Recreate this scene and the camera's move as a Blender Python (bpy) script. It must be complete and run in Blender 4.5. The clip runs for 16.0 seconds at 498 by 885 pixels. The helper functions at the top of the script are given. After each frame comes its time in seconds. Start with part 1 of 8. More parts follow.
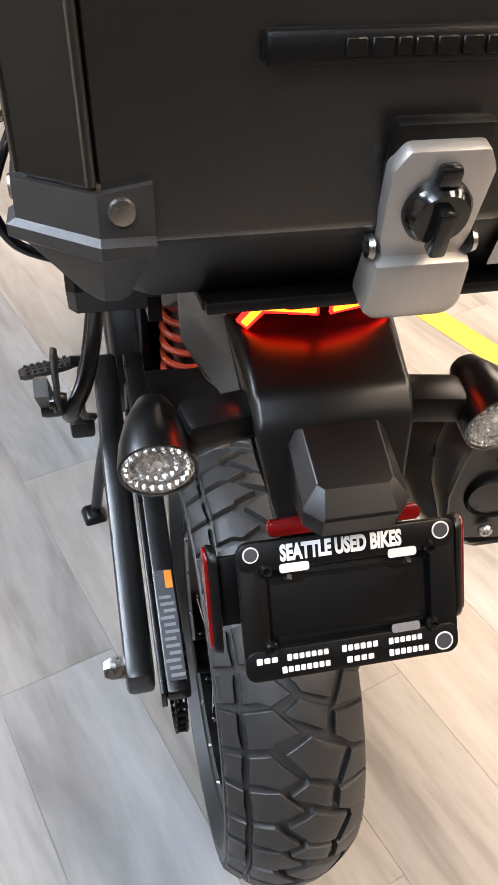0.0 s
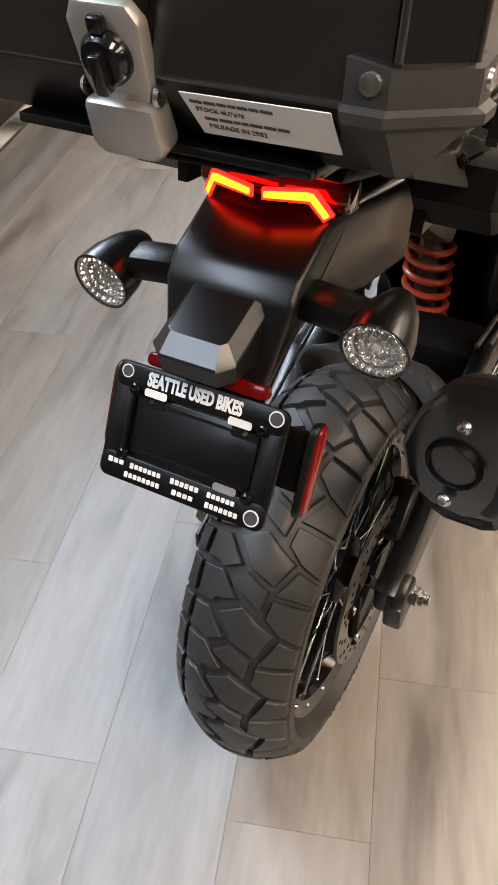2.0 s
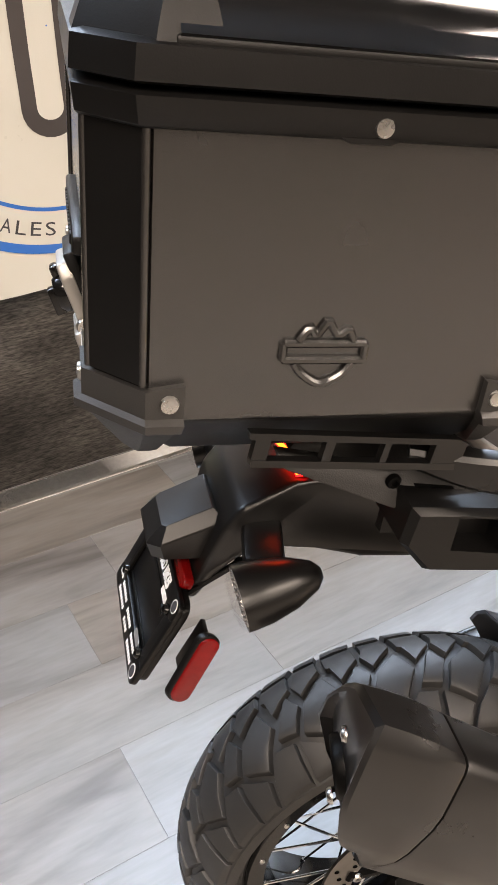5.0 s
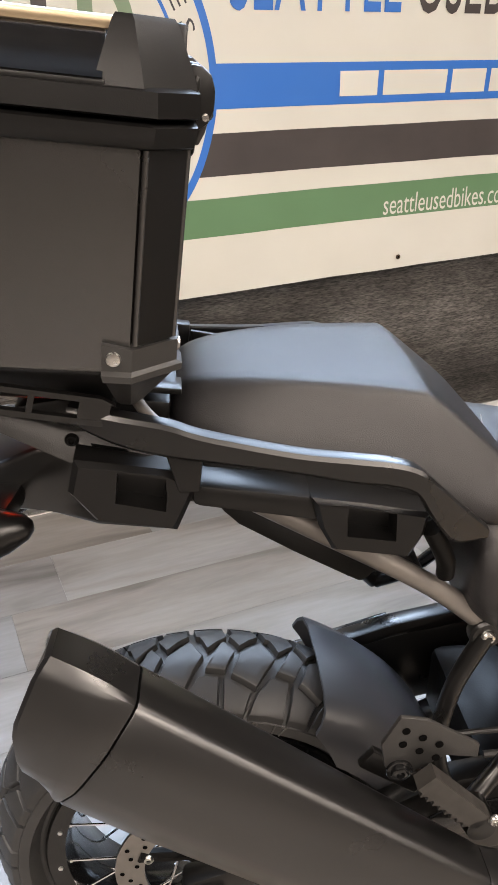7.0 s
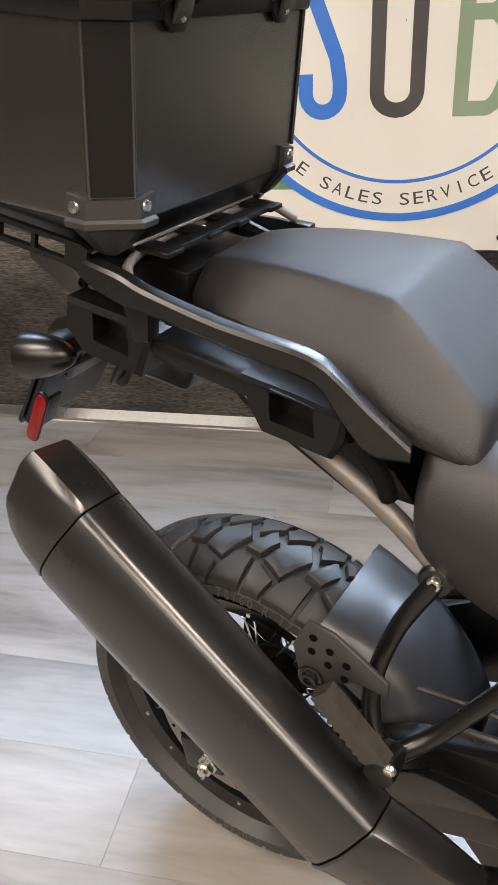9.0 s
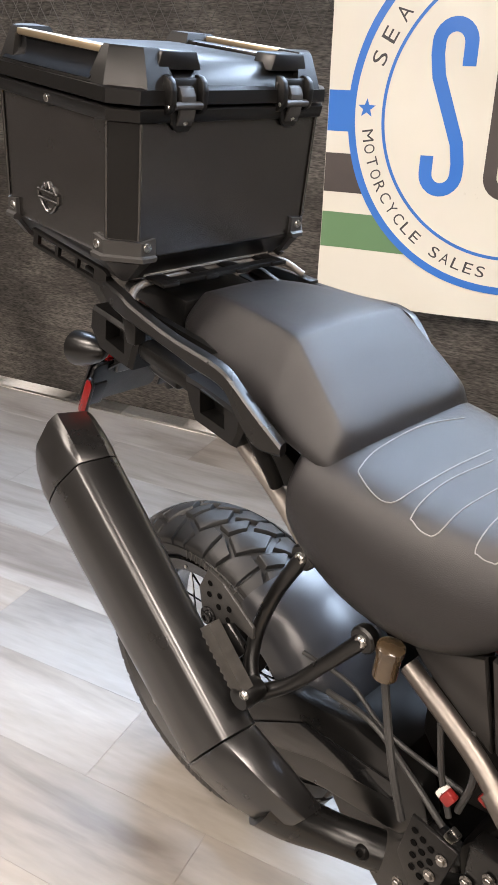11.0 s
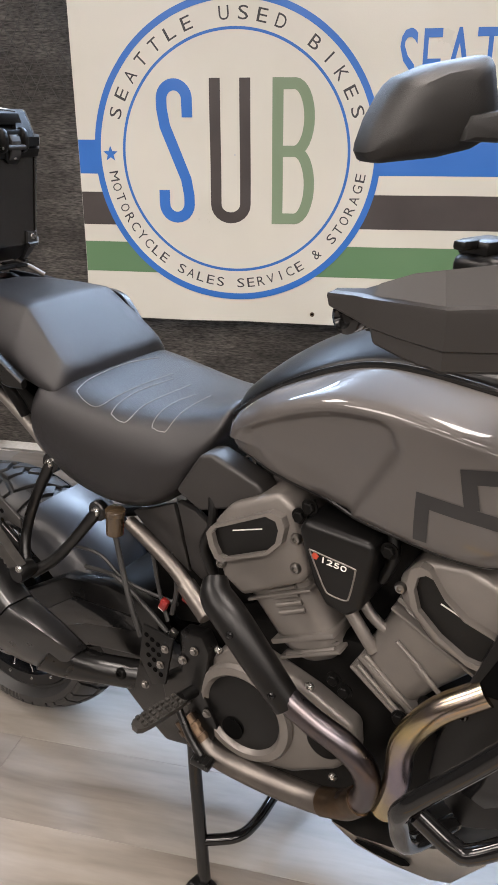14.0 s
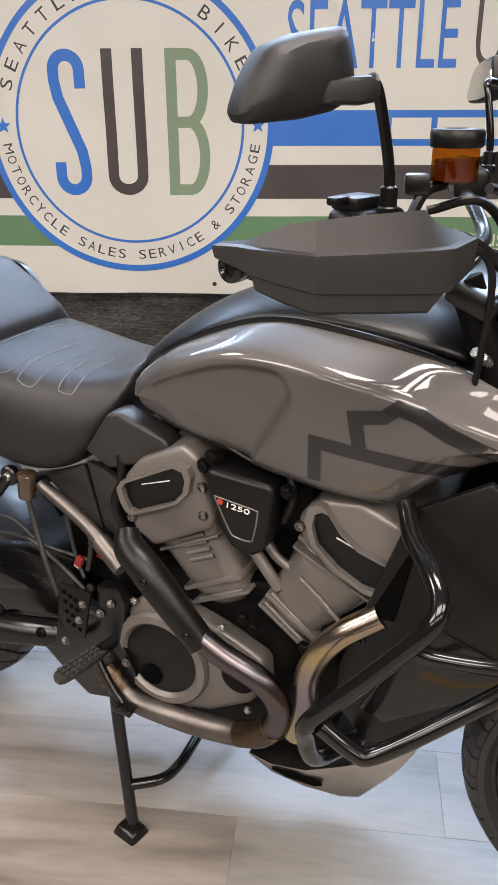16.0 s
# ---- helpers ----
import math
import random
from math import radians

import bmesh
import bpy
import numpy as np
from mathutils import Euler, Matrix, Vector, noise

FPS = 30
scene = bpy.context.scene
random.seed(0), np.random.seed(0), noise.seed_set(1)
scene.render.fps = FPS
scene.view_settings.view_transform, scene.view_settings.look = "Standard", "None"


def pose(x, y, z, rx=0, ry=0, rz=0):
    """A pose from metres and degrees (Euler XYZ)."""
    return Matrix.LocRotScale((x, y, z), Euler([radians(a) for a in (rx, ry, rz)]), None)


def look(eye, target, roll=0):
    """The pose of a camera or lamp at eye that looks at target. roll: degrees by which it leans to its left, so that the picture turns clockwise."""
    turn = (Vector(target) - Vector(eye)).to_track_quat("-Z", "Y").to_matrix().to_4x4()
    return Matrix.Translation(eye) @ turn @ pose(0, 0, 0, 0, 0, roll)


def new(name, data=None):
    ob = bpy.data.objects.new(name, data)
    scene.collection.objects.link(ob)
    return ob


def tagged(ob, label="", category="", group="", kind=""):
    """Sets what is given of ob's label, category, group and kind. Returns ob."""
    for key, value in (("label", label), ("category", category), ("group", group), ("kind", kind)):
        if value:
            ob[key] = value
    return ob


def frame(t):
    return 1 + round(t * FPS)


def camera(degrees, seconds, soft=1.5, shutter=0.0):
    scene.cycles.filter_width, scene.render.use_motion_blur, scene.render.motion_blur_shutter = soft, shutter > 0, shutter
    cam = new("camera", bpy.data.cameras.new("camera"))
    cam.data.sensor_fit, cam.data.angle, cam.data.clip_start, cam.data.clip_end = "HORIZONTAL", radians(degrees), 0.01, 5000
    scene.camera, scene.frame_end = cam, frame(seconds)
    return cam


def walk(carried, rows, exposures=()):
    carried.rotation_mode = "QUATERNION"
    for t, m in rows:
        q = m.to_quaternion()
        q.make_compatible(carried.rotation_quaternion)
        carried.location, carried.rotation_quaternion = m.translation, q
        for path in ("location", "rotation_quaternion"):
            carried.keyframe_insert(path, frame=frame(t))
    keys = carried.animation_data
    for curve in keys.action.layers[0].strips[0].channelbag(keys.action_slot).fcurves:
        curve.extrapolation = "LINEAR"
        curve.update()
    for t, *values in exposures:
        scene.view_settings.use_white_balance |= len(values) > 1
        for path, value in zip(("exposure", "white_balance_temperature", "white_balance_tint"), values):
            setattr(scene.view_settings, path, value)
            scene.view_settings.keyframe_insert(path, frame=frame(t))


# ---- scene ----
cam = camera(34.4, 16.0)
PATH = [
    (0, (-0.488, 0.641, 1.383), (0.767, -0.255, 0.11), 1.9),
    (0.5, (-0.636, 0.562, 1.391), (0.76, -0.072, 0.106), 0.1),
    (1, (-0.716, 0.472, 1.379), (0.754, 0.106, 0.073), -2.0),
    (1.5, (-0.703, 0.354, 1.361), (0.789, 0.207, 0.037), -0.2),
    (2, (-0.743, 0.213, 1.373), (0.74, 0.37, 0.04), -0.9),
    (2.5, (-0.773, 0.086, 1.389), (0.65, 0.52, 0.052), -0.3),
    (3, (-0.699, 0.008, 1.364), (0.662, 0.635, 0.04), -1.2),
    (3.5, (-0.633, -0.088, 1.377), (0.634, 0.743, 0.072), -3.1),
    (3.7, (-0.619, -0.139, 1.397), (0.585, 0.794, 0.1), -3.3),
    (5.8, (-0.404, -0.386, 1.493), (0.48, 1.139, 0.547), 1.0),
    (6, (-0.392, -0.433, 1.49), (0.48, 1.107, 0.559), 1.0),
    (6.5, (-0.339, -0.54, 1.477), (0.521, 1.015, 0.56), 1.0),
    (7, (-0.243, -0.59, 1.449), (0.601, 0.977, 0.537), 0.3),
    (7.5, (-0.101, -0.577, 1.444), (0.518, 1.089, 0.525), 1.4),
    (8, (0.021, -0.631, 1.434), (0.262, 1.124, 0.506), -2.8),
    (8.5, (0.153, -0.735, 1.411), (0.031, 1.028, 0.476), -2.5),
    (9, (0.256, -0.773, 1.379), (-0.011, 0.957, 0.411), -2.5),
    (9.2, (0.297, -0.763, 1.365), (-0.032, 0.952, 0.391), -1.4),
    (11.3, (0.664, -1.024, 1.459), (-0.07, 0.641, 0.628), 1.1),
    (11.5, (0.674, -1.063, 1.465), (-0.072, 0.606, 0.653), 1.0),
    (12, (0.668, -1.175, 1.471), (-0.046, 0.528, 0.702), 0.8),
    (12.5, (0.703, -1.276, 1.467), (0.104, 0.478, 0.715), 0.8),
    (13, (0.823, -1.349, 1.465), (0.305, 0.433, 0.719), 0.6),
    (13.5, (0.913, -1.386, 1.453), (0.49, 0.421, 0.706), 0.4),
    (14, (0.964, -1.408, 1.446), (0.641, 0.416, 0.693), -0.2),
    (14.5, (0.982, -1.424, 1.439), (0.719, 0.406, 0.675), -0.7),
    (15, (0.98, -1.436, 1.436), (0.76, 0.392, 0.655), -0.5),
    (15.5, (0.98, -1.458, 1.435), (0.795, 0.367, 0.639), -0.6),
    (16, (0.992, -1.488, 1.44), (0.883, 0.338, 0.633), -0.3),
]
GAIN = [(0.0, 0.86, 7050, 14), (1.5, 0.49, 7100, 14), (2.5, 0.51, 7050, 14), (3.7, 0.65, 7080, 14), (5.8, 0.67, 6480, 12), (7.2, 0.71, 6380, 11.5), (9.2, 0.67, 6380, 11.5), (11.3, 0.93, 6330, 11.5), (12.5, 0.67, 6280, 11.5), (14.0, 0.46, 6080, 11.5), (16.0, 0.44, 6080, 12)]
walk(cam, [(t, look(eye, target, roll)) for t, eye, target, roll in PATH], GAIN)

# ---- light ----
world = bpy.data.worlds.new("world")
scene.world = world
world.use_nodes = True
world.node_tree.nodes["Background"].inputs[0].default_value = (0.5, 0.55, 0.6, 1)
world.node_tree.nodes["Background"].inputs[1].default_value = 0.02


def area_lamp(name, at, size_x, size_y, watts, color, turn=(0, 0, 0)):
    data = bpy.data.lights.new(name, "AREA")
    data.shape, data.size, data.size_y, data.energy, data.color = "RECTANGLE", size_x, size_y, watts, color
    ob = new(name, data)
    ob.matrix_world = pose(*at, *turn)
    return ob


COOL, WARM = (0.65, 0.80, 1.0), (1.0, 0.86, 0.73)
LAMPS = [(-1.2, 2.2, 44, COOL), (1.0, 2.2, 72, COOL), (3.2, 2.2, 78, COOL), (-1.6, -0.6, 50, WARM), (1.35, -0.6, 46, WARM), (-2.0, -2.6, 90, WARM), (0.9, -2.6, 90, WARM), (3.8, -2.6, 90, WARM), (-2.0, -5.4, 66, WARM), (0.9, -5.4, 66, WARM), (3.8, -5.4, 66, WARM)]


def lamp_size(y):
    """Slim tubes near the fence, panels over the hall."""
    return (1.5, 0.28) if y > 1 else (1.1, 0.55) if y > -2 else (2.2, 1.1)


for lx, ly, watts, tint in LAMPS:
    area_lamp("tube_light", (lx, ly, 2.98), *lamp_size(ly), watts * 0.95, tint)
    # Added fill lamps: they cast cool light on the ceiling for glossy tops to reflect.
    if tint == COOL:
        area_lamp("ceiling_fill_light", (lx, ly, 3.06), *lamp_size(ly), watts * 2.8, tint, (180, 0, 0))

# ---- materials ----


def material(name, color, rough=0.5, metal=0.0, second=None, scale=20.0, mix=0.5, bump=0.0, bump_scale=300.0, coat=0.0, spec=0.5, rough_var=0.0, stretch=(1, 1, 1)):
    """A surface with two scales of variation: broad patches of a second colour, and fine relief."""
    m = bpy.data.materials.new(name)
    m.use_nodes = True
    nt = m.node_tree
    b = nt.nodes["Principled BSDF"]
    b.inputs["Base Color"].default_value = (*color, 1)
    b.inputs["Roughness"].default_value = rough
    b.inputs["Metallic"].default_value = metal
    b.inputs["Coat Weight"].default_value = coat
    b.inputs["Coat Roughness"].default_value = 0.035
    b.inputs["Specular IOR Level"].default_value = spec
    tc = nt.nodes.new("ShaderNodeTexCoord")
    mp = nt.nodes.new("ShaderNodeMapping")
    mp.inputs["Scale"].default_value = stretch
    nt.links.new(tc.outputs["Object"], mp.inputs["Vector"])
    if second:
        n = nt.nodes.new("ShaderNodeTexNoise")
        n.inputs["Scale"].default_value = scale
        n.inputs["Detail"].default_value = 5
        nt.links.new(mp.outputs[0], n.inputs["Vector"])
        r = nt.nodes.new("ShaderNodeValToRGB")
        r.color_ramp.elements[0].position, r.color_ramp.elements[1].position = 0.5 - mix / 2, 0.5 + mix / 2
        r.color_ramp.elements[0].color, r.color_ramp.elements[1].color = (*color, 1), (*second, 1)
        nt.links.new(n.outputs["Fac"], r.inputs["Fac"])
        nt.links.new(r.outputs["Color"], b.inputs["Base Color"])
    if rough_var:
        n2 = nt.nodes.new("ShaderNodeTexNoise")
        n2.inputs["Scale"].default_value = scale * 2.3
        n2.inputs["Detail"].default_value = 6
        nt.links.new(mp.outputs[0], n2.inputs["Vector"])
        mr = nt.nodes.new("ShaderNodeMapRange")
        mr.inputs["To Min"].default_value, mr.inputs["To Max"].default_value = max(0.02, rough - rough_var), min(1, rough + rough_var)
        nt.links.new(n2.outputs["Fac"], mr.inputs["Value"])
        nt.links.new(mr.outputs["Result"], b.inputs["Roughness"])
    if bump:
        n3 = nt.nodes.new("ShaderNodeTexNoise")
        n3.inputs["Scale"].default_value = bump_scale
        n3.inputs["Detail"].default_value = 3
        nt.links.new(mp.outputs[0], n3.inputs["Vector"])
        bp = nt.nodes.new("ShaderNodeBump")
        bp.inputs["Strength"].default_value = bump
        bp.inputs["Distance"].default_value = 0.001
        nt.links.new(n3.outputs["Fac"], bp.inputs["Height"])
        nt.links.new(bp.outputs["Normal"], b.inputs["Normal"])
    return m


def glow(name, color, strength, base=(0.3, 0.01, 0.01)):
    m = material(name, base, 0.25)
    b = m.node_tree.nodes["Principled BSDF"]
    b.inputs["Emission Color"].default_value = (*color, 1)
    b.inputs["Emission Strength"].default_value = strength
    return m


def clear(name, color=(1, 1, 1), rough=0.02):
    """Thin clear plastic: light passes straight through, with a glossy face."""
    m = bpy.data.materials.new(name)
    m.use_nodes = True
    nt = m.node_tree
    nt.nodes.remove(nt.nodes["Principled BSDF"])
    tr, gl = nt.nodes.new("ShaderNodeBsdfTransparent"), nt.nodes.new("ShaderNodeBsdfGlossy")
    tr.inputs["Color"].default_value = (*color, 1)
    gl.inputs["Roughness"].default_value = rough
    mx = nt.nodes.new("ShaderNodeMixShader")
    mx.inputs[0].default_value = 0.05
    nt.links.new(tr.outputs[0], mx.inputs[1])
    nt.links.new(gl.outputs[0], mx.inputs[2])
    nt.links.new(mx.outputs[0], nt.nodes["Material Output"].inputs["Surface"])
    return m


M_PLASTIC = material("black_plastic", (0.0026, 0.0025, 0.0024), 0.37, spec=0.32, second=(0.004, 0.0038, 0.0037), scale=9, bump=0.10, bump_scale=900, rough_var=0.06)
M_SATIN = material("satin_black_paint", (0.0028, 0.0027, 0.0026), 0.29, spec=0.50, second=(0.0042, 0.0040, 0.0039), scale=6, rough_var=0.07)
M_CASE = material("powder_coated_black", (0.0075, 0.0069, 0.0065), 0.25, spec=1.0, second=(0.009, 0.0083, 0.0078), scale=5, bump=0.15, bump_scale=1500, rough_var=0.06, coat=0.7)
M_CASE.node_tree.nodes["Principled BSDF"].inputs["Coat Roughness"].default_value = 0.25
M_CAN = material("satin_exhaust_coating", (0.0065, 0.0063, 0.0064), 0.29, metal=0.0, spec=0.85, second=(0.0095, 0.0094, 0.0096), scale=5, rough_var=0.06)
M_HUG = material("satin_grey_plastic", (0.030, 0.031, 0.035), 0.33, spec=0.6, second=(0.036, 0.037, 0.041), scale=4)
M_REFLECTOR = material("lamp_reflector", (0.86, 0.86, 0.85), 0.17, metal=0.95, second=(0.72, 0.72, 0.71), scale=60, rough_var=0.1)
M_GLOSS = material("gloss_black", (0.004, 0.004, 0.0042), 0.12, second=(0.007, 0.007, 0.0072), scale=8, rough_var=0.04, spec=0.5)
M_RUBBER = material("tyre_rubber", (0.021, 0.021, 0.0212), 0.46, spec=0.42, second=(0.030, 0.0293, 0.0285), scale=14, bump=0.10, bump_scale=900, rough_var=0.08)
M_RUBBERMARK = material("worn_rubber_lettering", (0.07, 0.066, 0.062), 0.55, second=(0.09, 0.086, 0.08), scale=80)
M_SEAT = material("seat_vinyl", (0.0125, 0.0118, 0.0124), 0.36, spec=0.48, second=(0.0150, 0.0142, 0.0150), scale=7, bump=0.5, bump_scale=1400, rough_var=0.04)
M_TANK = material("grey_metallic_paint", (0.078, 0.071, 0.067), 0.50, metal=0.3, second=(0.086, 0.078, 0.073), scale=5, coat=1.0)
M_DECAL = material("charcoal_decal", (0.006, 0.006, 0.007), 0.34, coat=0.5, second=(0.008, 0.008, 0.009), scale=10)
M_ENGINE = material("engine_grey_paint", (0.155, 0.142, 0.129), 0.40, metal=0.40, second=(0.185, 0.170, 0.155), scale=18, bump=0.2, bump_scale=700, rough_var=0.06)
M_DARKMETAL = material("dark_cast_metal", (0.0022, 0.0021, 0.0020), 0.40, metal=0.0, spec=0.10, second=(0.0045, 0.0043, 0.0041), scale=15, bump=0.2, rough_var=0.08)
M_STEEL = material("brushed_steel", (0.30, 0.285, 0.268), 0.38, metal=1.0, second=(0.25, 0.237, 0.222), scale=30, rough_var=0.08)
M_ZINC = material("zinc_bolt", (0.62, 0.61, 0.58), 0.28, metal=1.0, second=(0.5, 0.49, 0.47), scale=60, rough_var=0.1)
M_PIPE = material("dull_pipe_steel", (0.20, 0.182, 0.163), 0.44, metal=1.0, second=(0.15, 0.135, 0.125), scale=22, rough_var=0.1)
M_PEG = material("worn_cast_metal", (0.055, 0.051, 0.047), 0.40, metal=0.4, second=(0.035, 0.033, 0.030), scale=60, rough_var=0.1)
M_HEAT = material("heat_tinted_steel", (0.52, 0.42, 0.19), 0.24, metal=1.0, second=(0.26, 0.23, 0.27), scale=9, mix=0.25, rough_var=0.08)
M_BLUED = material("heat_blued_steel", (0.105, 0.108, 0.132), 0.30, metal=1.0, second=(0.15, 0.11, 0.09), scale=9, rough_var=0.08)
M_BRASS = material("brazed_collar", (0.13, 0.088, 0.055), 0.36, metal=1.0, second=(0.075, 0.055, 0.04), scale=40, rough_var=0.1)
M_SKID = material("skid_plate_aluminium", (0.45, 0.43, 0.40), 0.33, metal=1.0, second=(0.38, 0.36, 0.33), scale=12, rough_var=0.1)
M_ALU = material("latch_aluminium", (0.46, 0.44, 0.41), 0.42, metal=0.75, second=(0.40, 0.385, 0.36), scale=25, bump=0.15, rough_var=0.06)
M_CHROME = material("polished_aluminium", (0.8, 0.8, 0.8), 0.1, metal=1.0, second=(0.7, 0.7, 0.7), scale=20, rough_var=0.04)
M_POLISH = material("polished_dark_metal", (0.16, 0.16, 0.165), 0.10, metal=1.0, second=(0.13, 0.13, 0.135), scale=20, rough_var=0.03)
M_CHAMP = material("champagne_anodised", (0.50, 0.40, 0.27), 0.35, metal=0.9, second=(0.45, 0.36, 0.24), scale=20, rough_var=0.05)
M_TAILCOVER = material("smooth_black_plastic", (0.0050, 0.0047, 0.0045), 0.31, spec=0.55, second=(0.0062, 0.0059, 0.0056), scale=8, rough_var=0.04)
M_REDLENS = material("red_lens", (0.17, 0.003, 0.003), 0.22, spec=0.35, coat=0.15, second=(0.12, 0.002, 0.002), scale=120)
M_DARKLENS = material("smoked_red_lens", (0.05, 0.002, 0.002), 0.1, coat=1.0, second=(0.04, 0.0015, 0.0015), scale=120)
M_BRACKET = material("bracket_plastic", (0.018, 0.0175, 0.017), 0.45, second=(0.026, 0.025, 0.024), scale=20, bump=0.25, bump_scale=900, rough_var=0.06)
M_TAIL = glow("tail_light_glow", (1.0, 0.006, 0.005), 9.0)
M_TAILHOT = glow("tail_light_core", (1.0, 0.13, 0.008), 6.0)
M_CLEAR = clear("clear_lens")
M_AMBER = clear("amber_fluid", (0.62, 0.33, 0.05), 0.05)
M_PANEL = material("matt_grey_panel", (0.019, 0.0175, 0.0165), 0.45, spec=0.5, second=(0.023, 0.0212, 0.020), scale=8, bump=0.08, bump_scale=1200, rough_var=0.05)
M_SPRING = material("orange_spring_paint", (0.40, 0.045, 0.016), 0.35, coat=0.4, second=(0.33, 0.036, 0.014), scale=30)
M_DARKRED = material("red_connector_plastic", (0.20, 0.012, 0.010), 0.4, second=(0.16, 0.010, 0.008), scale=40)
M_ORANGE = material("orange_mark", (0.75, 0.22, 0.02), 0.4, second=(0.7, 0.2, 0.02), scale=30)
M_WHITE = material("white_print", (0.82, 0.82, 0.80), 0.5, second=(0.78, 0.78, 0.76), scale=30)
M_SHELL = material("matt_mirror_shell", (0.0065, 0.0061, 0.0058), 0.50, spec=0.42, second=(0.008, 0.0075, 0.0071), scale=9, bump=0.3, bump_scale=1100, rough_var=0.05)
M_PAPER = material("paper_sticker", (0.72, 0.70, 0.66), 0.6, second=(0.68, 0.66, 0.62), scale=20, bump=0.2)
M_INK = material("dark_ink", (0.04, 0.04, 0.045), 0.5, second=(0.05, 0.05, 0.055), scale=30)
M_HOLE = material("dark_hole", (0.0015, 0.0015, 0.0015), 0.9, spec=0.05, second=(0.002, 0.002, 0.002), scale=30)
M_GREYINK = material("grey_print", (0.20, 0.195, 0.19), 0.5, second=(0.17, 0.165, 0.16), scale=30)
M_BANNER = material("banner_vinyl", (0.655, 0.642, 0.575), 0.30, second=(0.61, 0.597, 0.535), scale=3, bump=0.3, bump_scale=400, rough_var=0.06)
M_BBLUE = material("banner_blue", (0.032, 0.15, 0.52), 0.36, second=(0.04, 0.165, 0.54), scale=4, rough_var=0.05)
M_BBLACK = material("banner_black", (0.042, 0.036, 0.036), 0.4, second=(0.07, 0.06, 0.057), scale=4, rough_var=0.06)
M_BGREEN = material("banner_green", (0.11, 0.21, 0.105), 0.4, second=(0.12, 0.225, 0.115), scale=4, rough_var=0.05)
M_BPALEGREEN = material("banner_pale_green", (0.19, 0.26, 0.165), 0.4, second=(0.205, 0.275, 0.18), scale=4, rough_var=0.05)
M_WALLP = material("unseen_wall_tone", (0.10, 0.088, 0.076), 0.8, second=(0.085, 0.074, 0.064), scale=2, bump=0.2)
M_CEIL = material("ceiling_paint", (0.32, 0.325, 0.33), 0.8, second=(0.28, 0.285, 0.29), scale=2)
M_YELLOW = material("yellow_floor_tape", (0.62, 0.35, 0.02), 0.5, second=(0.55, 0.30, 0.02), scale=25, bump=0.2)


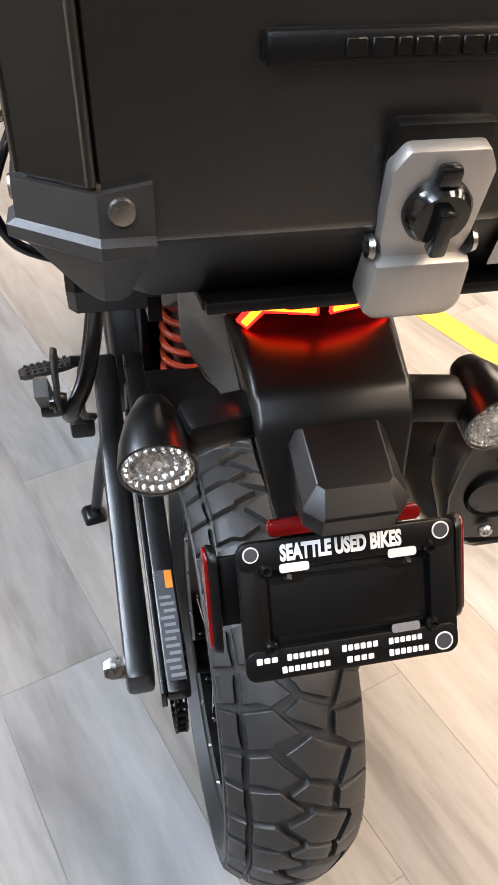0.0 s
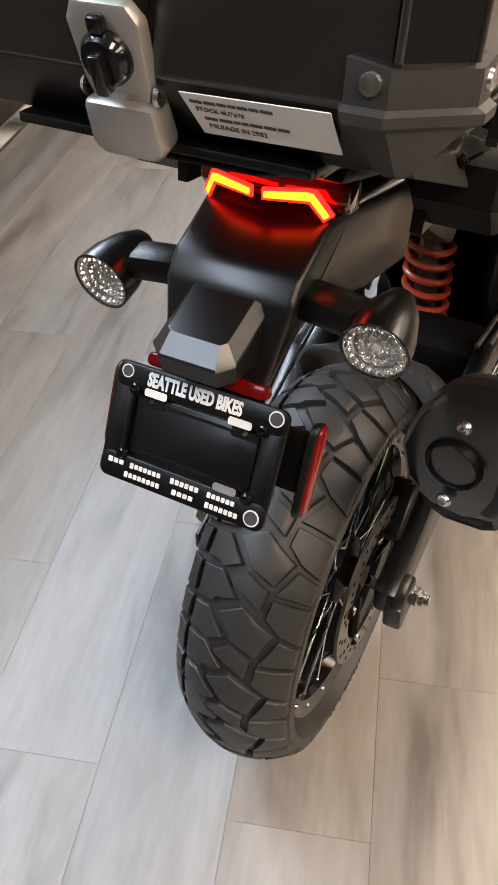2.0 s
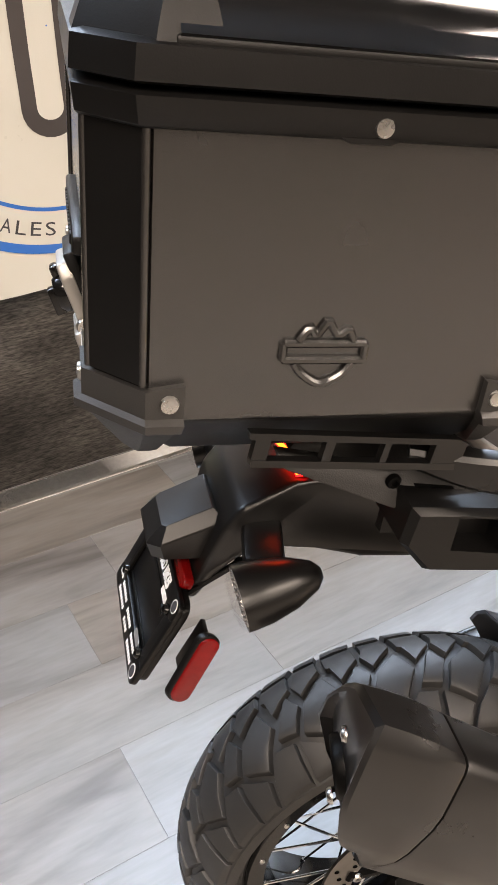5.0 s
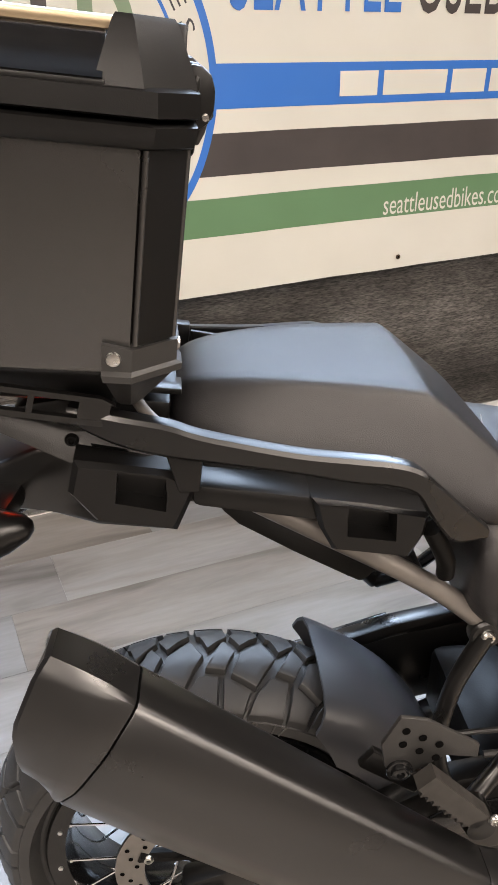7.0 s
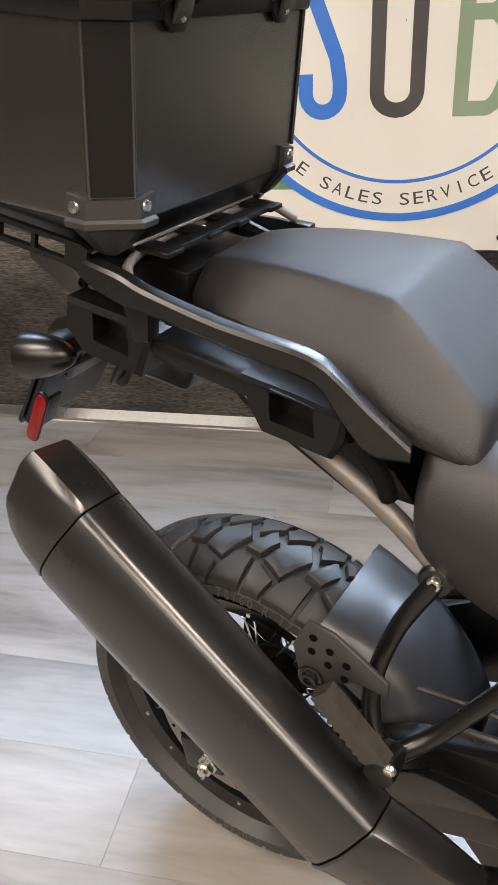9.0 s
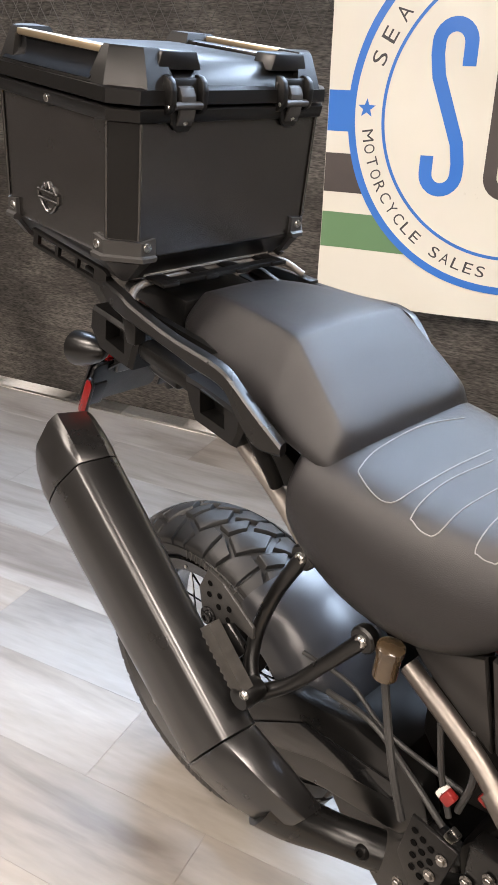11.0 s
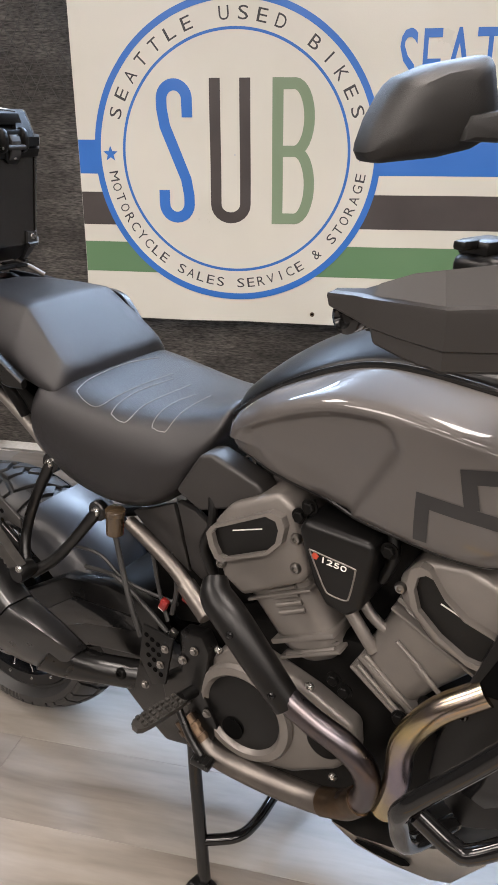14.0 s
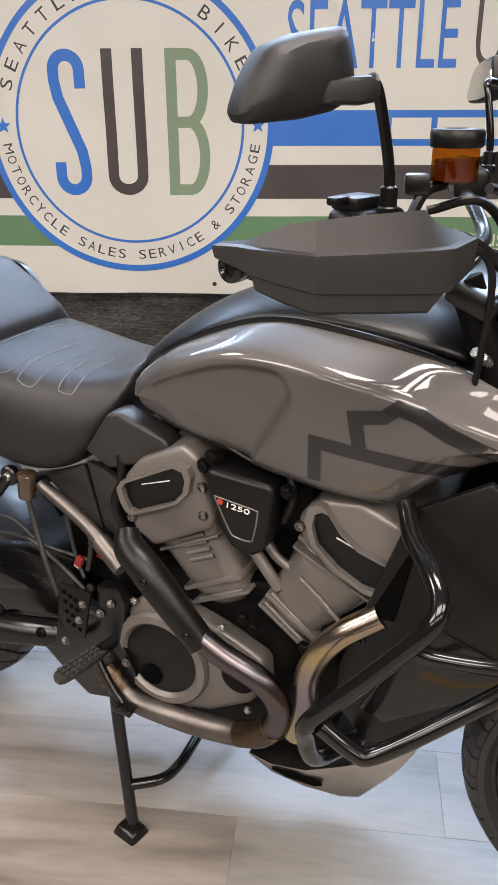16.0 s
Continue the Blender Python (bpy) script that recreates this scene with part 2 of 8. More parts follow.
def plank_material():
    m = material("grey_oak_vinyl", (0.5, 0.48, 0.44), 0.32)
    nt = m.node_tree
    b = nt.nodes["Principled BSDF"]
    tc = next(n for n in nt.nodes if n.type == "TEX_COORD")
    oi = nt.nodes.new("ShaderNodeObjectInfo")
    geo = nt.nodes.new("ShaderNodeNewGeometry")
    mp = nt.nodes.new("ShaderNodeMapping")
    mp.inputs["Scale"].default_value = (0.9, 5.5, 1)
    add = nt.nodes.new("ShaderNodeVectorMath")
    add.operation = "ADD"
    mul = nt.nodes.new("ShaderNodeMath")
    mul.operation = "MULTIPLY"
    mul.inputs[1].default_value = 37.0
    nt.links.new(oi.outputs["Random"], mul.inputs[0])
    cmb = nt.nodes.new("ShaderNodeCombineXYZ")
    for k in range(3):
        nt.links.new(mul.outputs[0], cmb.inputs[k])
    nt.links.new(tc.outputs["Object"], mp.inputs["Vector"])
    nt.links.new(mp.outputs[0], add.inputs[0])
    nt.links.new(cmb.outputs[0], add.inputs[1])
    n1 = nt.nodes.new("ShaderNodeTexNoise")
    n1.inputs["Scale"].default_value, n1.inputs["Detail"].default_value, n1.inputs["Distortion"].default_value = 1.6, 7, 0.8
    nt.links.new(add.outputs[0], n1.inputs["Vector"])
    ramp = nt.nodes.new("ShaderNodeValToRGB")
    e = ramp.color_ramp.elements
    e[0].position, e[0].color = 0.30, (0.140, 0.127, 0.116, 1)
    e[1].position, e[1].color = 0.70, (0.285, 0.275, 0.265, 1)
    mid = ramp.color_ramp.elements.new(0.47)
    mid.color = (0.232, 0.220, 0.207, 1)
    nt.links.new(n1.outputs["Fac"], ramp.inputs["Fac"])
    n2 = nt.nodes.new("ShaderNodeTexNoise")
    n2.inputs["Scale"].default_value, n2.inputs["Detail"].default_value = 14, 4
    nt.links.new(add.outputs[0], n2.inputs["Vector"])
    tone = nt.nodes.new("ShaderNodeMapRange")
    tone.inputs["To Min"].default_value, tone.inputs["To Max"].default_value = 0.88, 1.07
    nt.links.new(oi.outputs["Random"], tone.inputs["Value"])
    fine = nt.nodes.new("ShaderNodeMapRange")
    fine.inputs["To Min"].default_value, fine.inputs["To Max"].default_value = 0.82, 1.16
    nt.links.new(n2.outputs["Fac"], fine.inputs["Value"])
    m1 = nt.nodes.new("ShaderNodeMath")
    m1.operation = "MULTIPLY"
    nt.links.new(tone.outputs[0], m1.inputs[0])
    nt.links.new(fine.outputs[0], m1.inputs[1])
    vm = nt.nodes.new("ShaderNodeVectorMath")
    vm.operation = "SCALE"
    nt.links.new(ramp.outputs["Color"], vm.inputs[0])
    nt.links.new(m1.outputs[0], vm.inputs["Scale"])
    hue = nt.nodes.new("ShaderNodeValToRGB")
    hue.color_ramp.elements[0].color, hue.color_ramp.elements[1].color = (0.94, 0.97, 1.0, 1), (1.0, 0.945, 0.875, 1)
    spin = nt.nodes.new("ShaderNodeMath")
    spin.operation = "FRACT"
    nt.links.new(mul.outputs[0], spin.inputs[0])
    nt.links.new(spin.outputs[0], hue.inputs["Fac"])
    tint = nt.nodes.new("ShaderNodeVectorMath")
    tint.operation = "MULTIPLY"
    nt.links.new(vm.outputs[0], tint.inputs[0])
    nt.links.new(hue.outputs["Color"], tint.inputs[1])
    nt.links.new(tint.outputs[0], b.inputs["Base Color"])
    bp = nt.nodes.new("ShaderNodeBump")
    bp.inputs["Strength"].default_value, bp.inputs["Distance"].default_value = 0.2, 0.001
    nt.links.new(n2.outputs["Fac"], bp.inputs["Height"])
    nt.links.new(bp.outputs["Normal"], b.inputs["Normal"])
    rr = nt.nodes.new("ShaderNodeMapRange")
    rr.inputs["To Min"].default_value, rr.inputs["To Max"].default_value = 0.3, 0.48
    nt.links.new(n1.outputs["Fac"], rr.inputs["Value"])
    nt.links.new(rr.outputs[0], b.inputs["Roughness"])
    return m


M_PLANK = plank_material()


def fabric_material():
    """Woven black privacy mesh: lighter patches, streaky threads across it and a fine weave."""
    m = material("black_privacy_mesh", (0.035, 0.032, 0.029), 0.55, spec=0.4)
    nt = m.node_tree
    b = nt.nodes["Principled BSDF"]
    tc = next(n for n in nt.nodes if n.type == "TEX_COORD")

    def noise_at(scale, stretch, detail):
        mp = nt.nodes.new("ShaderNodeMapping")
        mp.inputs["Scale"].default_value = stretch
        n = nt.nodes.new("ShaderNodeTexNoise")
        n.inputs["Scale"].default_value, n.inputs["Detail"].default_value = scale, detail
        nt.links.new(tc.outputs["Object"], mp.inputs["Vector"])
        nt.links.new(mp.outputs[0], n.inputs["Vector"])
        return n

    broad = noise_at(2.2, (1, 1, 1.6), 6)
    thread = noise_at(14, (0.4, 1, 6), 4)
    weave = noise_at(120, (0.35, 1, 1.8), 2)
    ramp = nt.nodes.new("ShaderNodeValToRGB")
    e = ramp.color_ramp.elements
    e[0].position, e[0].color = 0.34, (0.054, 0.049, 0.044, 1)
    e[1].position, e[1].color = 0.72, (0.22, 0.20, 0.177, 1)
    mid_ = e.new(0.52)
    mid_.color = (0.108, 0.098, 0.087, 1)
    nt.links.new(broad.outputs["Fac"], ramp.inputs["Fac"])
    last = ramp.outputs["Color"]
    for n, lo, hi in ((thread, 0.74, 1.26), (weave, 0.42, 1.58)):
        mr = nt.nodes.new("ShaderNodeMapRange")
        mr.inputs["From Min"].default_value, mr.inputs["From Max"].default_value = 0.3, 0.7
        mr.inputs["To Min"].default_value, mr.inputs["To Max"].default_value = max(0.0, lo), hi
        nt.links.new(n.outputs["Fac"], mr.inputs["Value"])
        vm = nt.nodes.new("ShaderNodeVectorMath")
        vm.operation = "SCALE"
        nt.links.new(last, vm.inputs[0])
        nt.links.new(mr.outputs[0], vm.inputs["Scale"])
        last = vm.outputs[0]
    nt.links.new(last, b.inputs["Base Color"])
    bp = nt.nodes.new("ShaderNodeBump")
    bp.inputs["Strength"].default_value, bp.inputs["Distance"].default_value = 0.9, 0.0015
    nt.links.new(weave.outputs["Fac"], bp.inputs["Height"])
    nt.links.new(bp.outputs["Normal"], b.inputs["Normal"])
    return m


M_FABRIC = fabric_material()

# ---- geometry helpers ----
from mathutils.bvhtree import BVHTree


def part(name, bm, mat, parent=None, label="", sharp=38, subsurf=0, flat=False):
    """Links a bmesh as one mesh object under a thing or a part."""
    bmesh.ops.recalc_face_normals(bm, faces=bm.faces)
    me = bpy.data.meshes.new(name)
    bm.to_mesh(me)
    bm.free()
    if not flat:
        for p in me.polygons:
            p.use_smooth = True
        if not subsurf:
            me.set_sharp_from_angle(angle=radians(sharp))
    me.materials.append(mat)
    ob = new(name, me)
    if parent:
        ob.parent = parent
    if label:
        tagged(ob, label)
    if subsurf:
        mod = ob.modifiers.new("smooth", "SUBSURF")
        mod.levels = mod.render_levels = subsurf
    return ob


def empty(name, m, label, category, **more):
    ob = new(name)
    ob.matrix_basis = m
    ob.empty_display_size = 0.1
    return tagged(ob, label, category, **more)


def V(*a):
    return Vector(a)


def box(bm, c, s, turn=(0, 0, 0), bevel=0.0, seg=2, taper=1.0):
    """A block about c of size s, turned, its edges rounded; taper scales its top."""
    tmp = bmesh.new()
    bmesh.ops.create_cube(tmp, size=1.0)
    for v in tmp.verts:
        k = taper if v.co.z > 0 else 1.0
        v.co = Vector((v.co.x * s[0] * k, v.co.y * s[1] * k, v.co.z * s[2]))
    if bevel:
        bmesh.ops.bevel(tmp, geom=tmp.edges[:], offset=bevel, segments=seg, profile=0.5, affect="EDGES")
    merge(bm, tmp, pose(*c, *turn))
    return bm


def merge(bm, tmp, m=None):
    if m is not None:
        bmesh.ops.transform(tmp, matrix=m, verts=tmp.verts[:])
    me = bpy.data.meshes.new("tmp")
    tmp.to_mesh(me)
    tmp.free()
    bm.from_mesh(me)
    bpy.data.meshes.remove(me)


def prism(bm, poly, d0, d1, axis="v", bevel=0.0, seg=2, m=None):
    """A plate of the given outline, from d0 to d1 across it. v: outline in (u, w); u: in (v, w); w: in (u, v)."""
    tmp = bmesh.new()

    def at(p, d):
        return {"v": (p[0], d, p[1]), "u": (d, p[0], p[1]), "w": (p[0], p[1], d)}[axis]

    a = [tmp.verts.new(at(p, d0)) for p in poly]
    b = [tmp.verts.new(at(p, d1)) for p in poly]
    tmp.faces.new(a)
    tmp.faces.new(b[::-1])
    n = len(poly)
    for i in range(n):
        tmp.faces.new((a[i], b[i], b[(i + 1) % n], a[(i + 1) % n]))
    bmesh.ops.recalc_face_normals(tmp, faces=tmp.faces)
    if bevel:
        bmesh.ops.bevel(tmp, geom=tmp.edges[:], offset=bevel, segments=seg, profile=0.5, affect="EDGES")
    merge(bm, tmp, m)
    return bm


def glide(pts, n):
    """n points along a smooth curve through pts (any number of coordinates)."""
    p = np.array(pts, float)
    if len(p) == 2:
        return [p[0] + (p[1] - p[0]) * k / (n - 1) for k in range(n)]
    d = np.r_[0, np.cumsum(np.linalg.norm(np.diff(p[:, :3], axis=0), axis=1) ** 0.5)]
    q = np.vstack([2 * p[0] - p[1], p, 2 * p[-1] - p[-2]])
    out = []
    for k in range(n):
        s = d[-1] * k / (n - 1)
        i = min(int(np.searchsorted(d, s, "right")) - 1, len(p) - 2)
        t = (s - d[i]) / (d[i + 1] - d[i])
        a, b, c, e = q[i], q[i + 1], q[i + 2], q[i + 3]
        out.append(0.5 * (2 * b + (c - a) * t + (2 * a - 5 * b + 4 * c - e) * t * t + (3 * b - a - 3 * c + e) * t**3))
    return out


def tube(bm, pts, r, seg=12, n=0, ends=True, squash=1.0, square=False):
    """A round bar along a smooth line through pts; r one radius or one for each point."""
    n = n or (2 if len(pts) == 2 else 7 * (len(pts) - 1) + 1)
    rr = [r] * len(pts) if not isinstance(r, (list, tuple)) else list(r)
    line = glide([(*p, q) for p, q in zip(pts, rr)], n)
    path = [Vector(p[:3]) for p in line]
    side = None
    rings = []
    for i, p in enumerate(path):
        d = (path[min(i + 1, n - 1)] - path[max(i - 1, 0)]).normalized()
        if side is None:
            side = d.orthogonal().normalized() if not square else d.cross(Vector((0, 0, 1))).normalized()
        side = (side - d * side.dot(d)).normalized()
        up = d.cross(side)
        ring = []
        for k in range(seg):
            a = 2 * math.pi * (k + 0.5) / seg
            c, s = math.cos(a), math.sin(a)
            if square:
                f = 1 / max(abs(c), abs(s)) ** 0.85
                c, s = c * f, s * f
            ring.append(p + (side * c * squash + up * s) * float(line[i][3]))
        rings.append(ring)
    loft(bm, rings, ends)
    return bm


def loft(bm, rings, ends=True, closed=True, crease=None, cross=None):
    """Skins a row of rings of equal count."""
    vs = [[bm.verts.new(p) for p in ring] for ring in rings]
    m = len(vs[0])
    for a, b in zip(vs, vs[1:]):
        for k in range(m if closed else m - 1):
            bm.faces.new((a[k], a[(k + 1) % m], b[(k + 1) % m], b[k]))
    if ends and closed:
        bm.faces.new(vs[0][::-1])
        bm.faces.new(vs[-1])
    if crease or cross:
        layer = bm.edges.layers.float.get("crease_edge") or bm.edges.layers.float.new("crease_edge")
        for k, amount in (crease or {}).items():
            for kk in {k, (m - k) % m}:
                for a, b in zip(vs, vs[1:]):
                    bm.edges.get((a[kk], b[kk]))[layer] = amount
        for i, amount in (cross or {}).items():
            for k in range(m):
                bm.edges.get((vs[i][k], vs[i][(k + 1) % m]))[layer] = amount
    return vs


def lathe(bm, profile, at=(0, 0, 0), axis=(0, 1, 0), seg=24, closed=False, arc=None):
    """Turns (radius, height) pairs about an axis; closed joins the last pair to the first."""
    z = Vector(axis).normalized()
    x = z.orthogonal().normalized()
    if abs(z.y) > 0.99:
        x = Vector((1, 0, 0))
    y = z.cross(x)
    rings = []
    for k in range(seg):
        a = 2 * math.pi * k / seg
        d = x * math.cos(a) + y * math.sin(a)
        rings.append([Vector(at) + d * r + z * h for r, h in profile])
    vs = [[bm.verts.new(p) for p in ring] for ring in rings]
    m = len(profile)
    for i in range(seg):
        a, b = vs[i], vs[(i + 1) % seg]
        for k in range(m if closed else m - 1):
            q = (a[k], a[(k + 1) % m], b[(k + 1) % m], b[k])
            bm.faces.new(q)
    if not closed:
        if profile[0][0] > 1e-6:
            bm.faces.new([v[0] for v in vs])
        if profile[-1][0] > 1e-6:
            bm.faces.new([v[-1] for v in vs][::-1])
    bmesh.ops.remove_doubles(bm, verts=bm.verts[:], dist=1e-6)
    return bm


def bolt(bm, at, axis, r=0.008, h=0.007, washer=True):
    """A hex head on a washer."""
    if washer:
        lathe(bm, [(0, 0), (r * 1.35, 0), (r * 1.35, h * 0.25), (0, h * 0.25)], at, axis, 16)
    lathe(bm, [(0, 0), (r, 0), (r, h * 0.85), (r * 0.82, h), (0, h)], at, axis, 6)
    return bm


def button(bm, at, axis, r=0.008, h=0.005):
    """A round button-head screw with a socket."""
    lathe(bm, [(0, 0), (r, 0), (r, h * 0.4), (r * 0.75, h * 0.9), (r * 0.45, h), (r * 0.4, h * 0.4), (0, h * 0.4)], at, axis, 16)
    return bm


def flipped(bm):
    for v in bm.verts:
        v.co.y = -v.co.y
    bmesh.ops.reverse_faces(bm, faces=bm.faces[:])
    return bm


def halves(sections):
    """Full rings from half outlines: rows of (u, [(v, w), ...]) from the top middle to the bottom middle."""
    rings = []
    for u, half in sections:
        right = [Vector((u, -v, w)) for v, w in half]
        left = [Vector((u, v, w)) for v, w in half[::-1] if v > 1e-6]
        rings.append(right + left)
    return rings


def words(name, text, m, size, mat, parent=None, width=0.0, depth=0.0006, align="CENTER", bold=0.0):
    """Lettering as a mesh, in the plane of m (x along the line, y up), fitted to a width if given."""
    cu = bpy.data.curves.new(name, "FONT")
    cu.body, cu.size, cu.extrude, cu.align_x, cu.align_y = text, size, depth, align, "CENTER"
    cu.resolution_u = 3
    cu.offset = bold
    tmp = new(name, cu)
    bpy.context.view_layer.update()
    me = bpy.data.meshes.new_from_object(tmp.evaluated_get(bpy.context.evaluated_depsgraph_get()))
    bpy.data.objects.remove(tmp)
    xs = [v.co.x for v in me.vertices]
    ys = [v.co.y for v in me.vertices]
    cx, cy = (max(xs) + min(xs)) / 2, (max(ys) + min(ys)) / 2
    k = width / (max(xs) - min(xs)) if width else 1.0
    kh = size / (max(ys) - min(ys))
    for v in me.vertices:
        v.co.x = (v.co.x - cx) * k
        v.co.y = (v.co.y - cy) * kh
    me.materials.clear()
    me.materials.append(mat)
    me.transform(m)
    ob = new(name, me)
    if parent:
        ob.parent = parent
    return ob


# ---- large structure ----
FLOOR_TURN = -4.0
bm = bmesh.new()
box(bm, (1.0, -0.4, -0.03), (13.6, 18, 0.05))
floor = tagged(part("floor", bm, material("floor_joint", (0.13, 0.118, 0.105), 0.7, second=(0.16, 0.148, 0.13), scale=30), flat=True), "pale grey oak vinyl plank floor of a showroom", "floor", kind="structure")

bm = bmesh.new()
cols, rows_ = 90, 16
fverts = [[bm.verts.new((-5.5 + 13 * i / cols, 1.87 - 0.055 * (-5.5 + 13 * i / cols) + 0.012 * noise.noise((i * 0.31, k * 0.35, 3.1)) + 0.006 * noise.noise((i * 0.9, k * 0.9, 7.7)), 0.0005 + 2.12 * k / rows_)) for k in range(rows_ + 1)] for i in range(cols + 1)]
for i in range(cols):
    for k in range(rows_):
        bm.faces.new((fverts[i][k], fverts[i + 1][k], fverts[i + 1][k + 1], fverts[i][k + 1]))
bmesh.ops.solidify(bm, geom=bm.faces[:], thickness=0.004)
fence = tagged(part("wall_north", bm, M_FABRIC), "black woven privacy mesh hung over a chain-link fence", "fence wall", kind="structure")
bm = bmesh.new()
# Unseen walls, added to close the room; their tone shapes bounce and reflections.
for a, b, c, s in (("west", -5.55, (-5.6, -0.4, 1.72), (0.1, 17.4, 3.45)), ("north_far", 8.2, (1.0, 8.25, 1.72), (13.4, 0.1, 3.45)), ("east", 7.6, (7.65, -0.4, 1.72), (0.1, 17.4, 3.45)), ("south", -8.95, (1.0, -9.05, 1.72), (13.4, 0.1, 3.45))):
    wb = bmesh.new()
    box(wb, c, s)
    tagged(part("wall_" + a, wb, M_WALLP, flat=True), "plain warm-toned wall, unseen, added to close the showroom", "wall", kind="structure")
bm.free()
bm = bmesh.new()
# Unseen ceiling, added to close the room; its tone sets what glossy tops reflect.
box(bm, (1.0, -0.4, 3.5), (13.4, 17.6, 0.1))
tagged(part("ceiling", bm, M_CEIL, flat=True), "plain pale ceiling, unseen, added to close the showroom", "ceiling", kind="structure")


# ---- motorcycle ----
MOTO = pose(0.1126, 0.1977, 0, 0, 0, -22.65)
bike = empty("motorcycle", MOTO, "dark grey and black adventure motorcycle on its centre stand", "motorcycle")
WHEEL_R = 0.325


def tread_profile(a, half, r0, drop):
    return half * a, r0 - drop * abs(a) ** 2.1


# outlines of the tread blocks of one pitch: across the tyre (-1 to 1), along it (in pitches)
TREAD = [
    [(-0.26, 0.185), (0.13, 0.0), (0.69, 0.30), (0.50, 0.667), (0.05, 0.53), (-0.03, 0.425)],
    [(-0.22, 0.72), (0.05, 0.565), (0.45, 0.735), (0.40, 1.02), (-0.16, 0.78)],
    [(-0.75, -0.315), (-0.34, -0.35), (0.01, -0.04), (-0.34, 0.07), (-0.38, 0.13), (-0.73, 0.15)],
    [(-0.73, 0.22), (-0.42, 0.185), (-0.05, 0.52), (-0.34, 0.655), (-0.52, 0.60), (-0.75, 0.60)],
    [(0.74, 0.36), (1.04, 0.46), (1.04, 0.80), (0.51, 0.77), (0.56, 0.68)],
    [(0.51, 0.81), (1.04, 0.84), (1.04, 1.42), (0.73, 1.30), (0.47, 1.09)],
    [(-0.80, -0.31), (-1.04, -0.36), (-1.04, 0.15), (-0.78, 0.16)],
    [(-0.78, 0.22), (-1.04, 0.20), (-1.04, 0.60), (-0.80, 0.60)],
]


def tyre(name, parent, at, r0, half, drop, bead_r, bead_v, units, start=0.0, groove=0.0022, deep=0.0095):
    """A radial tyre: a carcass ring, and interlocking tread blocks standing proud of it."""
    bm = bmesh.new()
    prof = [(bead_r - 0.004, -bead_v), (bead_r + 0.010, -bead_v - 0.007), (bead_r + 0.014, -bead_v - 0.006)]
    sh_v, sh_r = tread_profile(1.0, half, r0, drop)
    prof += [((bead_r + sh_r) / 2, -half - 0.004), (sh_r - 0.012, -half - 0.004)]
    for k in range(-8, 9):
        v, r = tread_profile(k / 8, half, r0 - deep, drop)
        prof.append((r, v))
    prof += [(sh_r - 0.012, half + 0.004), ((bead_r + sh_r) / 2, half + 0.004), (bead_r + 0.014, bead_v + 0.006), (bead_r + 0.010, bead_v + 0.007), (bead_r - 0.004, bead_v)]
    prof += [(bead_r - 0.004, 0)]
    lathe(bm, prof, at, (0, 1, 0), 96, closed=True)
    pitch = 2 * math.pi / units
    length = pitch * r0
    centre = Vector(at)

    def on(q, lift):
        v, r = tread_profile(q.x / half, half, r0 + lift, drop)
        ang = start + q.y / r0
        return centre + Vector((math.cos(ang) * r, v, math.sin(ang) * r))

    for unit in range(units):
        for shape in TREAD:
            base = [Vector((-a * half, (b + unit) * length)) for a, b in shape]
            pts = []
            for p, q in zip(base, base[1:] + base[:1]):
                pts += [p, p + (q - p) * 0.5]
            c = sum(base, Vector((0, 0))) / len(base)
            rings = []
            for lift, shrink in ((-deep, -0.01), (-0.0010, 0.01), (0.0, 0.045), (0.0, 0.35), (0.0, 0.7)):
                rings.append([on(p + (c - p) * shrink - (p - c).normalized() * groove, lift) for p in pts])
            vs = [[bm.verts.new(p) for p in ring] for ring in rings]
            m = len(pts)
            for lo, hi in zip(vs, vs[1:]):
                for k in range(m):
                    bm.faces.new((lo[k], lo[(k + 1) % m], hi[(k + 1) % m], hi[k]))
            mid = bm.verts.new(on(c, 0.0))
            for k in range(m):
                bm.faces.new((vs[-1][k], vs[-1][(k + 1) % m], mid))
    bmesh.ops.recalc_face_normals(bm, faces=bm.faces[:])
    return part(name, bm, M_RUBBER, parent, "black adventure tyre with chunky interlocking tread blocks", sharp=40)


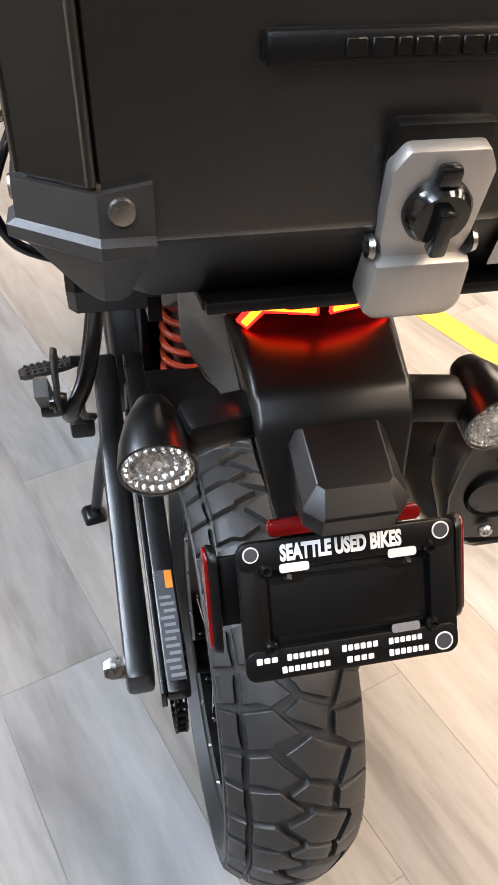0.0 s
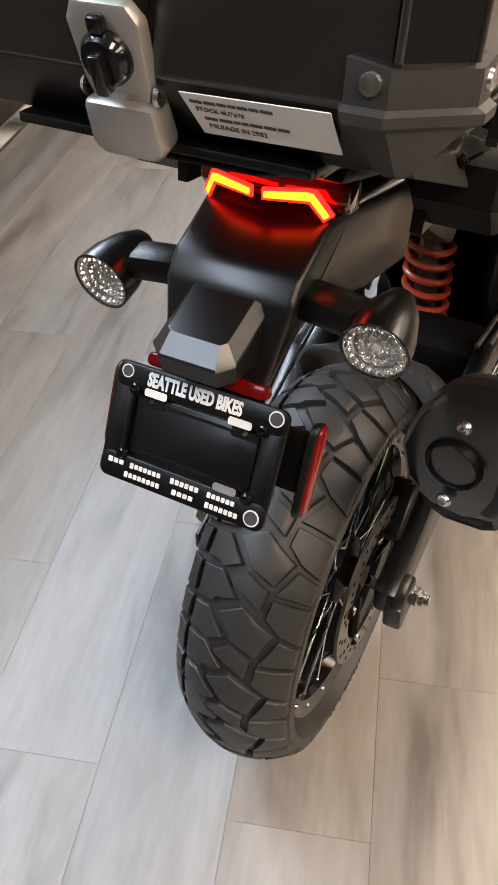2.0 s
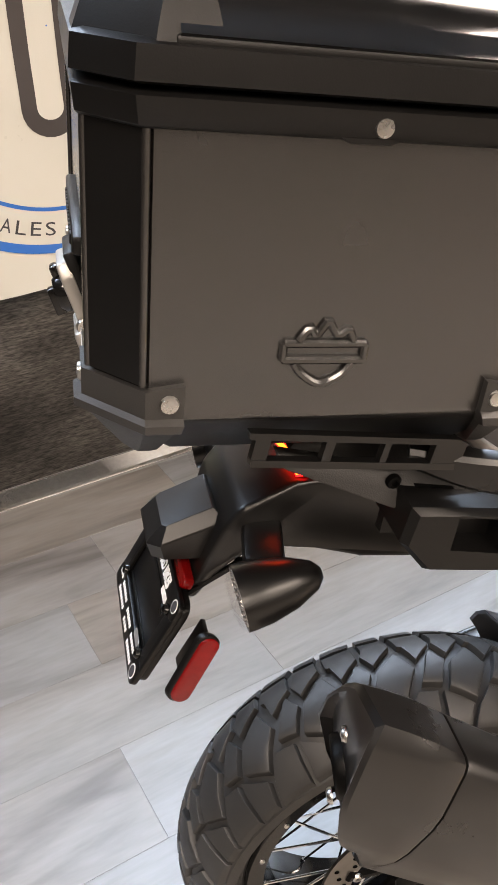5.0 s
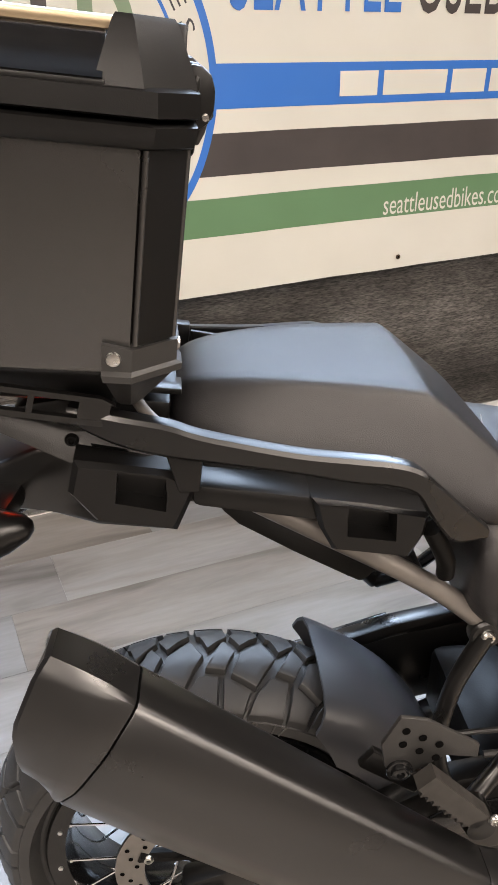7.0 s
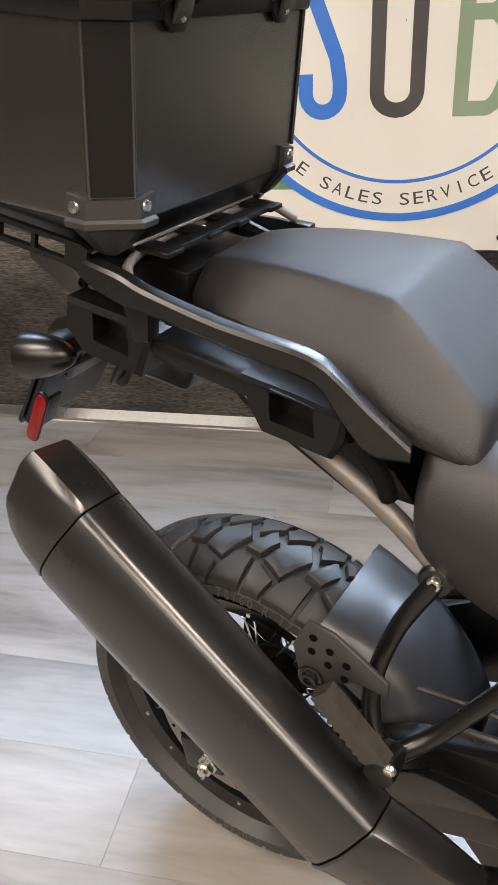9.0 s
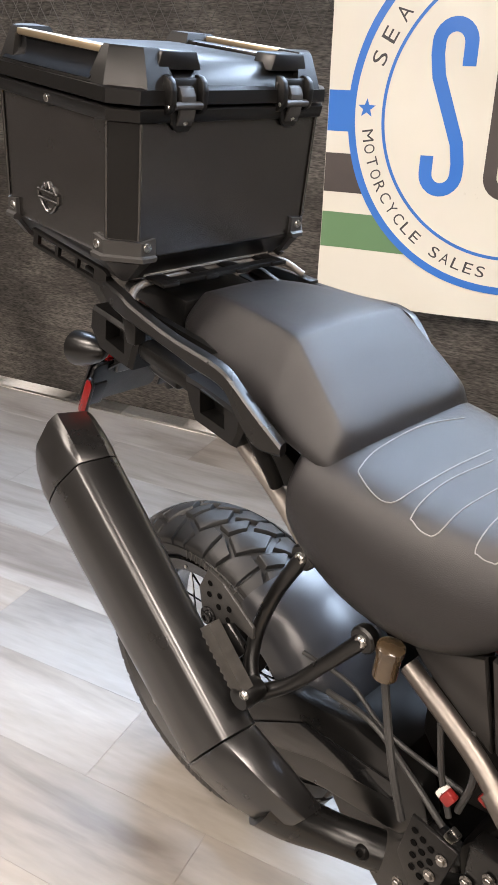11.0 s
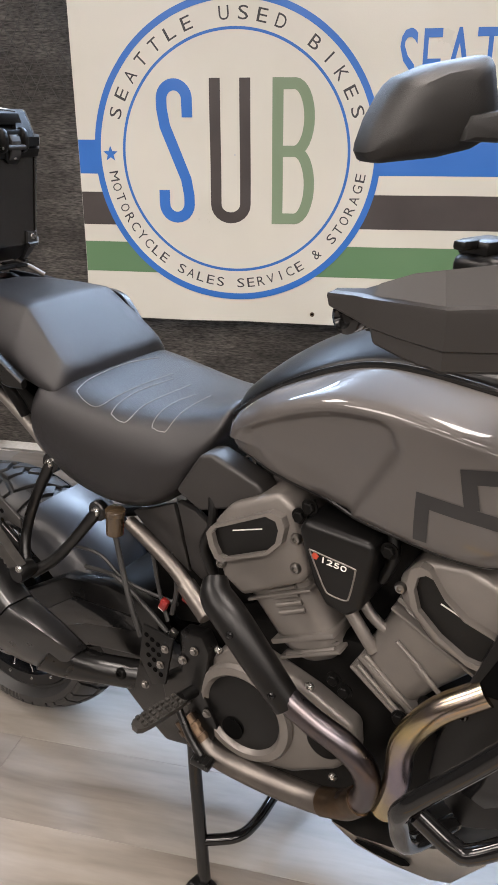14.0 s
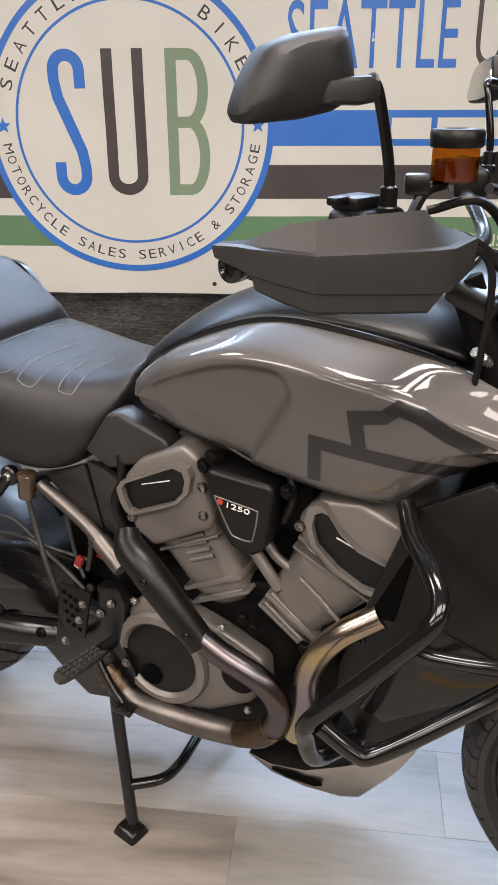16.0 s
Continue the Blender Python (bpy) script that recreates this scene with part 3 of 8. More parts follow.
def wheel(name, at, r0, half, drop, rim_r, rim_v, units, disc_side, disc_r):
    bm = bmesh.new()
    side = [(rim_r + 0.010, rim_v - 0.004), (rim_r + 0.010, rim_v + 0.009), (rim_r + 0.007, rim_v + 0.012), (rim_r - 0.018, rim_v + 0.006), (rim_r - 0.024, rim_v * 0.75), (rim_r - 0.03, rim_v * 0.45)]
    hollow = [(rim_r - 0.004, rim_v - 0.008), (rim_r - 0.010, rim_v * 0.6), (rim_r - 0.022, rim_v * 0.4)]
    lathe(bm, [(r, -v) for r, v in side[::-1]] + [(r, -v) for r, v in hollow] + [(rim_r - 0.024, 0)] + hollow[::-1] + side + [(rim_r - 0.033, 0)], at, (0, 1, 0), 72, closed=True)
    w = part(name, bm, M_GLOSS, bike, "black wire-spoked wheel with tubeless rim")
    tyre("tyre", w, at, r0, half, drop, rim_r + 0.004, rim_v, units)
    bm = bmesh.new()
    lathe(bm, [(0.0, -0.085), (0.024, -0.085), (0.026, -0.06), (0.055, -0.055), (0.057, -0.045), (0.034, -0.03), (0.032, 0.03), (0.057, 0.045), (0.055, 0.055), (0.026, 0.06), (0.024, 0.085), (0, 0.085)], at, (0, 1, 0), 32)
    part("hub", bm, M_DARKMETAL, w)
    for k in range(18):
        for s in (-1, 1):
            a = 2 * math.pi * (k + 0.25) / 18
            nb = bmesh.new()
            lathe(nb, [(0, 0), (0.0042, 0), (0.0036, 0.003), (0, 0.0035)], Vector(at) + Vector((math.cos(a) * (rim_r - 0.008), s * (rim_v + 0.0075), math.sin(a) * (rim_r - 0.008))), (0, s, 0), 8)
            part("spoke_nipple", nb, M_ZINC, w)
    for k in range(36):
        side = 1 if k % 2 else -1
        a0 = 2 * math.pi * (k + 0.5) / 36
        lean = radians(34) * (1 if (k // 2) % 2 else -1)
        hubp = Vector(at) + Vector((math.cos(a0 + lean) * 0.052, side * 0.05, math.sin(a0 + lean) * 0.052))
        rimp = Vector(at) + Vector((math.cos(a0) * (rim_r - 0.006), side * (rim_v - 0.004), math.sin(a0) * (rim_r - 0.006)))
        sb = bmesh.new()
        tube(sb, [hubp, rimp], 0.0021, 6)
        d = (hubp - rimp).normalized()
        tube(sb, [rimp, rimp + d * 0.018], 0.0036, 6)
        part("spoke", sb, M_CHROME, w)
    if disc_r:
        bm = bmesh.new()
        v = disc_side
        lathe(bm, [(disc_r - 0.042, v - 0.0025), (disc_r, v - 0.0025), (disc_r, v + 0.0025), (disc_r - 0.042, v + 0.0025)], at, (0, 1, 0), 64, closed=True)
        disc = part("brake_disc", bm, M_STEEL, w, "drilled steel brake disc", sharp=25)
        s = -1 if v < 0 else 1
        for k in range(48):
            a = 2 * math.pi * k / 48
            rr = disc_r - (0.010, 0.020, 0.031)[k % 3]
            hb = bmesh.new()
            lathe(hb, [(0, 0), (0.0035, 0), (0.0035, 0.0006), (0, 0.0006)], Vector(at) + Vector((math.cos(a) * rr, v + s * 0.0026, math.sin(a) * rr)), (0, s, 0), 8)
            part("drill_hole", hb, M_HOLE, disc)
        cb = bmesh.new()
        for k in range(5):
            a = 2 * math.pi * k / 5 + 0.3
            d = Vector((math.cos(a), 0, math.sin(a)))
            tube(cb, [Vector(at) + Vector((0, v * 0.85, 0)) + d * 0.035, Vector(at) + Vector((0, v, 0)) + d * (disc_r - 0.03)], 0.010, 8)
        part("disc_carrier", cb, M_DARKMETAL, disc)
        for k in range(5):
            a = 2 * math.pi * k / 5 + 0.3
            bb = bmesh.new()
            button(bb, Vector(at) + Vector((math.cos(a) * (disc_r - 0.044), v + s * 0.004, math.sin(a) * (disc_r - 0.044))), (0, s, 0), 0.008, 0.005)
            part("disc_bolt", bb, M_ZINC, disc)
    return w


rear_wheel = wheel("rear_wheel", (0, 0, 0.360), WHEEL_R, 0.084, 0.036, 0.232, 0.058, 20, -0.096, 0.140)
front_wheel = wheel("front_wheel", (1.635, 0, 0.325), 0.325, 0.060, 0.028, 0.245, 0.040, 26, -0.075, 0.16)

# raised size marking on the sidewall
for base in (radians(-84), radians(96)):
    for k, ch in enumerate("170/60 R 17"):
        if ch == " ":
            continue
        a = base + radians(2.75) * k * -1
        up = V(math.cos(a), 0, math.sin(a))
        nrm = V(0, -1, 0)
        right = up.cross(nrm)
        m = Matrix((right, up, nrm)).transposed().to_4x4()
        m.translation = V(0, -0.0886, 0.360) + up * 0.270
        words("size_marking", ch, m, 0.018, M_RUBBERMARK, rear_wheel, depth=0.0008)

# axle nuts and swingarm
bm = bmesh.new()
lathe(bm, [(0, 0), (0.022, 0), (0.022, 0.004), (0, 0.004)], (0, -0.158, 0.362), (0, -1, 0), 20)
lathe(bm, [(0, 0.004), (0.017, 0.004), (0.017, 0.016), (0.013, 0.018), (0.013, 0.026), (0.008, 0.026), (0.008, 0.034), (0, 0.034)], (0, -0.158, 0.362), (0, -1, 0), 6)
part("axle_nut", bm, M_ZINC, rear_wheel, "bright zinc axle nut with washer")
bm = bmesh.new()
lathe(bm, [(0, 0), (0.018, 0), (0.018, 0.02), (0.012, 0.03), (0, 0.03)], (0, 0.190, 0.362), (0, 1, 0), 6)
part("axle_nut", bm, M_ZINC, rear_wheel)

bm = bmesh.new()
arm = [(-0.035, 0.335), (-0.045, 0.395), (0.02, 0.415), (0.16, 0.475), (0.30, 0.560), (0.42, 0.580), (0.54, 0.565), (0.56, 0.50), (0.52, 0.44), (0.38, 0.415), (0.20, 0.36), (0.03, 0.325)]
prism(bm, arm, -0.150, -0.112, "v", 0.010)
swingarm = part("swingarm", bm, M_SATIN, bike, "satin black cast aluminium swingarm")
bm = bmesh.new()
prism(bm, arm, 0.148, 0.190, "v", 0.010)
part("left_beam", bm, M_SATIN, swingarm)
bm = bmesh.new()
box(bm, (0.43, 0, 0.50), (0.12, 0.25, 0.12), bevel=0.02)
part("pivot_block", bm, M_DARKMETAL, swingarm)
bm = bmesh.new()
prism(bm, [(0.20, 0.435), (0.33, 0.525), (0.50, 0.535), (0.51, 0.505), (0.36, 0.47), (0.26, 0.425)], -0.1545, -0.149, "v", 0.003)
part("rib", bm, M_GLOSS, swingarm)

# exhaust
AX0, AX1 = V(-0.120, -0.238, 0.788), V(0.268, -0.278, 0.514)
AXD = (AX1 - AX0).normalized()
AXN = V(0, -1, 0)
AXN = (AXN - AXD * AXN.dot(AXD)).normalized()
AXU = AXN.cross(AXD)
if AXU.z < 0:
    AXU = -AXU


def can_ring(c, k=1.0, tilt=0.0, wide=1.0):
    half = [(-0.047, 0.062), (-0.037, 0.074), (-0.026, 0.080), (0.024, 0.082), (0.032, 0.080), (0.037, 0.074), (0.053, 0.034), (0.056, 0.018), (0.056, -0.018), (0.053, -0.036), (0.040, -0.066), (0.032, -0.075), (0.018, -0.080), (-0.024, -0.081), (-0.046, -0.074), (-0.062, -0.050), (-0.068, 0.0), (-0.060, 0.04)]
    out = []
    for a, b in half:
        p = c + AXN * a * k * wide + AXU * b * k
        out.append(p - AXD * (tilt * b))
    return out


L = (AX1 - AX0).length
bm = bmesh.new()
rings = [can_ring(AX0 + AXD * s + AXU * 0.078 * (1 - k), k) for s, k in ((0.0012, 0.985), (0.004, 1.0), (0.10, 0.985), (0.24, 0.93), (0.40, 0.865), (L - 0.004, 0.835), (L - 0.001, 0.82))]
loft(bm, rings)
muffler = part("muffler", bm, M_CAN, bike, "satin black muffler with a cut-off end cap", sharp=50)

# muffler end cap with an upright dished face, outlet, tapered box and link pipe
FACE = [(0.046, 0.073), (-0.009, 0.092), (-0.030, 0.094), (-0.049, 0.039), (-0.052, -0.006), (-0.049, -0.046), (-0.026, -0.088), (0.042, -0.084), (0.076, -0.012)]


def face_reach(a):
    """How far the face's outline lies from its middle in the direction a."""
    d = Vector((math.cos(a), math.sin(a)))
    for p, q in zip(FACE, FACE[1:] + FACE[:1]):
        p, e = Vector(p), Vector(q) - Vector(p)
        den = d.x * e.y - d.y * e.x
        if abs(den) > 1e-9:
            t = (p.x * e.y - p.y * e.x) / den
            f = (p.x * d.y - p.y * d.x) / den
            if t > 0 and -1e-6 <= f <= 1 + 1e-6:
                return t
    return 0.05


def cut(pts):
    """Rounds a closed outline."""
    out = []
    for p, q in zip(pts, pts[1:] + pts[:1]):
        out += [(p[0] * 0.75 + q[0] * 0.25, p[1] * 0.75 + q[1] * 0.25), (p[0] * 0.25 + q[0] * 0.75, p[1] * 0.25 + q[1] * 0.75)]
    return out


FACE = cut(cut(FACE))


def face_ring(k, u, cv, cw, bow=0.0):
    ring = []
    for i, p in enumerate(can_ring(V(0, 0, 0))):
        a = math.atan2(p.dot(AXU), -p.dot(AXN))
        r = face_reach(a) * k
        v, w = math.cos(a) * r, math.sin(a) * r
        ring.append(V(u + bow * w * w + 0.15 * v, cv + v, cw + w))
    return ring


bm = bmesh.new()
c0, f0 = can_ring(AX0 - AXD * 0.004), face_ring(1.04, -0.186, -0.228, 0.820, 4.0)
caps = [can_ring(AX0 - AXD * 0.0015, 0.99), c0]
for f, k in ((0.35, 1.035), (0.7, 1.03)):
    mid = [p.lerp(q, f) for p, q in zip(c0, f0)]
    c = sum(mid, V(0, 0, 0)) / len(mid)
    caps.append([c + (p - c) * k for p in mid])
caps += [f0, face_ring(1.00, -0.191, -0.227, 0.819, 4.0), face_ring(0.95, -0.190, -0.226, 0.818, 4.0), face_ring(0.89, -0.180, -0.220, 0.812, 2.0), face_ring(0.84, -0.174, -0.217, 0.809, 0.6), face_ring(0.3, -0.176, -0.214, 0.806)]
loft(bm, caps)
bmesh.ops.recalc_face_normals(bm, faces=bm.faces[:])
cap = part("end_cap", bm, M_CAN, muffler, "matt black end cap with a dished face and a round outlet", sharp=24)
fn = V(-1, 0.18, -0.10).normalized()
face_c = V(-0.176, -0.213, 0.808)
bm = bmesh.new()
lathe(bm, [(0.0285, 0.006), (0.031, 0.003), (0.032, -0.008), (0.030, -0.008), (0.027, -0.09), (0, -0.09), (0, -0.086), (0.0255, -0.086), (0.0265, 0.004)], face_c, fn, 28, closed=True)
part("outlet", bm, M_DARKMETAL, cap, "dark round exhaust outlet")
for p in (V(-0.172, -0.216, 0.857), V(-0.180, -0.212, 0.762)):
    bm = bmesh.new()
    button(bm, p, fn, 0.0085, 0.006)
    part("end_cap_bolt", bm, M_ZINC, cap)
bm = bmesh.new()
loft(bm, [can_ring(AX1 + AXD * 0.002 + AXU * 0.013, 0.82), can_ring(AX1 + AXD * 0.005 + AXU * 0.013, 0.835), can_ring(V(0.350, -0.268, 0.492), 0.74), can_ring(V(0.398, -0.245, 0.455), 0.56), can_ring(V(0.405, -0.240, 0.450), 0.5)])
part("collector_box", bm, M_CAN, muffler, "tapered black collector box", sharp=30)
bm = bmesh.new()
pts = [V(0.36, -0.262, 0.475), V(0.395, -0.240, 0.448), V(0.44, -0.205, 0.425), V(0.50, -0.165, 0.408)]
tube(bm, pts, [0.044, 0.036, 0.030, 0.030], 16)
link = part("link_pipe", bm, M_SATIN, muffler, "matt black link pipe")
bm = bmesh.new()
button(bm, V(0.492, -0.20, 0.43), (0, -1, 0.2), 0.012, 0.008)
part("clamp_bolt", bm, M_DARKMETAL, link)
bm = bmesh.new()
box(bm, (0.215, -0.21, 0.668), (0.09, 0.012, 0.03), (0, 36, 0), 0.003)
part("muffler_hanger", bm, M_SATIN, muffler)

# seats
SEAT_P = [
    (-0.036, [(0, 1.09), (0.045, 1.09), (0.06, 1.08), (0.075, 1.072), (0.06, 1.062), (0, 1.062)]),
    (-0.021, [(0, 1.114), (0.055, 1.113), (0.072, 1.098), (0.105, 1.067), (0.085, 1.047), (0, 1.047)]),
    (0.024, [(0, 1.123), (0.07, 1.122), (0.078, 1.117), (0.13, 1.052), (0.105, 1.035), (0, 1.035)]),
    (0.124, [(0, 1.128), (0.092, 1.124), (0.1, 1.118), (0.158, 1.032), (0.13, 1.015), (0, 1.015)]),
    (0.238, [(0, 1.122), (0.112, 1.114), (0.12, 1.107), (0.178, 1.007), (0.15, 0.987), (0, 0.987)]),
    (0.255, [(0, 1.109), (0.116, 1.101), (0.124, 1.093), (0.18, 0.999), (0.152, 0.979), (0, 0.979)]),
    (0.343, [(0, 1.03), (0.136, 1.026), (0.144, 1.018), (0.18, 0.975), (0.158, 0.957), (0, 0.957)]),
    (0.359, [(0, 1.01), (0.13, 1.006), (0.148, 0.996), (0.164, 0.969), (0.15, 0.962), (0, 0.962)]),
]
bm = bmesh.new()
loft(bm, halves(SEAT_P), crease={1: 0.8, 2: 0.85}, cross={4: 0.8, 5: 0.7})
seat = part("pillion_seat", bm, M_SEAT, bike, "black vinyl pillion seat", subsurf=2)
SEAT_R = [(0.285, [(0, 0.985), (0.10, 0.985), (0.150, 0.975), (0.188, 0.935), (0.178, 0.890), (0.14, 0.87), (0, 0.87)]),
          (0.300, [(0, 0.998), (0.135, 0.997), (0.172, 0.98), (0.196, 0.935), (0.186, 0.868), (0.15, 0.84), (0, 0.84)]),
          (0.37, [(0, 0.990), (0.146, 0.990), (0.180, 0.968), (0.203, 0.915), (0.192, 0.815), (0.15, 0.79), (0, 0.80)]),
          (0.47, [(0, 0.972), (0.140, 0.974), (0.176, 0.948), (0.200, 0.885), (0.186, 0.785), (0.14, 0.765), (0, 0.79)]),
          (0.56, [(0, 0.966), (0.116, 0.967), (0.156, 0.942), (0.185, 0.880), (0.174, 0.795), (0.13, 0.775), (0, 0.80)]),
          (0.625, [(0, 0.972), (0.082, 0.974), (0.122, 0.954), (0.160, 0.900), (0.158, 0.850), (0.11, 0.83), (0, 0.84)]),
          (0.675, [(0, 0.990), (0.068, 0.990), (0.100, 0.976), (0.130, 0.950), (0.128, 0.93), (0.10, 0.92), (0, 0.92)]),
          (0.690, [(0, 0.996), (0.06, 0.996), (0.088, 0.986), (0.11, 0.970), (0.10, 0.95), (0.08, 0.945), (0, 0.945)])]
bm = bmesh.new()
loft(bm, halves(SEAT_R), crease={2: 0.25})
rider_seat = part("rider_seat", bm, M_SEAT, bike, "black vinyl rider seat with grey stitched panels", subsurf=2)
# stitched outlines laid on the seat's top
bpy.context.view_layer.update()
ev = rider_seat.evaluated_get(bpy.context.evaluated_depsgraph_get())
sbm = bmesh.new()
sbm.from_mesh(ev.to_mesh())
SEAT_TREE = BVHTree.FromBMesh(sbm)
sbm.free()
for loop in ([(0.386, 0.092), (0.366, 0.013), (0.370, -0.090), (0.381, -0.140), (0.386, -0.148), (0.417, -0.160), (0.446, -0.156), (0.453, -0.114), (0.454, -0.033), (0.458, 0.044)], [(0.475, 0.023), (0.468, -0.070), (0.474, -0.150), (0.480, -0.160), (0.500, -0.162), (0.513, -0.152), (0.514, -0.100), (0.520, 0.020)], [(0.561, -0.018), (0.552, -0.070), (0.556, -0.140), (0.563, -0.148), (0.578, -0.146), (0.587, -0.138), (0.590, -0.092), (0.590, -0.016)]):
    bm = bmesh.new()
    pts = []
    for u, v in [tuple(p_) for p_ in glide(loop, 30)]:
        h_ = SEAT_TREE.ray_cast(V(u, v, 1.3), V(0, 0, -1))[0]
        if h_:
            pts.append(h_ + V(0, 0, 0.0006))
    tube(bm, pts, 0.0009, 6, n=60)
    part("stitching", bm, M_GREYINK, rider_seat, "pale grey seat stitching")

# grab rails: flat bars with a chamfered bright top edge
RAIL = [(-0.125, 0.178, 1.142, 1.124), (-0.08, 0.193, 1.137, 1.106), (-0.035, 0.201, 1.130, 1.096), (0.0, 0.205, 1.119, 1.091), (0.083, 0.209, 1.100, 1.077), (0.142, 0.210, 1.091, 1.064), (0.180, 0.210, 1.085, 1.058), (0.205, 0.209, 1.076, 1.047), (0.225, 0.206, 1.059, 1.016), (0.252, 0.200, 1.032, 0.984), (0.290, 0.190, 0.996, 0.979)]


def rail_mesh(bm):
    line = [tuple(p) for p in glide(RAIL, 56)]
    rings = []
    for i, (u, v, hi, lo) in enumerate(line):
        a, b = line[min(i + 1, 55)], line[max(i - 1, 0)]
        d = V(a[0] - b[0], -(a[1] - b[1]), 0).normalized()
        side = d.cross(V(0, 0, 1))
        p = V(u, -v, 0)
        rings.append([p + side * o + V(0, 0, w) for o, w in ((0.004, hi - 0.005), (0.001, hi - 0.001), (-0.004, hi), (-0.012, hi), (-0.014, hi - 0.002), (-0.014, lo + 0.004), (-0.010, lo), (0.001, lo), (0.004, lo + 0.004))])
    loft(bm, rings)
    bmesh.ops.recalc_face_normals(bm, faces=bm.faces[:])
bm = bmesh.new()
rail_mesh(bm)
rail = part("grab_rail", bm, M_SATIN, bike, "black cast grab rail beside the pillion seat", sharp=35)
bm = bmesh.new()
rail_mesh(bm)
# the rail beyond the seat sits a little lower towards the back
for v in bm.verts:
    v.co.z -= 0.002 + 0.034 * min(1, max(0, (0.165 - v.co.x) / 0.19))
part("grab_rail", flipped(bm), M_SATIN, bike, sharp=35)
bm = bmesh.new()
tube(bm, [V(-0.030, -0.190, 1.112), V(-0.058, -0.155, 1.126), V(-0.075, -0.08, 1.130), V(-0.078, 0, 1.131), V(-0.075, 0.08, 1.130), V(-0.058, 0.155, 1.126), V(-0.030, 0.190, 1.100)], 0.006, 10)
# The grey stands in for light on the black rail's inner curve.
part("rail_bridge", bm, M_ENGINE, bike, "bridge joining the grab rails behind the seat, coloured grey for its lit edge")
for s in (-1, 1):
    bm = bmesh.new()
    prism(bm, [(-0.037, 1.098), (-0.002, 1.094), (-0.006, 1.056), (-0.026, 1.056)], s * 0.202, s * 0.180, "v", 0.003)
    part("rail_post", bm, M_PLASTIC, bike)
    bm = bmesh.new()
    tube(bm, [V(0.232, s * 0.186, 0.992), V(0.256, s * 0.175, 0.945), V(0.262, s * 0.166, 0.918)], 0.0105, 10)
    part("rail_post", bm, M_DARKMETAL, bike, "dark tube joining the grab rail to the frame")
    bm = bmesh.new()
    prism(bm, [(-0.002, 1.090), (0.070, 1.076), (0.080, 1.060), (-0.002, 1.070)], s * 0.176, s * 0.168, "v", 0.002)
    part("rail_gusset", bm, M_PLASTIC, bike, "black gusset plate under the grab rail")

# luggage carrier plate with slots
bm = bmesh.new()
bars = []
for v0, v1 in ((-0.130, -0.098), (-0.045, -0.02), (0.02, 0.045), (0.098, 0.130)):
    bars.append(bmesh.new())
    prism(bars[-1], [(-0.345, v0 * 0.92), (-0.02, v0 * 1.03), (-0.02, v1 * 1.03), (-0.345, v1 * 0.92)], 1.143, 1.150, "w", 0.002)
for u in (-0.340, -0.262, -0.19, -0.118, -0.035):
    bars.append(bmesh.new())
    box(bars[-1], (u, 0, 1.1465), (0.020, 0.236, 0.0078), bevel=0.002)
for bm in bars:
    bmesh.ops.transform(bm, matrix=Matrix.Translation((-0.19, 0, 1.13)) @ Matrix.Rotation(radians(5), 4, "Y") @ Matrix.Translation((0.19, 0, -1.13)), verts=bm.verts[:])
bars.append(bmesh.new())
prism(bars[-1], [(-0.296, -0.085), (-0.308, -0.060), (-0.310, 0.060), (-0.296, 0.085), (-0.262, 0.112), (-0.230, 0.118), (-0.230, -0.118), (-0.262, -0.112)], 1.1325, 1.1365, "w", 0.0015)
bars.append(bmesh.new())
prism(bars[-1], [(-0.290, -0.045), (-0.294, -0.040), (-0.294, -0.008), (-0.290, -0.003), (-0.276, -0.003), (-0.272, -0.008), (-0.272, -0.040), (-0.276, -0.045)], 1.1364, 1.1372, "w")
carrier = part("luggage_carrier", bars[0], M_SATIN, bike, "slotted black luggage carrier plate")
for bm in bars[1:-1]:
    part("carrier_bar", bm, M_PLASTIC, carrier)
part("carrier_slot", bars[-1], M_HOLE, carrier)
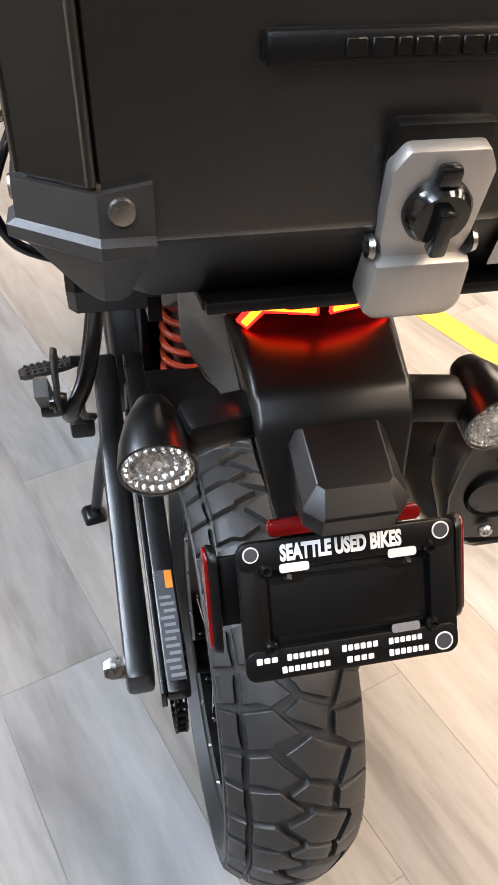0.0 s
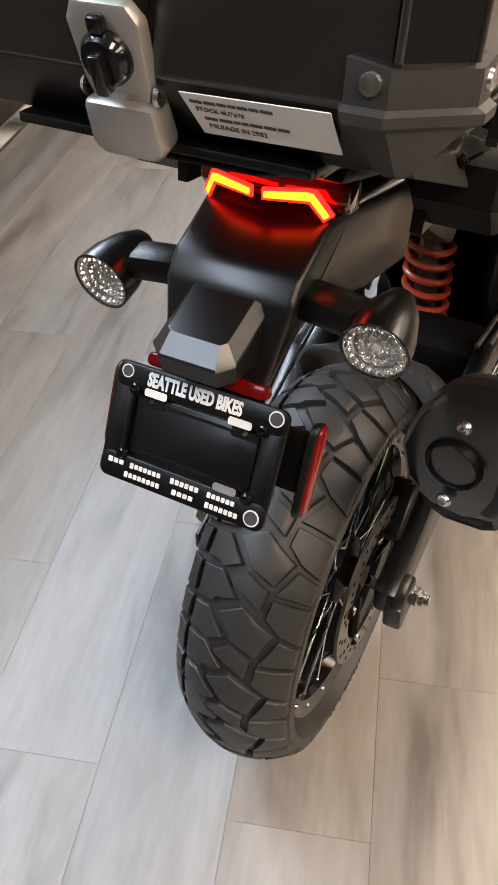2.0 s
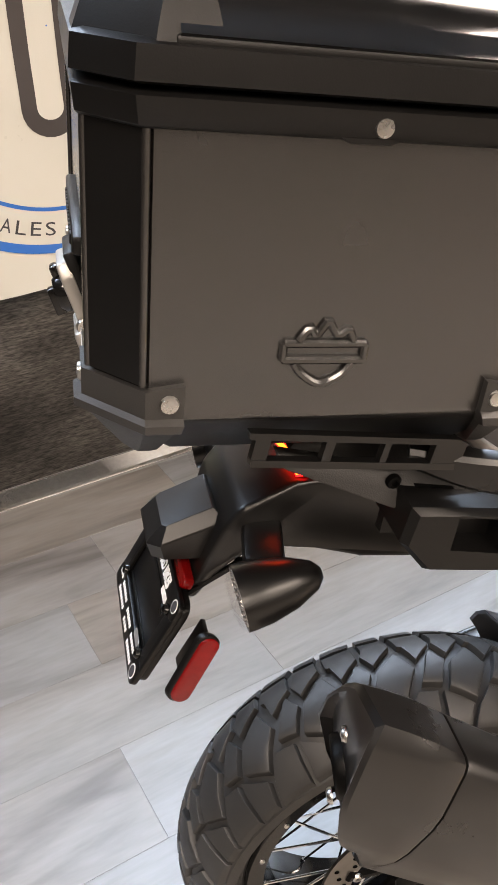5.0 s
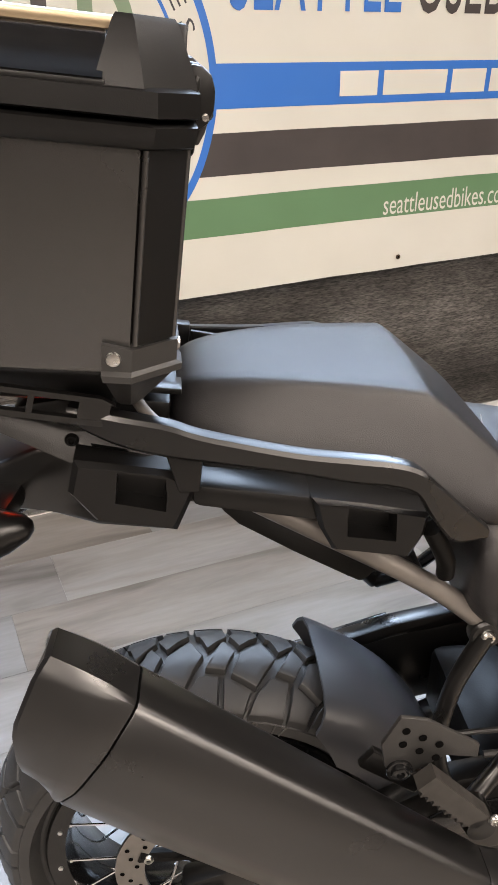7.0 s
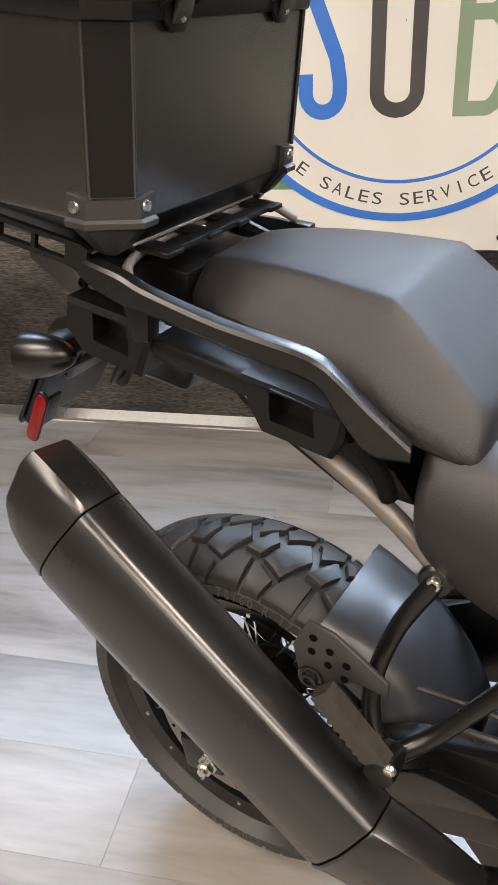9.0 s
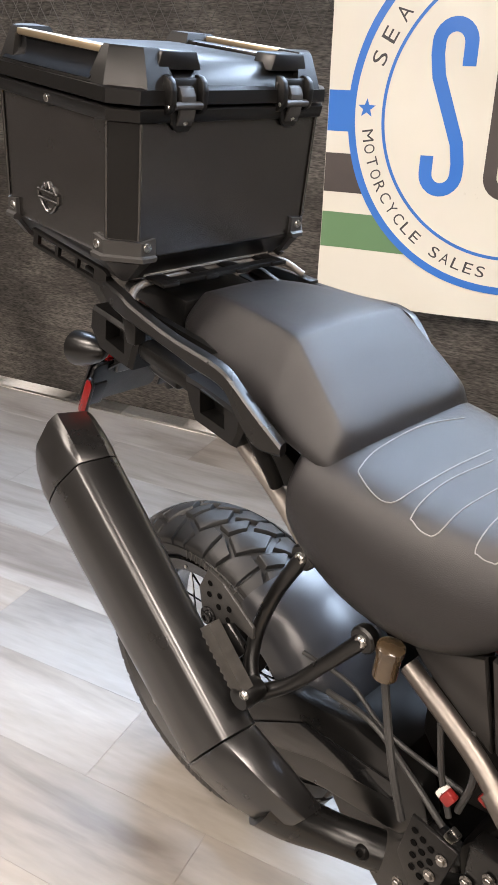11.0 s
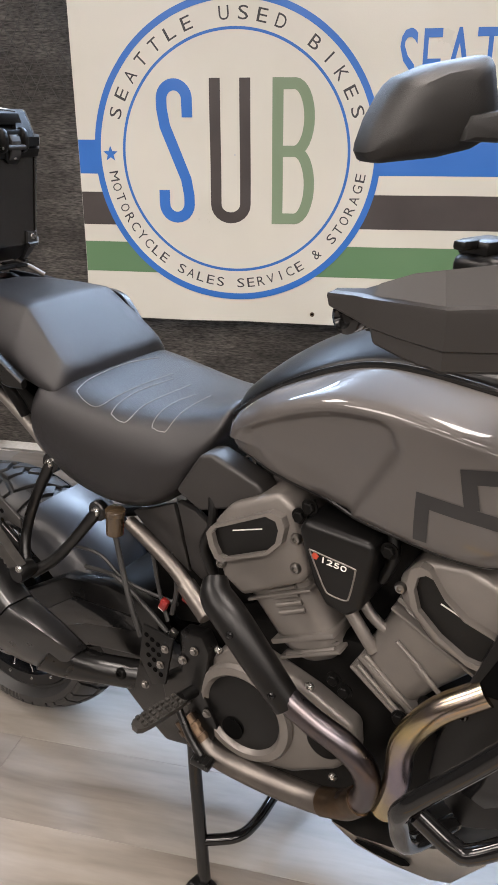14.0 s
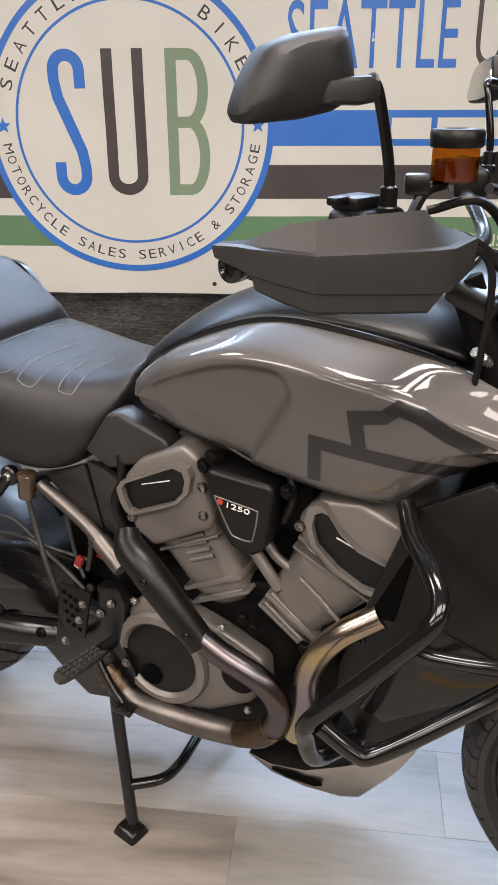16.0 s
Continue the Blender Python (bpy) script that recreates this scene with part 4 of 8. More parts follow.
for s in (-1, 1):
    bm = bmesh.new()
    pl = [(-0.225, 1.128), (-0.125, 1.103), (-0.090, 1.106), (-0.050, 1.086), (-0.040, 1.060), (-0.130, 1.075), (-0.218, 1.113)]
    prism(bm, pl, s * 0.168, s * 0.157, "v", 0.002)
    for v in bm.verts:
        v.co.y -= s * 0.55 * (v.co.z - 1.075)
    sp = part("side_plate", bm, M_BRACKET, carrier, "grey-black slotted side plate")
    bm = bmesh.new()
    prism(bm, [(-0.109, 1.092), (-0.075, 1.086), (-0.063, 1.074), (-0.104, 1.081)], s * 0.1690, s * 0.1665, "v")
    for v in bm.verts:
        v.co.y -= s * 0.55 * (v.co.z - 1.075)
    part("slot", bm, M_HOLE, sp)
    bm = bmesh.new()
    button(bm, (-0.127, s * 0.157, 1.096), (0, s, 0), 0.007, 0.005)
    part("plate_bolt", bm, M_DARKMETAL, sp)

    bm = bmesh.new()

    def mid(u):
        return 1.155 - 0.23 * (u + 0.16)

    for lo_, hi_ in ((-0.0145, -0.0085), (0.0085, 0.014)):
        prism(bm, [(-0.262, mid(-0.262) + lo_), (-0.088, mid(-0.088) + lo_), (-0.080, mid(-0.080) + hi_ * 0.6), (-0.092, mid(-0.092) + hi_), (-0.262, mid(-0.262) + hi_)], s * 0.192, s * 0.184, "v")
    for u0, u1 in ((-0.262, -0.246), (-0.208, -0.196), (-0.160, -0.150), (-0.116, -0.084)):
        prism(bm, [(u0, mid(u0) - 0.0095), (u1 - 0.005, mid(u1) - 0.0095), (u1, mid(u1) + 0.0095), (u0 + 0.005, mid(u0) + 0.0095)], s * 0.1915, s * 0.1845, "v")
    bmesh.ops.transform(bm, matrix=Matrix.Translation((-0.08, s * 0.188, 0)) @ Matrix.Rotation(radians(s * -6), 4, "Z") @ Matrix.Translation((0.08, s * -0.188, 0)), verts=bm.verts[:])
    part("slotted_flange", bm, M_SATIN, carrier, "slotted grey-black flange of the carrier")

# side carrier mouldings below the rail, with two recessed sockets
def framed(bm, outer, hole, v0, v1, s, cut=0.007, deep=0.026):
    """A block of the given outline with a chamfered edge and a recess; both outlines have the same count."""
    n = len(outer)
    cu, cw = sum(p[0] for p in outer) / n, sum(p[1] for p in outer) / n
    inner = [(p[0] + (cu - p[0]) * 0.10, p[1] + (cw - p[1]) * 0.13) for p in outer]
    floor_ = [(p[0] * 0.94 + cu * 0.06, p[1] * 0.94 + cw * 0.06) for p in hole]
    rings = [[V(p[0], s * d, p[1]) for p in ring] for ring, d in ((outer, v0), (outer, v1 - cut), (inner, v1), (hole, v1), (floor_, v1 - deep))]
    loft(bm, rings)
    bmesh.ops.recalc_face_normals(bm, faces=bm.faces[:])


for s in (-1, 1):
    bm = bmesh.new()
    framed(bm, [(-0.123, 1.092), (-0.081, 1.085), (-0.036, 1.077), (-0.007, 1.060), (-0.029, 1.009), (-0.070, 1.017), (-0.107, 1.025), (-0.131, 1.058)], [(-0.083, 1.079), (-0.060, 1.075), (-0.038, 1.070), (-0.037, 1.052), (-0.039, 1.034), (-0.062, 1.040), (-0.087, 1.046), (-0.085, 1.063)], 0.12, 0.198, s)
    pm_ = part("pannier_mount", bm, M_PLASTIC, bike, "black moulded pannier mount with two open sockets", sharp=25)
    bm = bmesh.new()
    framed(bm, [(0.104, 1.040), (0.165, 1.029), (0.226, 1.016), (0.222, 0.99), (0.209, 0.964), (0.165, 0.972), (0.127, 0.979), (0.112, 1.008)], [(0.141, 1.032), (0.165, 1.027), (0.190, 1.021), (0.191, 1.004), (0.192, 0.987), (0.165, 0.992), (0.141, 0.996), (0.140, 1.015)], 0.12, 0.200, s)
    part("socket_block", bm, M_PLASTIC, pm_, sharp=25)
    bm = bmesh.new()
    prism(bm, [(-0.014, 1.060), (0.110, 1.039), (0.118, 1.008), (-0.014, 1.034)], s * 0.125, s * 0.192, "v", 0.008, 2)
    part("link_beam", bm, M_PLASTIC, pm_, sharp=25)
    bm = bmesh.new()
    box(bm, (0.06, s * 0.126, 1.03), (0.36, 0.012, 0.07), (0, 8, 0))
    part("backing_plate", bm, M_PLASTIC, pm_)

# subframe tubes
for s in (-1, 1):
    bm = bmesh.new()
    tube(bm, [V(0.02, s * 0.10, 1.005), V(0.12, s * 0.135, 0.965), V(0.25, s * 0.150, 0.893), V(0.335, s * 0.158, 0.826)], 0.0125, 12)
    part("subframe_tube", bm, M_ENGINE, bike, "grey painted steel subframe tube")
    bm = bmesh.new()
    tube(bm, [V(0.50, s * 0.156, 0.748), V(0.62, s * 0.182, 0.702), V(0.69, s * 0.204, 0.662)], 0.0135, 12)
    tube(bm, [V(0.655, s * 0.193, 0.684), V(0.715, s * 0.212, 0.650)], 0.0175, 14)
    part("frame_strut", bm, M_PIPE, bike, "bare steel frame strut")
bm = bmesh.new()
prism(bm, [(0.02, 1.0), (0.12, 0.97), (0.24, 0.90), (0.27, 0.86), (0.205, 0.866), (0.190, 0.852), (0.172, 0.862), (0.105, 0.902), (0.04, 0.944), (0.02, 0.965)], -0.09, 0.09, "v", 0.006)
part("undertray", bm, M_PLASTIC, bike, "black plastic undertray")

# tail cover
bm = bmesh.new()
TAIL = [(-0.06, 1.045), (-0.150, 1.047), (-0.183, 1.0405), (-0.238, 1.0170), (-0.255, 0.997), (-0.280, 0.938), (-0.298, 0.900), (-0.286, 0.893), (-0.262, 0.928), (-0.240, 0.952), (-0.215, 0.962), (-0.17, 0.956), (-0.12, 0.948), (-0.04, 0.945), (-0.02, 0.99)]
prism(bm, TAIL, -0.066, 0.066, "v", 0.007, 3)
for v in bm.verts:
    k = 1.0 if v.co.z > 0.97 else 1.0 - 0.28 * min(1, (0.97 - v.co.z) / 0.06)
    if v.co.x > -0.17:
        k = 1.0 + 0.45 * min(1, (v.co.x + 0.17) / 0.09)
    v.co.y *= k
tail = part("tail_cover", bm, M_TAILCOVER, bike, "satin black plastic tail cover")


def lamp_ring(hf, hr, uf, ur, wf, wr, c):
    """One level of the plate lamp: half widths, front and rear edge, their heights and the cut of the rear corners."""
    return [V(uf, -hf, wf), V(uf, hf, wf), V(ur + c, hr, wr + 0.2 * c), V(ur, hr - c, wr), V(ur, c - hr, wr), V(ur + c, -hr, wr + 0.2 * c)]


bm = bmesh.new()
loft(bm, [lamp_ring(0.041, 0.040, -0.252, -0.326, 0.940, 0.945, 0.012), lamp_ring(0.041, 0.042, -0.250, -0.330, 0.984, 0.963, 0.013), lamp_ring(0.0405, 0.041, -0.251, -0.3285, 0.9865, 0.9655, 0.013), lamp_ring(0.031, 0.030, -0.260, -0.313, 0.9975, 0.9805, 0.005), lamp_ring(0.030, 0.029, -0.2615, -0.3115, 0.9980, 0.9812, 0.005)])
bmesh.ops.recalc_face_normals(bm, faces=bm.faces[:])
part("plate_lamp", bm, M_TAILCOVER, tail, "black faceted number plate lamp housing", 14)
bm = bmesh.new()
for k in range(7):
    tube(bm, [V(-0.305 + 0.016 * k, -0.05, 0.905 + 0.008 * k), V(-0.285 + 0.016 * k, 0.05, 0.915 + 0.008 * k)], 0.0028, 6)
    tube(bm, [V(-0.285 + 0.016 * k, -0.05, 0.915 + 0.008 * k), V(-0.305 + 0.016 * k, 0.05, 0.905 + 0.008 * k)], 0.0028, 6)
for s in (-0.05, 0.05):
    tube(bm, [V(-0.32, s, 0.893), V(-0.19, s, 0.966)], 0.004, 6)
part("tail_lattice", bm, M_PLASTIC, tail, "black lattice under the tail")
# tail light
FWD = 0.018
bm = bmesh.new()
prism(bm, [(-0.160, 1.044), (-0.185, 1.049), (-0.193, 1.062), (-0.187, 1.078), (-0.160, 1.078)], -0.076, 0.076, "v", 0.004)
tl = part("tail_light", bm, M_DARKLENS, bike, "red LED tail light, lit")
for v in tl.data.vertices:
    if abs(v.co.y) > 0.05:
        v.co.x += 0.022
        v.co.z -= 0.006
def wing(bm, pts, u0, u1, s, fwd):
    prism(bm, [(s * a, b) for a, b in pts], u0 + fwd, u1 + fwd, "u", 0.0006, 1)
    for v in bm.verts:
        v.co.x += 0.62 * max(0, abs(v.co.y) - 0.034)


for s in (-1, 1):
    bm = bmesh.new()
    wing(bm, [(0.0045, 1.0700), (0.047, 1.0735), (0.0525, 1.0715), (0.0665, 1.0475), (0.0585, 1.0420), (0.0465, 1.0605), (0.0045, 1.0590)], -0.2165, -0.2125, s, FWD)
    part("led_strip", bm, M_TAIL, tl, "bright red glowing light strip")
    bm = bmesh.new()
    wing(bm, [(0.0070, 1.0675), (0.046, 1.0712), (0.0505, 1.0695), (0.0635, 1.0480), (0.0592, 1.0450), (0.0480, 1.0630), (0.0070, 1.0615)], -0.2175, -0.2155, s, FWD)
    part("led_core", bm, M_TAILHOT, tl)
bm = bmesh.new()
prism(bm, [(-0.200, 1.088), (-0.178, 1.080), (-0.04, 1.040), (-0.03, 1.098), (-0.12, 1.110), (-0.190, 1.100)], -0.082, 0.082, "v", 0.006)
part("tail_top", bm, M_PLASTIC, bike, "black plastic tail top above the light")

# turn signals
for s in (-1, 1):
    bm = bmesh.new()
    box(bm, (-0.222, s * 0.085, 0.985), (0.040, 0.070, 0.028), (0, 0, s * 10), 0.008)
    sig = part("turn_signal", bm, M_PLASTIC, bike, "black bullet turn signal with clear lens")
    c = V(-0.255, s * 0.142, 0.972 - s * 0.004)
    d = V(-0.985, s * 0.05, -0.16).normalized()
    bm = bmesh.new()
    lathe(bm, [(0, -0.078), (0.006, -0.077), (0.014, -0.070), (0.024, -0.048), (0.030, -0.022), (0.0315, -0.004), (0.0315, 0.002), (0.0295, 0.002), (0.028, -0.012), (0, -0.014)], c, d, 32)
    part("housing", bm, M_SATIN, sig)
    bm = bmesh.new()
    lathe(bm, [(0, -0.005), (0.004, -0.005), (0.0055, -0.0105), (0.0100, -0.0095), (0.0115, -0.0055), (0.0130, -0.0090), (0.0185, -0.0060), (0.0195, -0.0030), (0.0215, -0.0045), (0.0285, 0.001), (0.0285, -0.001), (0.02, -0.010), (0, -0.013)], c, d, 20)
    x = d.orthogonal().normalized()
    y = d.cross(x)
    for rr, count, sz in ((0.0078, 8, 0.0024), (0.0158, 14, 0.0032), (0.0245, 22, 0.0036)):
        for k in range(count):
            a = 2 * math.pi * k / count + rr * 30
            p = c + (x * math.cos(a) + y * math.sin(a)) * rr - d * (0.0090 - rr * 0.33)
            lathe(bm, [(0, 0), (sz, 0), (sz * 0.5, sz * 0.9), (0, sz * 1.15)], p, d, 6)
    part("reflector", bm, M_REFLECTOR, sig, "faceted bright reflector", sharp=12)
    bm = bmesh.new()
    lathe(bm, [(0.0305, 0.0), (0.0305, 0.004), (0.026, 0.0085), (0.015, 0.011), (0, 0.012), (0, 0.0105), (0.015, 0.0095), (0.025, 0.007), (0.029, 0.003), (0.029, 0.0)], c, d, 32)
    ln = part("lens", bm, M_CLEAR, sig, "clear domed lens")
    ln.visible_shadow = False

# number plate frame
PM = Matrix(((0, 0.514, -0.857, -0.330), (-1, 0, 0, 0.0), (0, 0.857, 0.514, 0.8755), (0, 0, 0, 1))) @ Matrix.Scale(0.93, 4)


def rounded(w, h, r, n=6):
    out = []
    for cx, cy, a0 in ((w / 2 - r, h / 2 - r, 0), (-w / 2 + r, h / 2 - r, 90), (-w / 2 + r, -h / 2 + r, 180), (w / 2 - r, -h / 2 + r, 270)):
        out += [(cx + r * math.cos(radians(a0 + 90 * k / n)), cy + r * math.sin(radians(a0 + 90 * k / n))) for k in range(n + 1)]
    return out


def plate_piece(name, poly, d0, d1, mat, parent, label="", bevel=0.0):
    bm = bmesh.new()
    prism(bm, poly, d0, d1, "w", bevel)
    bmesh.ops.transform(bm, matrix=PM, verts=bm.verts[:])
    return part(name, bm, mat, parent, label)


def shifted(poly, x, y):
    return [(a + x, b + y) for a, b in poly]


plate = plate_piece("number_plate_holder", shifted(rounded(0.186, 0.118, 0.014), 0, -0.002), -0.012, -0.003, M_PLASTIC, bike, "black number plate holder with an empty frame and dealer lettering", 0.002)
for nm, poly in (("frame_top", shifted(rounded(0.194, 0.026, 0.010), 0, 0.0465)), ("frame_bottom", shifted(rounded(0.194, 0.028, 0.010), 0, -0.0505)), ("frame_side", shifted(rounded(0.024, 0.116, 0.008), -0.085, -0.002)), ("frame_side", shifted(rounded(0.024, 0.116, 0.008), 0.085, -0.002))):
    plate_piece(nm, poly, -0.002 if "side" in nm else -0.0018, 0.0042 if "side" in nm else 0.005, M_PLASTIC, plate, bevel=0.0015)
plate_piece("backing", rounded(0.140, 0.060, 0.004), -0.0028, -0.0012, M_SATIN, plate, bevel=0.0004)
for y in (0.024, -0.030):
    plate_piece("ridge", shifted(rounded(0.132, 0.003, 0.001, 2), 0, y), -0.001, 0.001, M_PLASTIC, plate)
for x, y in ((0.070, 0.033), (-0.070, 0.033), (0.060, 0.026), (-0.060, 0.026)):
    plate_piece("tab", shifted(rounded(0.030, 0.014, 0.002, 2), x * 0.9, y), -0.001, 0.0005, M_PLASTIC, plate)
words("dealer_lettering", "SEATTLE USED BIKES", PM @ pose(-0.006, 0.0480, 0.0056), 0.0150, M_WHITE, plate, width=0.108, depth=0.0003, bold=0.0007)
# makers' marks stand as plain white bars
for x, y, w, h in ((-0.078, -0.0455, 0.020, 0.006), (-0.042, -0.0452, 0.038, 0.0062), (0.005, -0.0452, 0.034, 0.0066), (0.047, -0.0452, 0.032, 0.0062), (-0.044, -0.0560, 0.044, 0.0064), (0.005, -0.0560, 0.026, 0.006), (0.050, -0.0560, 0.038, 0.0066)):
    n = max(3, round(w / 0.0058))
    for k in range(n):
        plate_piece("maker_mark", shifted(rounded(w / n * 0.78, h * (0.80 if k else 0.95), 0.0008, 2), x + w * ((k + 0.5) / n - 0.5), y), 0.0051, 0.0055, M_PAPER, plate)
for x, y, r in ((-0.085, 0.0495, 0.0070), (0.084, 0.0495, 0.0080), (0.083, -0.0525, 0.0085)):
    plate_piece("round_mark", shifted([(r * math.cos(k * math.pi / 12) * (1.25 if r > 0.01 else 1), r * math.sin(k * math.pi / 12)) for k in range(24)], x, y), 0.0051, 0.0056, M_PAPER, plate)
    plate_piece("round_mark", shifted([(r * 0.82 * math.cos(k * math.pi / 12) * (1.25 if r > 0.01 else 1), r * 0.82 * math.sin(k * math.pi / 12)) for k in range(24)], x, y), 0.0053, 0.0059, M_INK, plate)
for x in (-0.073, 0.073):
    for y in (0.035, -0.035):
        bm = bmesh.new()
        button(bm, (0, 0, 0), (0, 0, 1), 0.0065, 0.006)
        bmesh.ops.transform(bm, matrix=PM @ pose(x, y, 0.004), verts=bm.verts[:])
        part("plate_screw", bm, M_GLOSS, plate)
        if x * y < 0.0 or y > 0:
            plate_piece("mount_slot", shifted(rounded(0.026, 0.008, 0.0025, 3), x * 0.66, y * 0.98), 0.0044, 0.0053, M_GREYINK if y < 0 else M_PAPER, plate)
plate_piece("reflector_bar", shifted(rounded(0.136, 0.014, 0.006), 0, 0.0680), -0.010, 0.003, M_REDLENS, plate, "red reflector strip", 0.002)
for s in (-1, 1):
    bm = bmesh.new()
    prism(bm, rounded(0.027, 0.094, 0.012), -0.004, 0.004, "w", 0.002)
    m = Matrix(((-0.78, 0.46, 0.42, -0.300), (0, s * 0.0, s * 1.0, s * 0.106), (0.40, 0.888, 0, 0.858), (0, 0, 0, 1)))
    bmesh.ops.transform(bm, matrix=m, verts=bm.verts[:])
    sr = part("reflector_holder", bm, M_PLASTIC, plate)
    bm = bmesh.new()
    prism(bm, rounded(0.023, 0.089, 0.011), 0.0025, 0.0068, "w", 0.0015)
    bmesh.ops.transform(bm, matrix=m, verts=bm.verts[:])
    part("side_reflector", bm, M_REDLENS, plate, "red side reflector")
    bm = bmesh.new()
    box(bm, (-0.296, s * 0.088, 0.862), (0.006, 0.036, 0.06), (0, 30, 0), 0.002)
    part("reflector_arm", bm, M_PLASTIC, plate)

# hugger
bm = bmesh.new()
rings = []
for k in range(15):
    a = radians(62 - 56 * k / 14)
    rr = 0.333 + 0.036 * (k / 14)
    ring = []
    for v, dr in ((-0.112, -0.075), (-0.110, -0.040), (-0.098, -0.008), (-0.070, 0.006), (0, 0.012), (0.070, 0.006), (0.098, -0.008), (0.110, -0.040), (0.112, -0.075), (0.106, -0.075), (0.104, -0.042), (0.093, -0.014), (0.066, 0.0), (0, 0.006), (-0.066, 0.0), (-0.093, -0.014), (-0.104, -0.042), (-0.106, -0.075)):
        r = rr + dr * (0.45 + 0.55 * min(1, k / 3))
        ring.append(V(math.cos(a) * r, v, 0.360 + math.sin(a) * r))
    rings.append(ring)
loft(bm, rings)
part("hugger", bm, M_HUG, bike, "black plastic hugger over the rear tyre", sharp=45)

# pillion peg hangers
for s in (-1, 1):
    def q(u, v, w):
        return V(u, s * v, w)
    bm = bmesh.new()
    tube(bm, [q(0.320, 0.168, 0.830), q(0.285, 0.180, 0.760), q(0.268, 0.200, 0.690), q(0.278, 0.222, 0.640), q(0.300, 0.230, 0.612)], [0.012, 0.011, 0.011, 0.012, 0.014], 10)
    tube(bm, [q(0.436, 0.172, 0.760), q(0.390, 0.186, 0.700), q(0.345, 0.205, 0.645), q(0.302, 0.228, 0.612)], [0.012, 0.011, 0.011, 0.013], 10)
    for p in (q(0.320, 0.168, 0.830), q(0.436, 0.172, 0.760)):
        lathe(bm, [(0, -0.012), (0.019, -0.012), (0.020, -0.008), (0.020, 0.002), (0.017, 0.005), (0, 0.005)], p, (0, s, 0), 18)
    hang = part("pillion_hanger", bm, M_SATIN, bike, "satin black pillion footrest hanger")
    for p in (q(0.320, 0.173, 0.830), q(0.436, 0.177, 0.760)):
        bm = bmesh.new()
        button(bm, p, (0, s, 0), 0.0095, 0.006)
        part("hanger_bolt", bm, M_ZINC, hang)
    bm = bmesh.new()
    heel = [(0.186, 0.745), (0.205, 0.785), (0.236, 0.778), (0.300, 0.735), (0.300, 0.715), (0.262, 0.722), (0.228, 0.700), (0.205, 0.690), (0.192, 0.712)]
    prism(bm, heel, s * 0.242, s * 0.236, "v", 0.0015)
    hp = part("heel_plate", bm, M_BRACKET, hang, "drilled black heel plate")
    for i in range(3):
        for j in range(2):
            bm = bmesh.new()
            lathe(bm, [(0, 0), (0.0048, 0), (0.0048, 0.0008), (0, 0.0008)], q(0.212 + i * 0.020 - j * 0.002, 0.2425, 0.765 - i * 0.012 - j * 0.020), (0, s, 0), 10)
            part("drill_hole", bm, M_HOLE, hp)
    bm = bmesh.new()
    lathe(bm, [(0, 0), (0.015, 0), (0.0155, 0.002), (0.0150, 0.004), (0.0105, 0.0045), (0.0100, 0.0085), (0.0085, 0.0095), (0.0050, 0.0095), (0.0045, 0.005), (0, 0.005)], q(0.209, 0.242, 0.706), (0, s, 0), 20)
    part("plate_bolt", bm, M_GLOSS, hp)
    bm = bmesh.new()
    a, b = q(0.232, 0.262, 0.715), q(0.305, 0.262, 0.640)
    d = (b - a).normalized()
    n = V(0, s, 0)
    t = d.cross(n)
    loft(bm, [[a + d * f + n * x * 0.010 + t * y * 0.013 for x, y in ((-1, -1), (1, -1), (1, 1), (-1, 1))] for f in (0, 0.105)])
    for k in range(8):
        p = a + d * (0.012 + 0.011 * k) + t * 0.013
        loft(bm, [[p + d * -0.0045 + n * x for x in (-0.010, 0.010)] + [p + t * 0.006 + n * x for x in (0.009, -0.009)], [p + d * 0.0045 + n * x for x in (-0.010, 0.010)] + [p + t * 0.006 + d * 0.001 + n * x for x in (0.009, -0.009)]])
    part("pillion_peg", bm, M_PEG, hang, "folded serrated pillion footrest")
    bm = bmesh.new()
    lathe(bm, [(0, -0.02), (0.017, -0.02), (0.019, -0.012), (0.019, 0.012), (0.017, 0.02), (0, 0.02)], q(0.305, 0.252, 0.630), (0, s, 0), 18)
    part("peg_pivot", bm, M_SATIN, hang)
    bm = bmesh.new()
    button(bm, q(0.318, 0.272, 0.648), (0, s, 0), 0.008, 0.006)
    part("pivot_bolt", bm, M_ZINC, hang)

# tank
# along, half width, height beside the cover, height of the shoulder, lower edge
TANK = [(0.712, 0.125, 0.990, 0.980, 0.955), (0.735, 0.162, 1.010, 0.994, 0.942), (0.78, 0.188, 1.044, 1.021, 0.930), (0.826, 0.201, 1.072, 1.046, 0.921), (0.913, 0.212, 1.108, 1.078, 0.908), (0.98, 0.218, 1.124, 1.087, 0.898), (1.05, 0.222, 1.122, 1.083, 0.888), (1.13, 0.222, 1.112, 1.070, 0.878), (1.19, 0.215, 1.102, 1.056, 0.882), (1.254, 0.200, 1.086, 1.034, 0.925), (1.32, 0.178, 1.058, 1.008, 0.955), (1.37, 0.150, 1.030, 0.988, 0.965)]


def rounded(pts, times=3):
    """Cuts the corners of an open line."""
    for _ in range(times):
        out = [pts[0]]
        for p, q in zip(pts, pts[1:]):
            out += [(p[0] * 0.75 + q[0] * 0.25, p[1] * 0.75 + q[1] * 0.25), (p[0] * 0.25 + q[0] * 0.75, p[1] * 0.25 + q[1] * 0.75)]
        pts = out + [pts[-1]]
    return pts


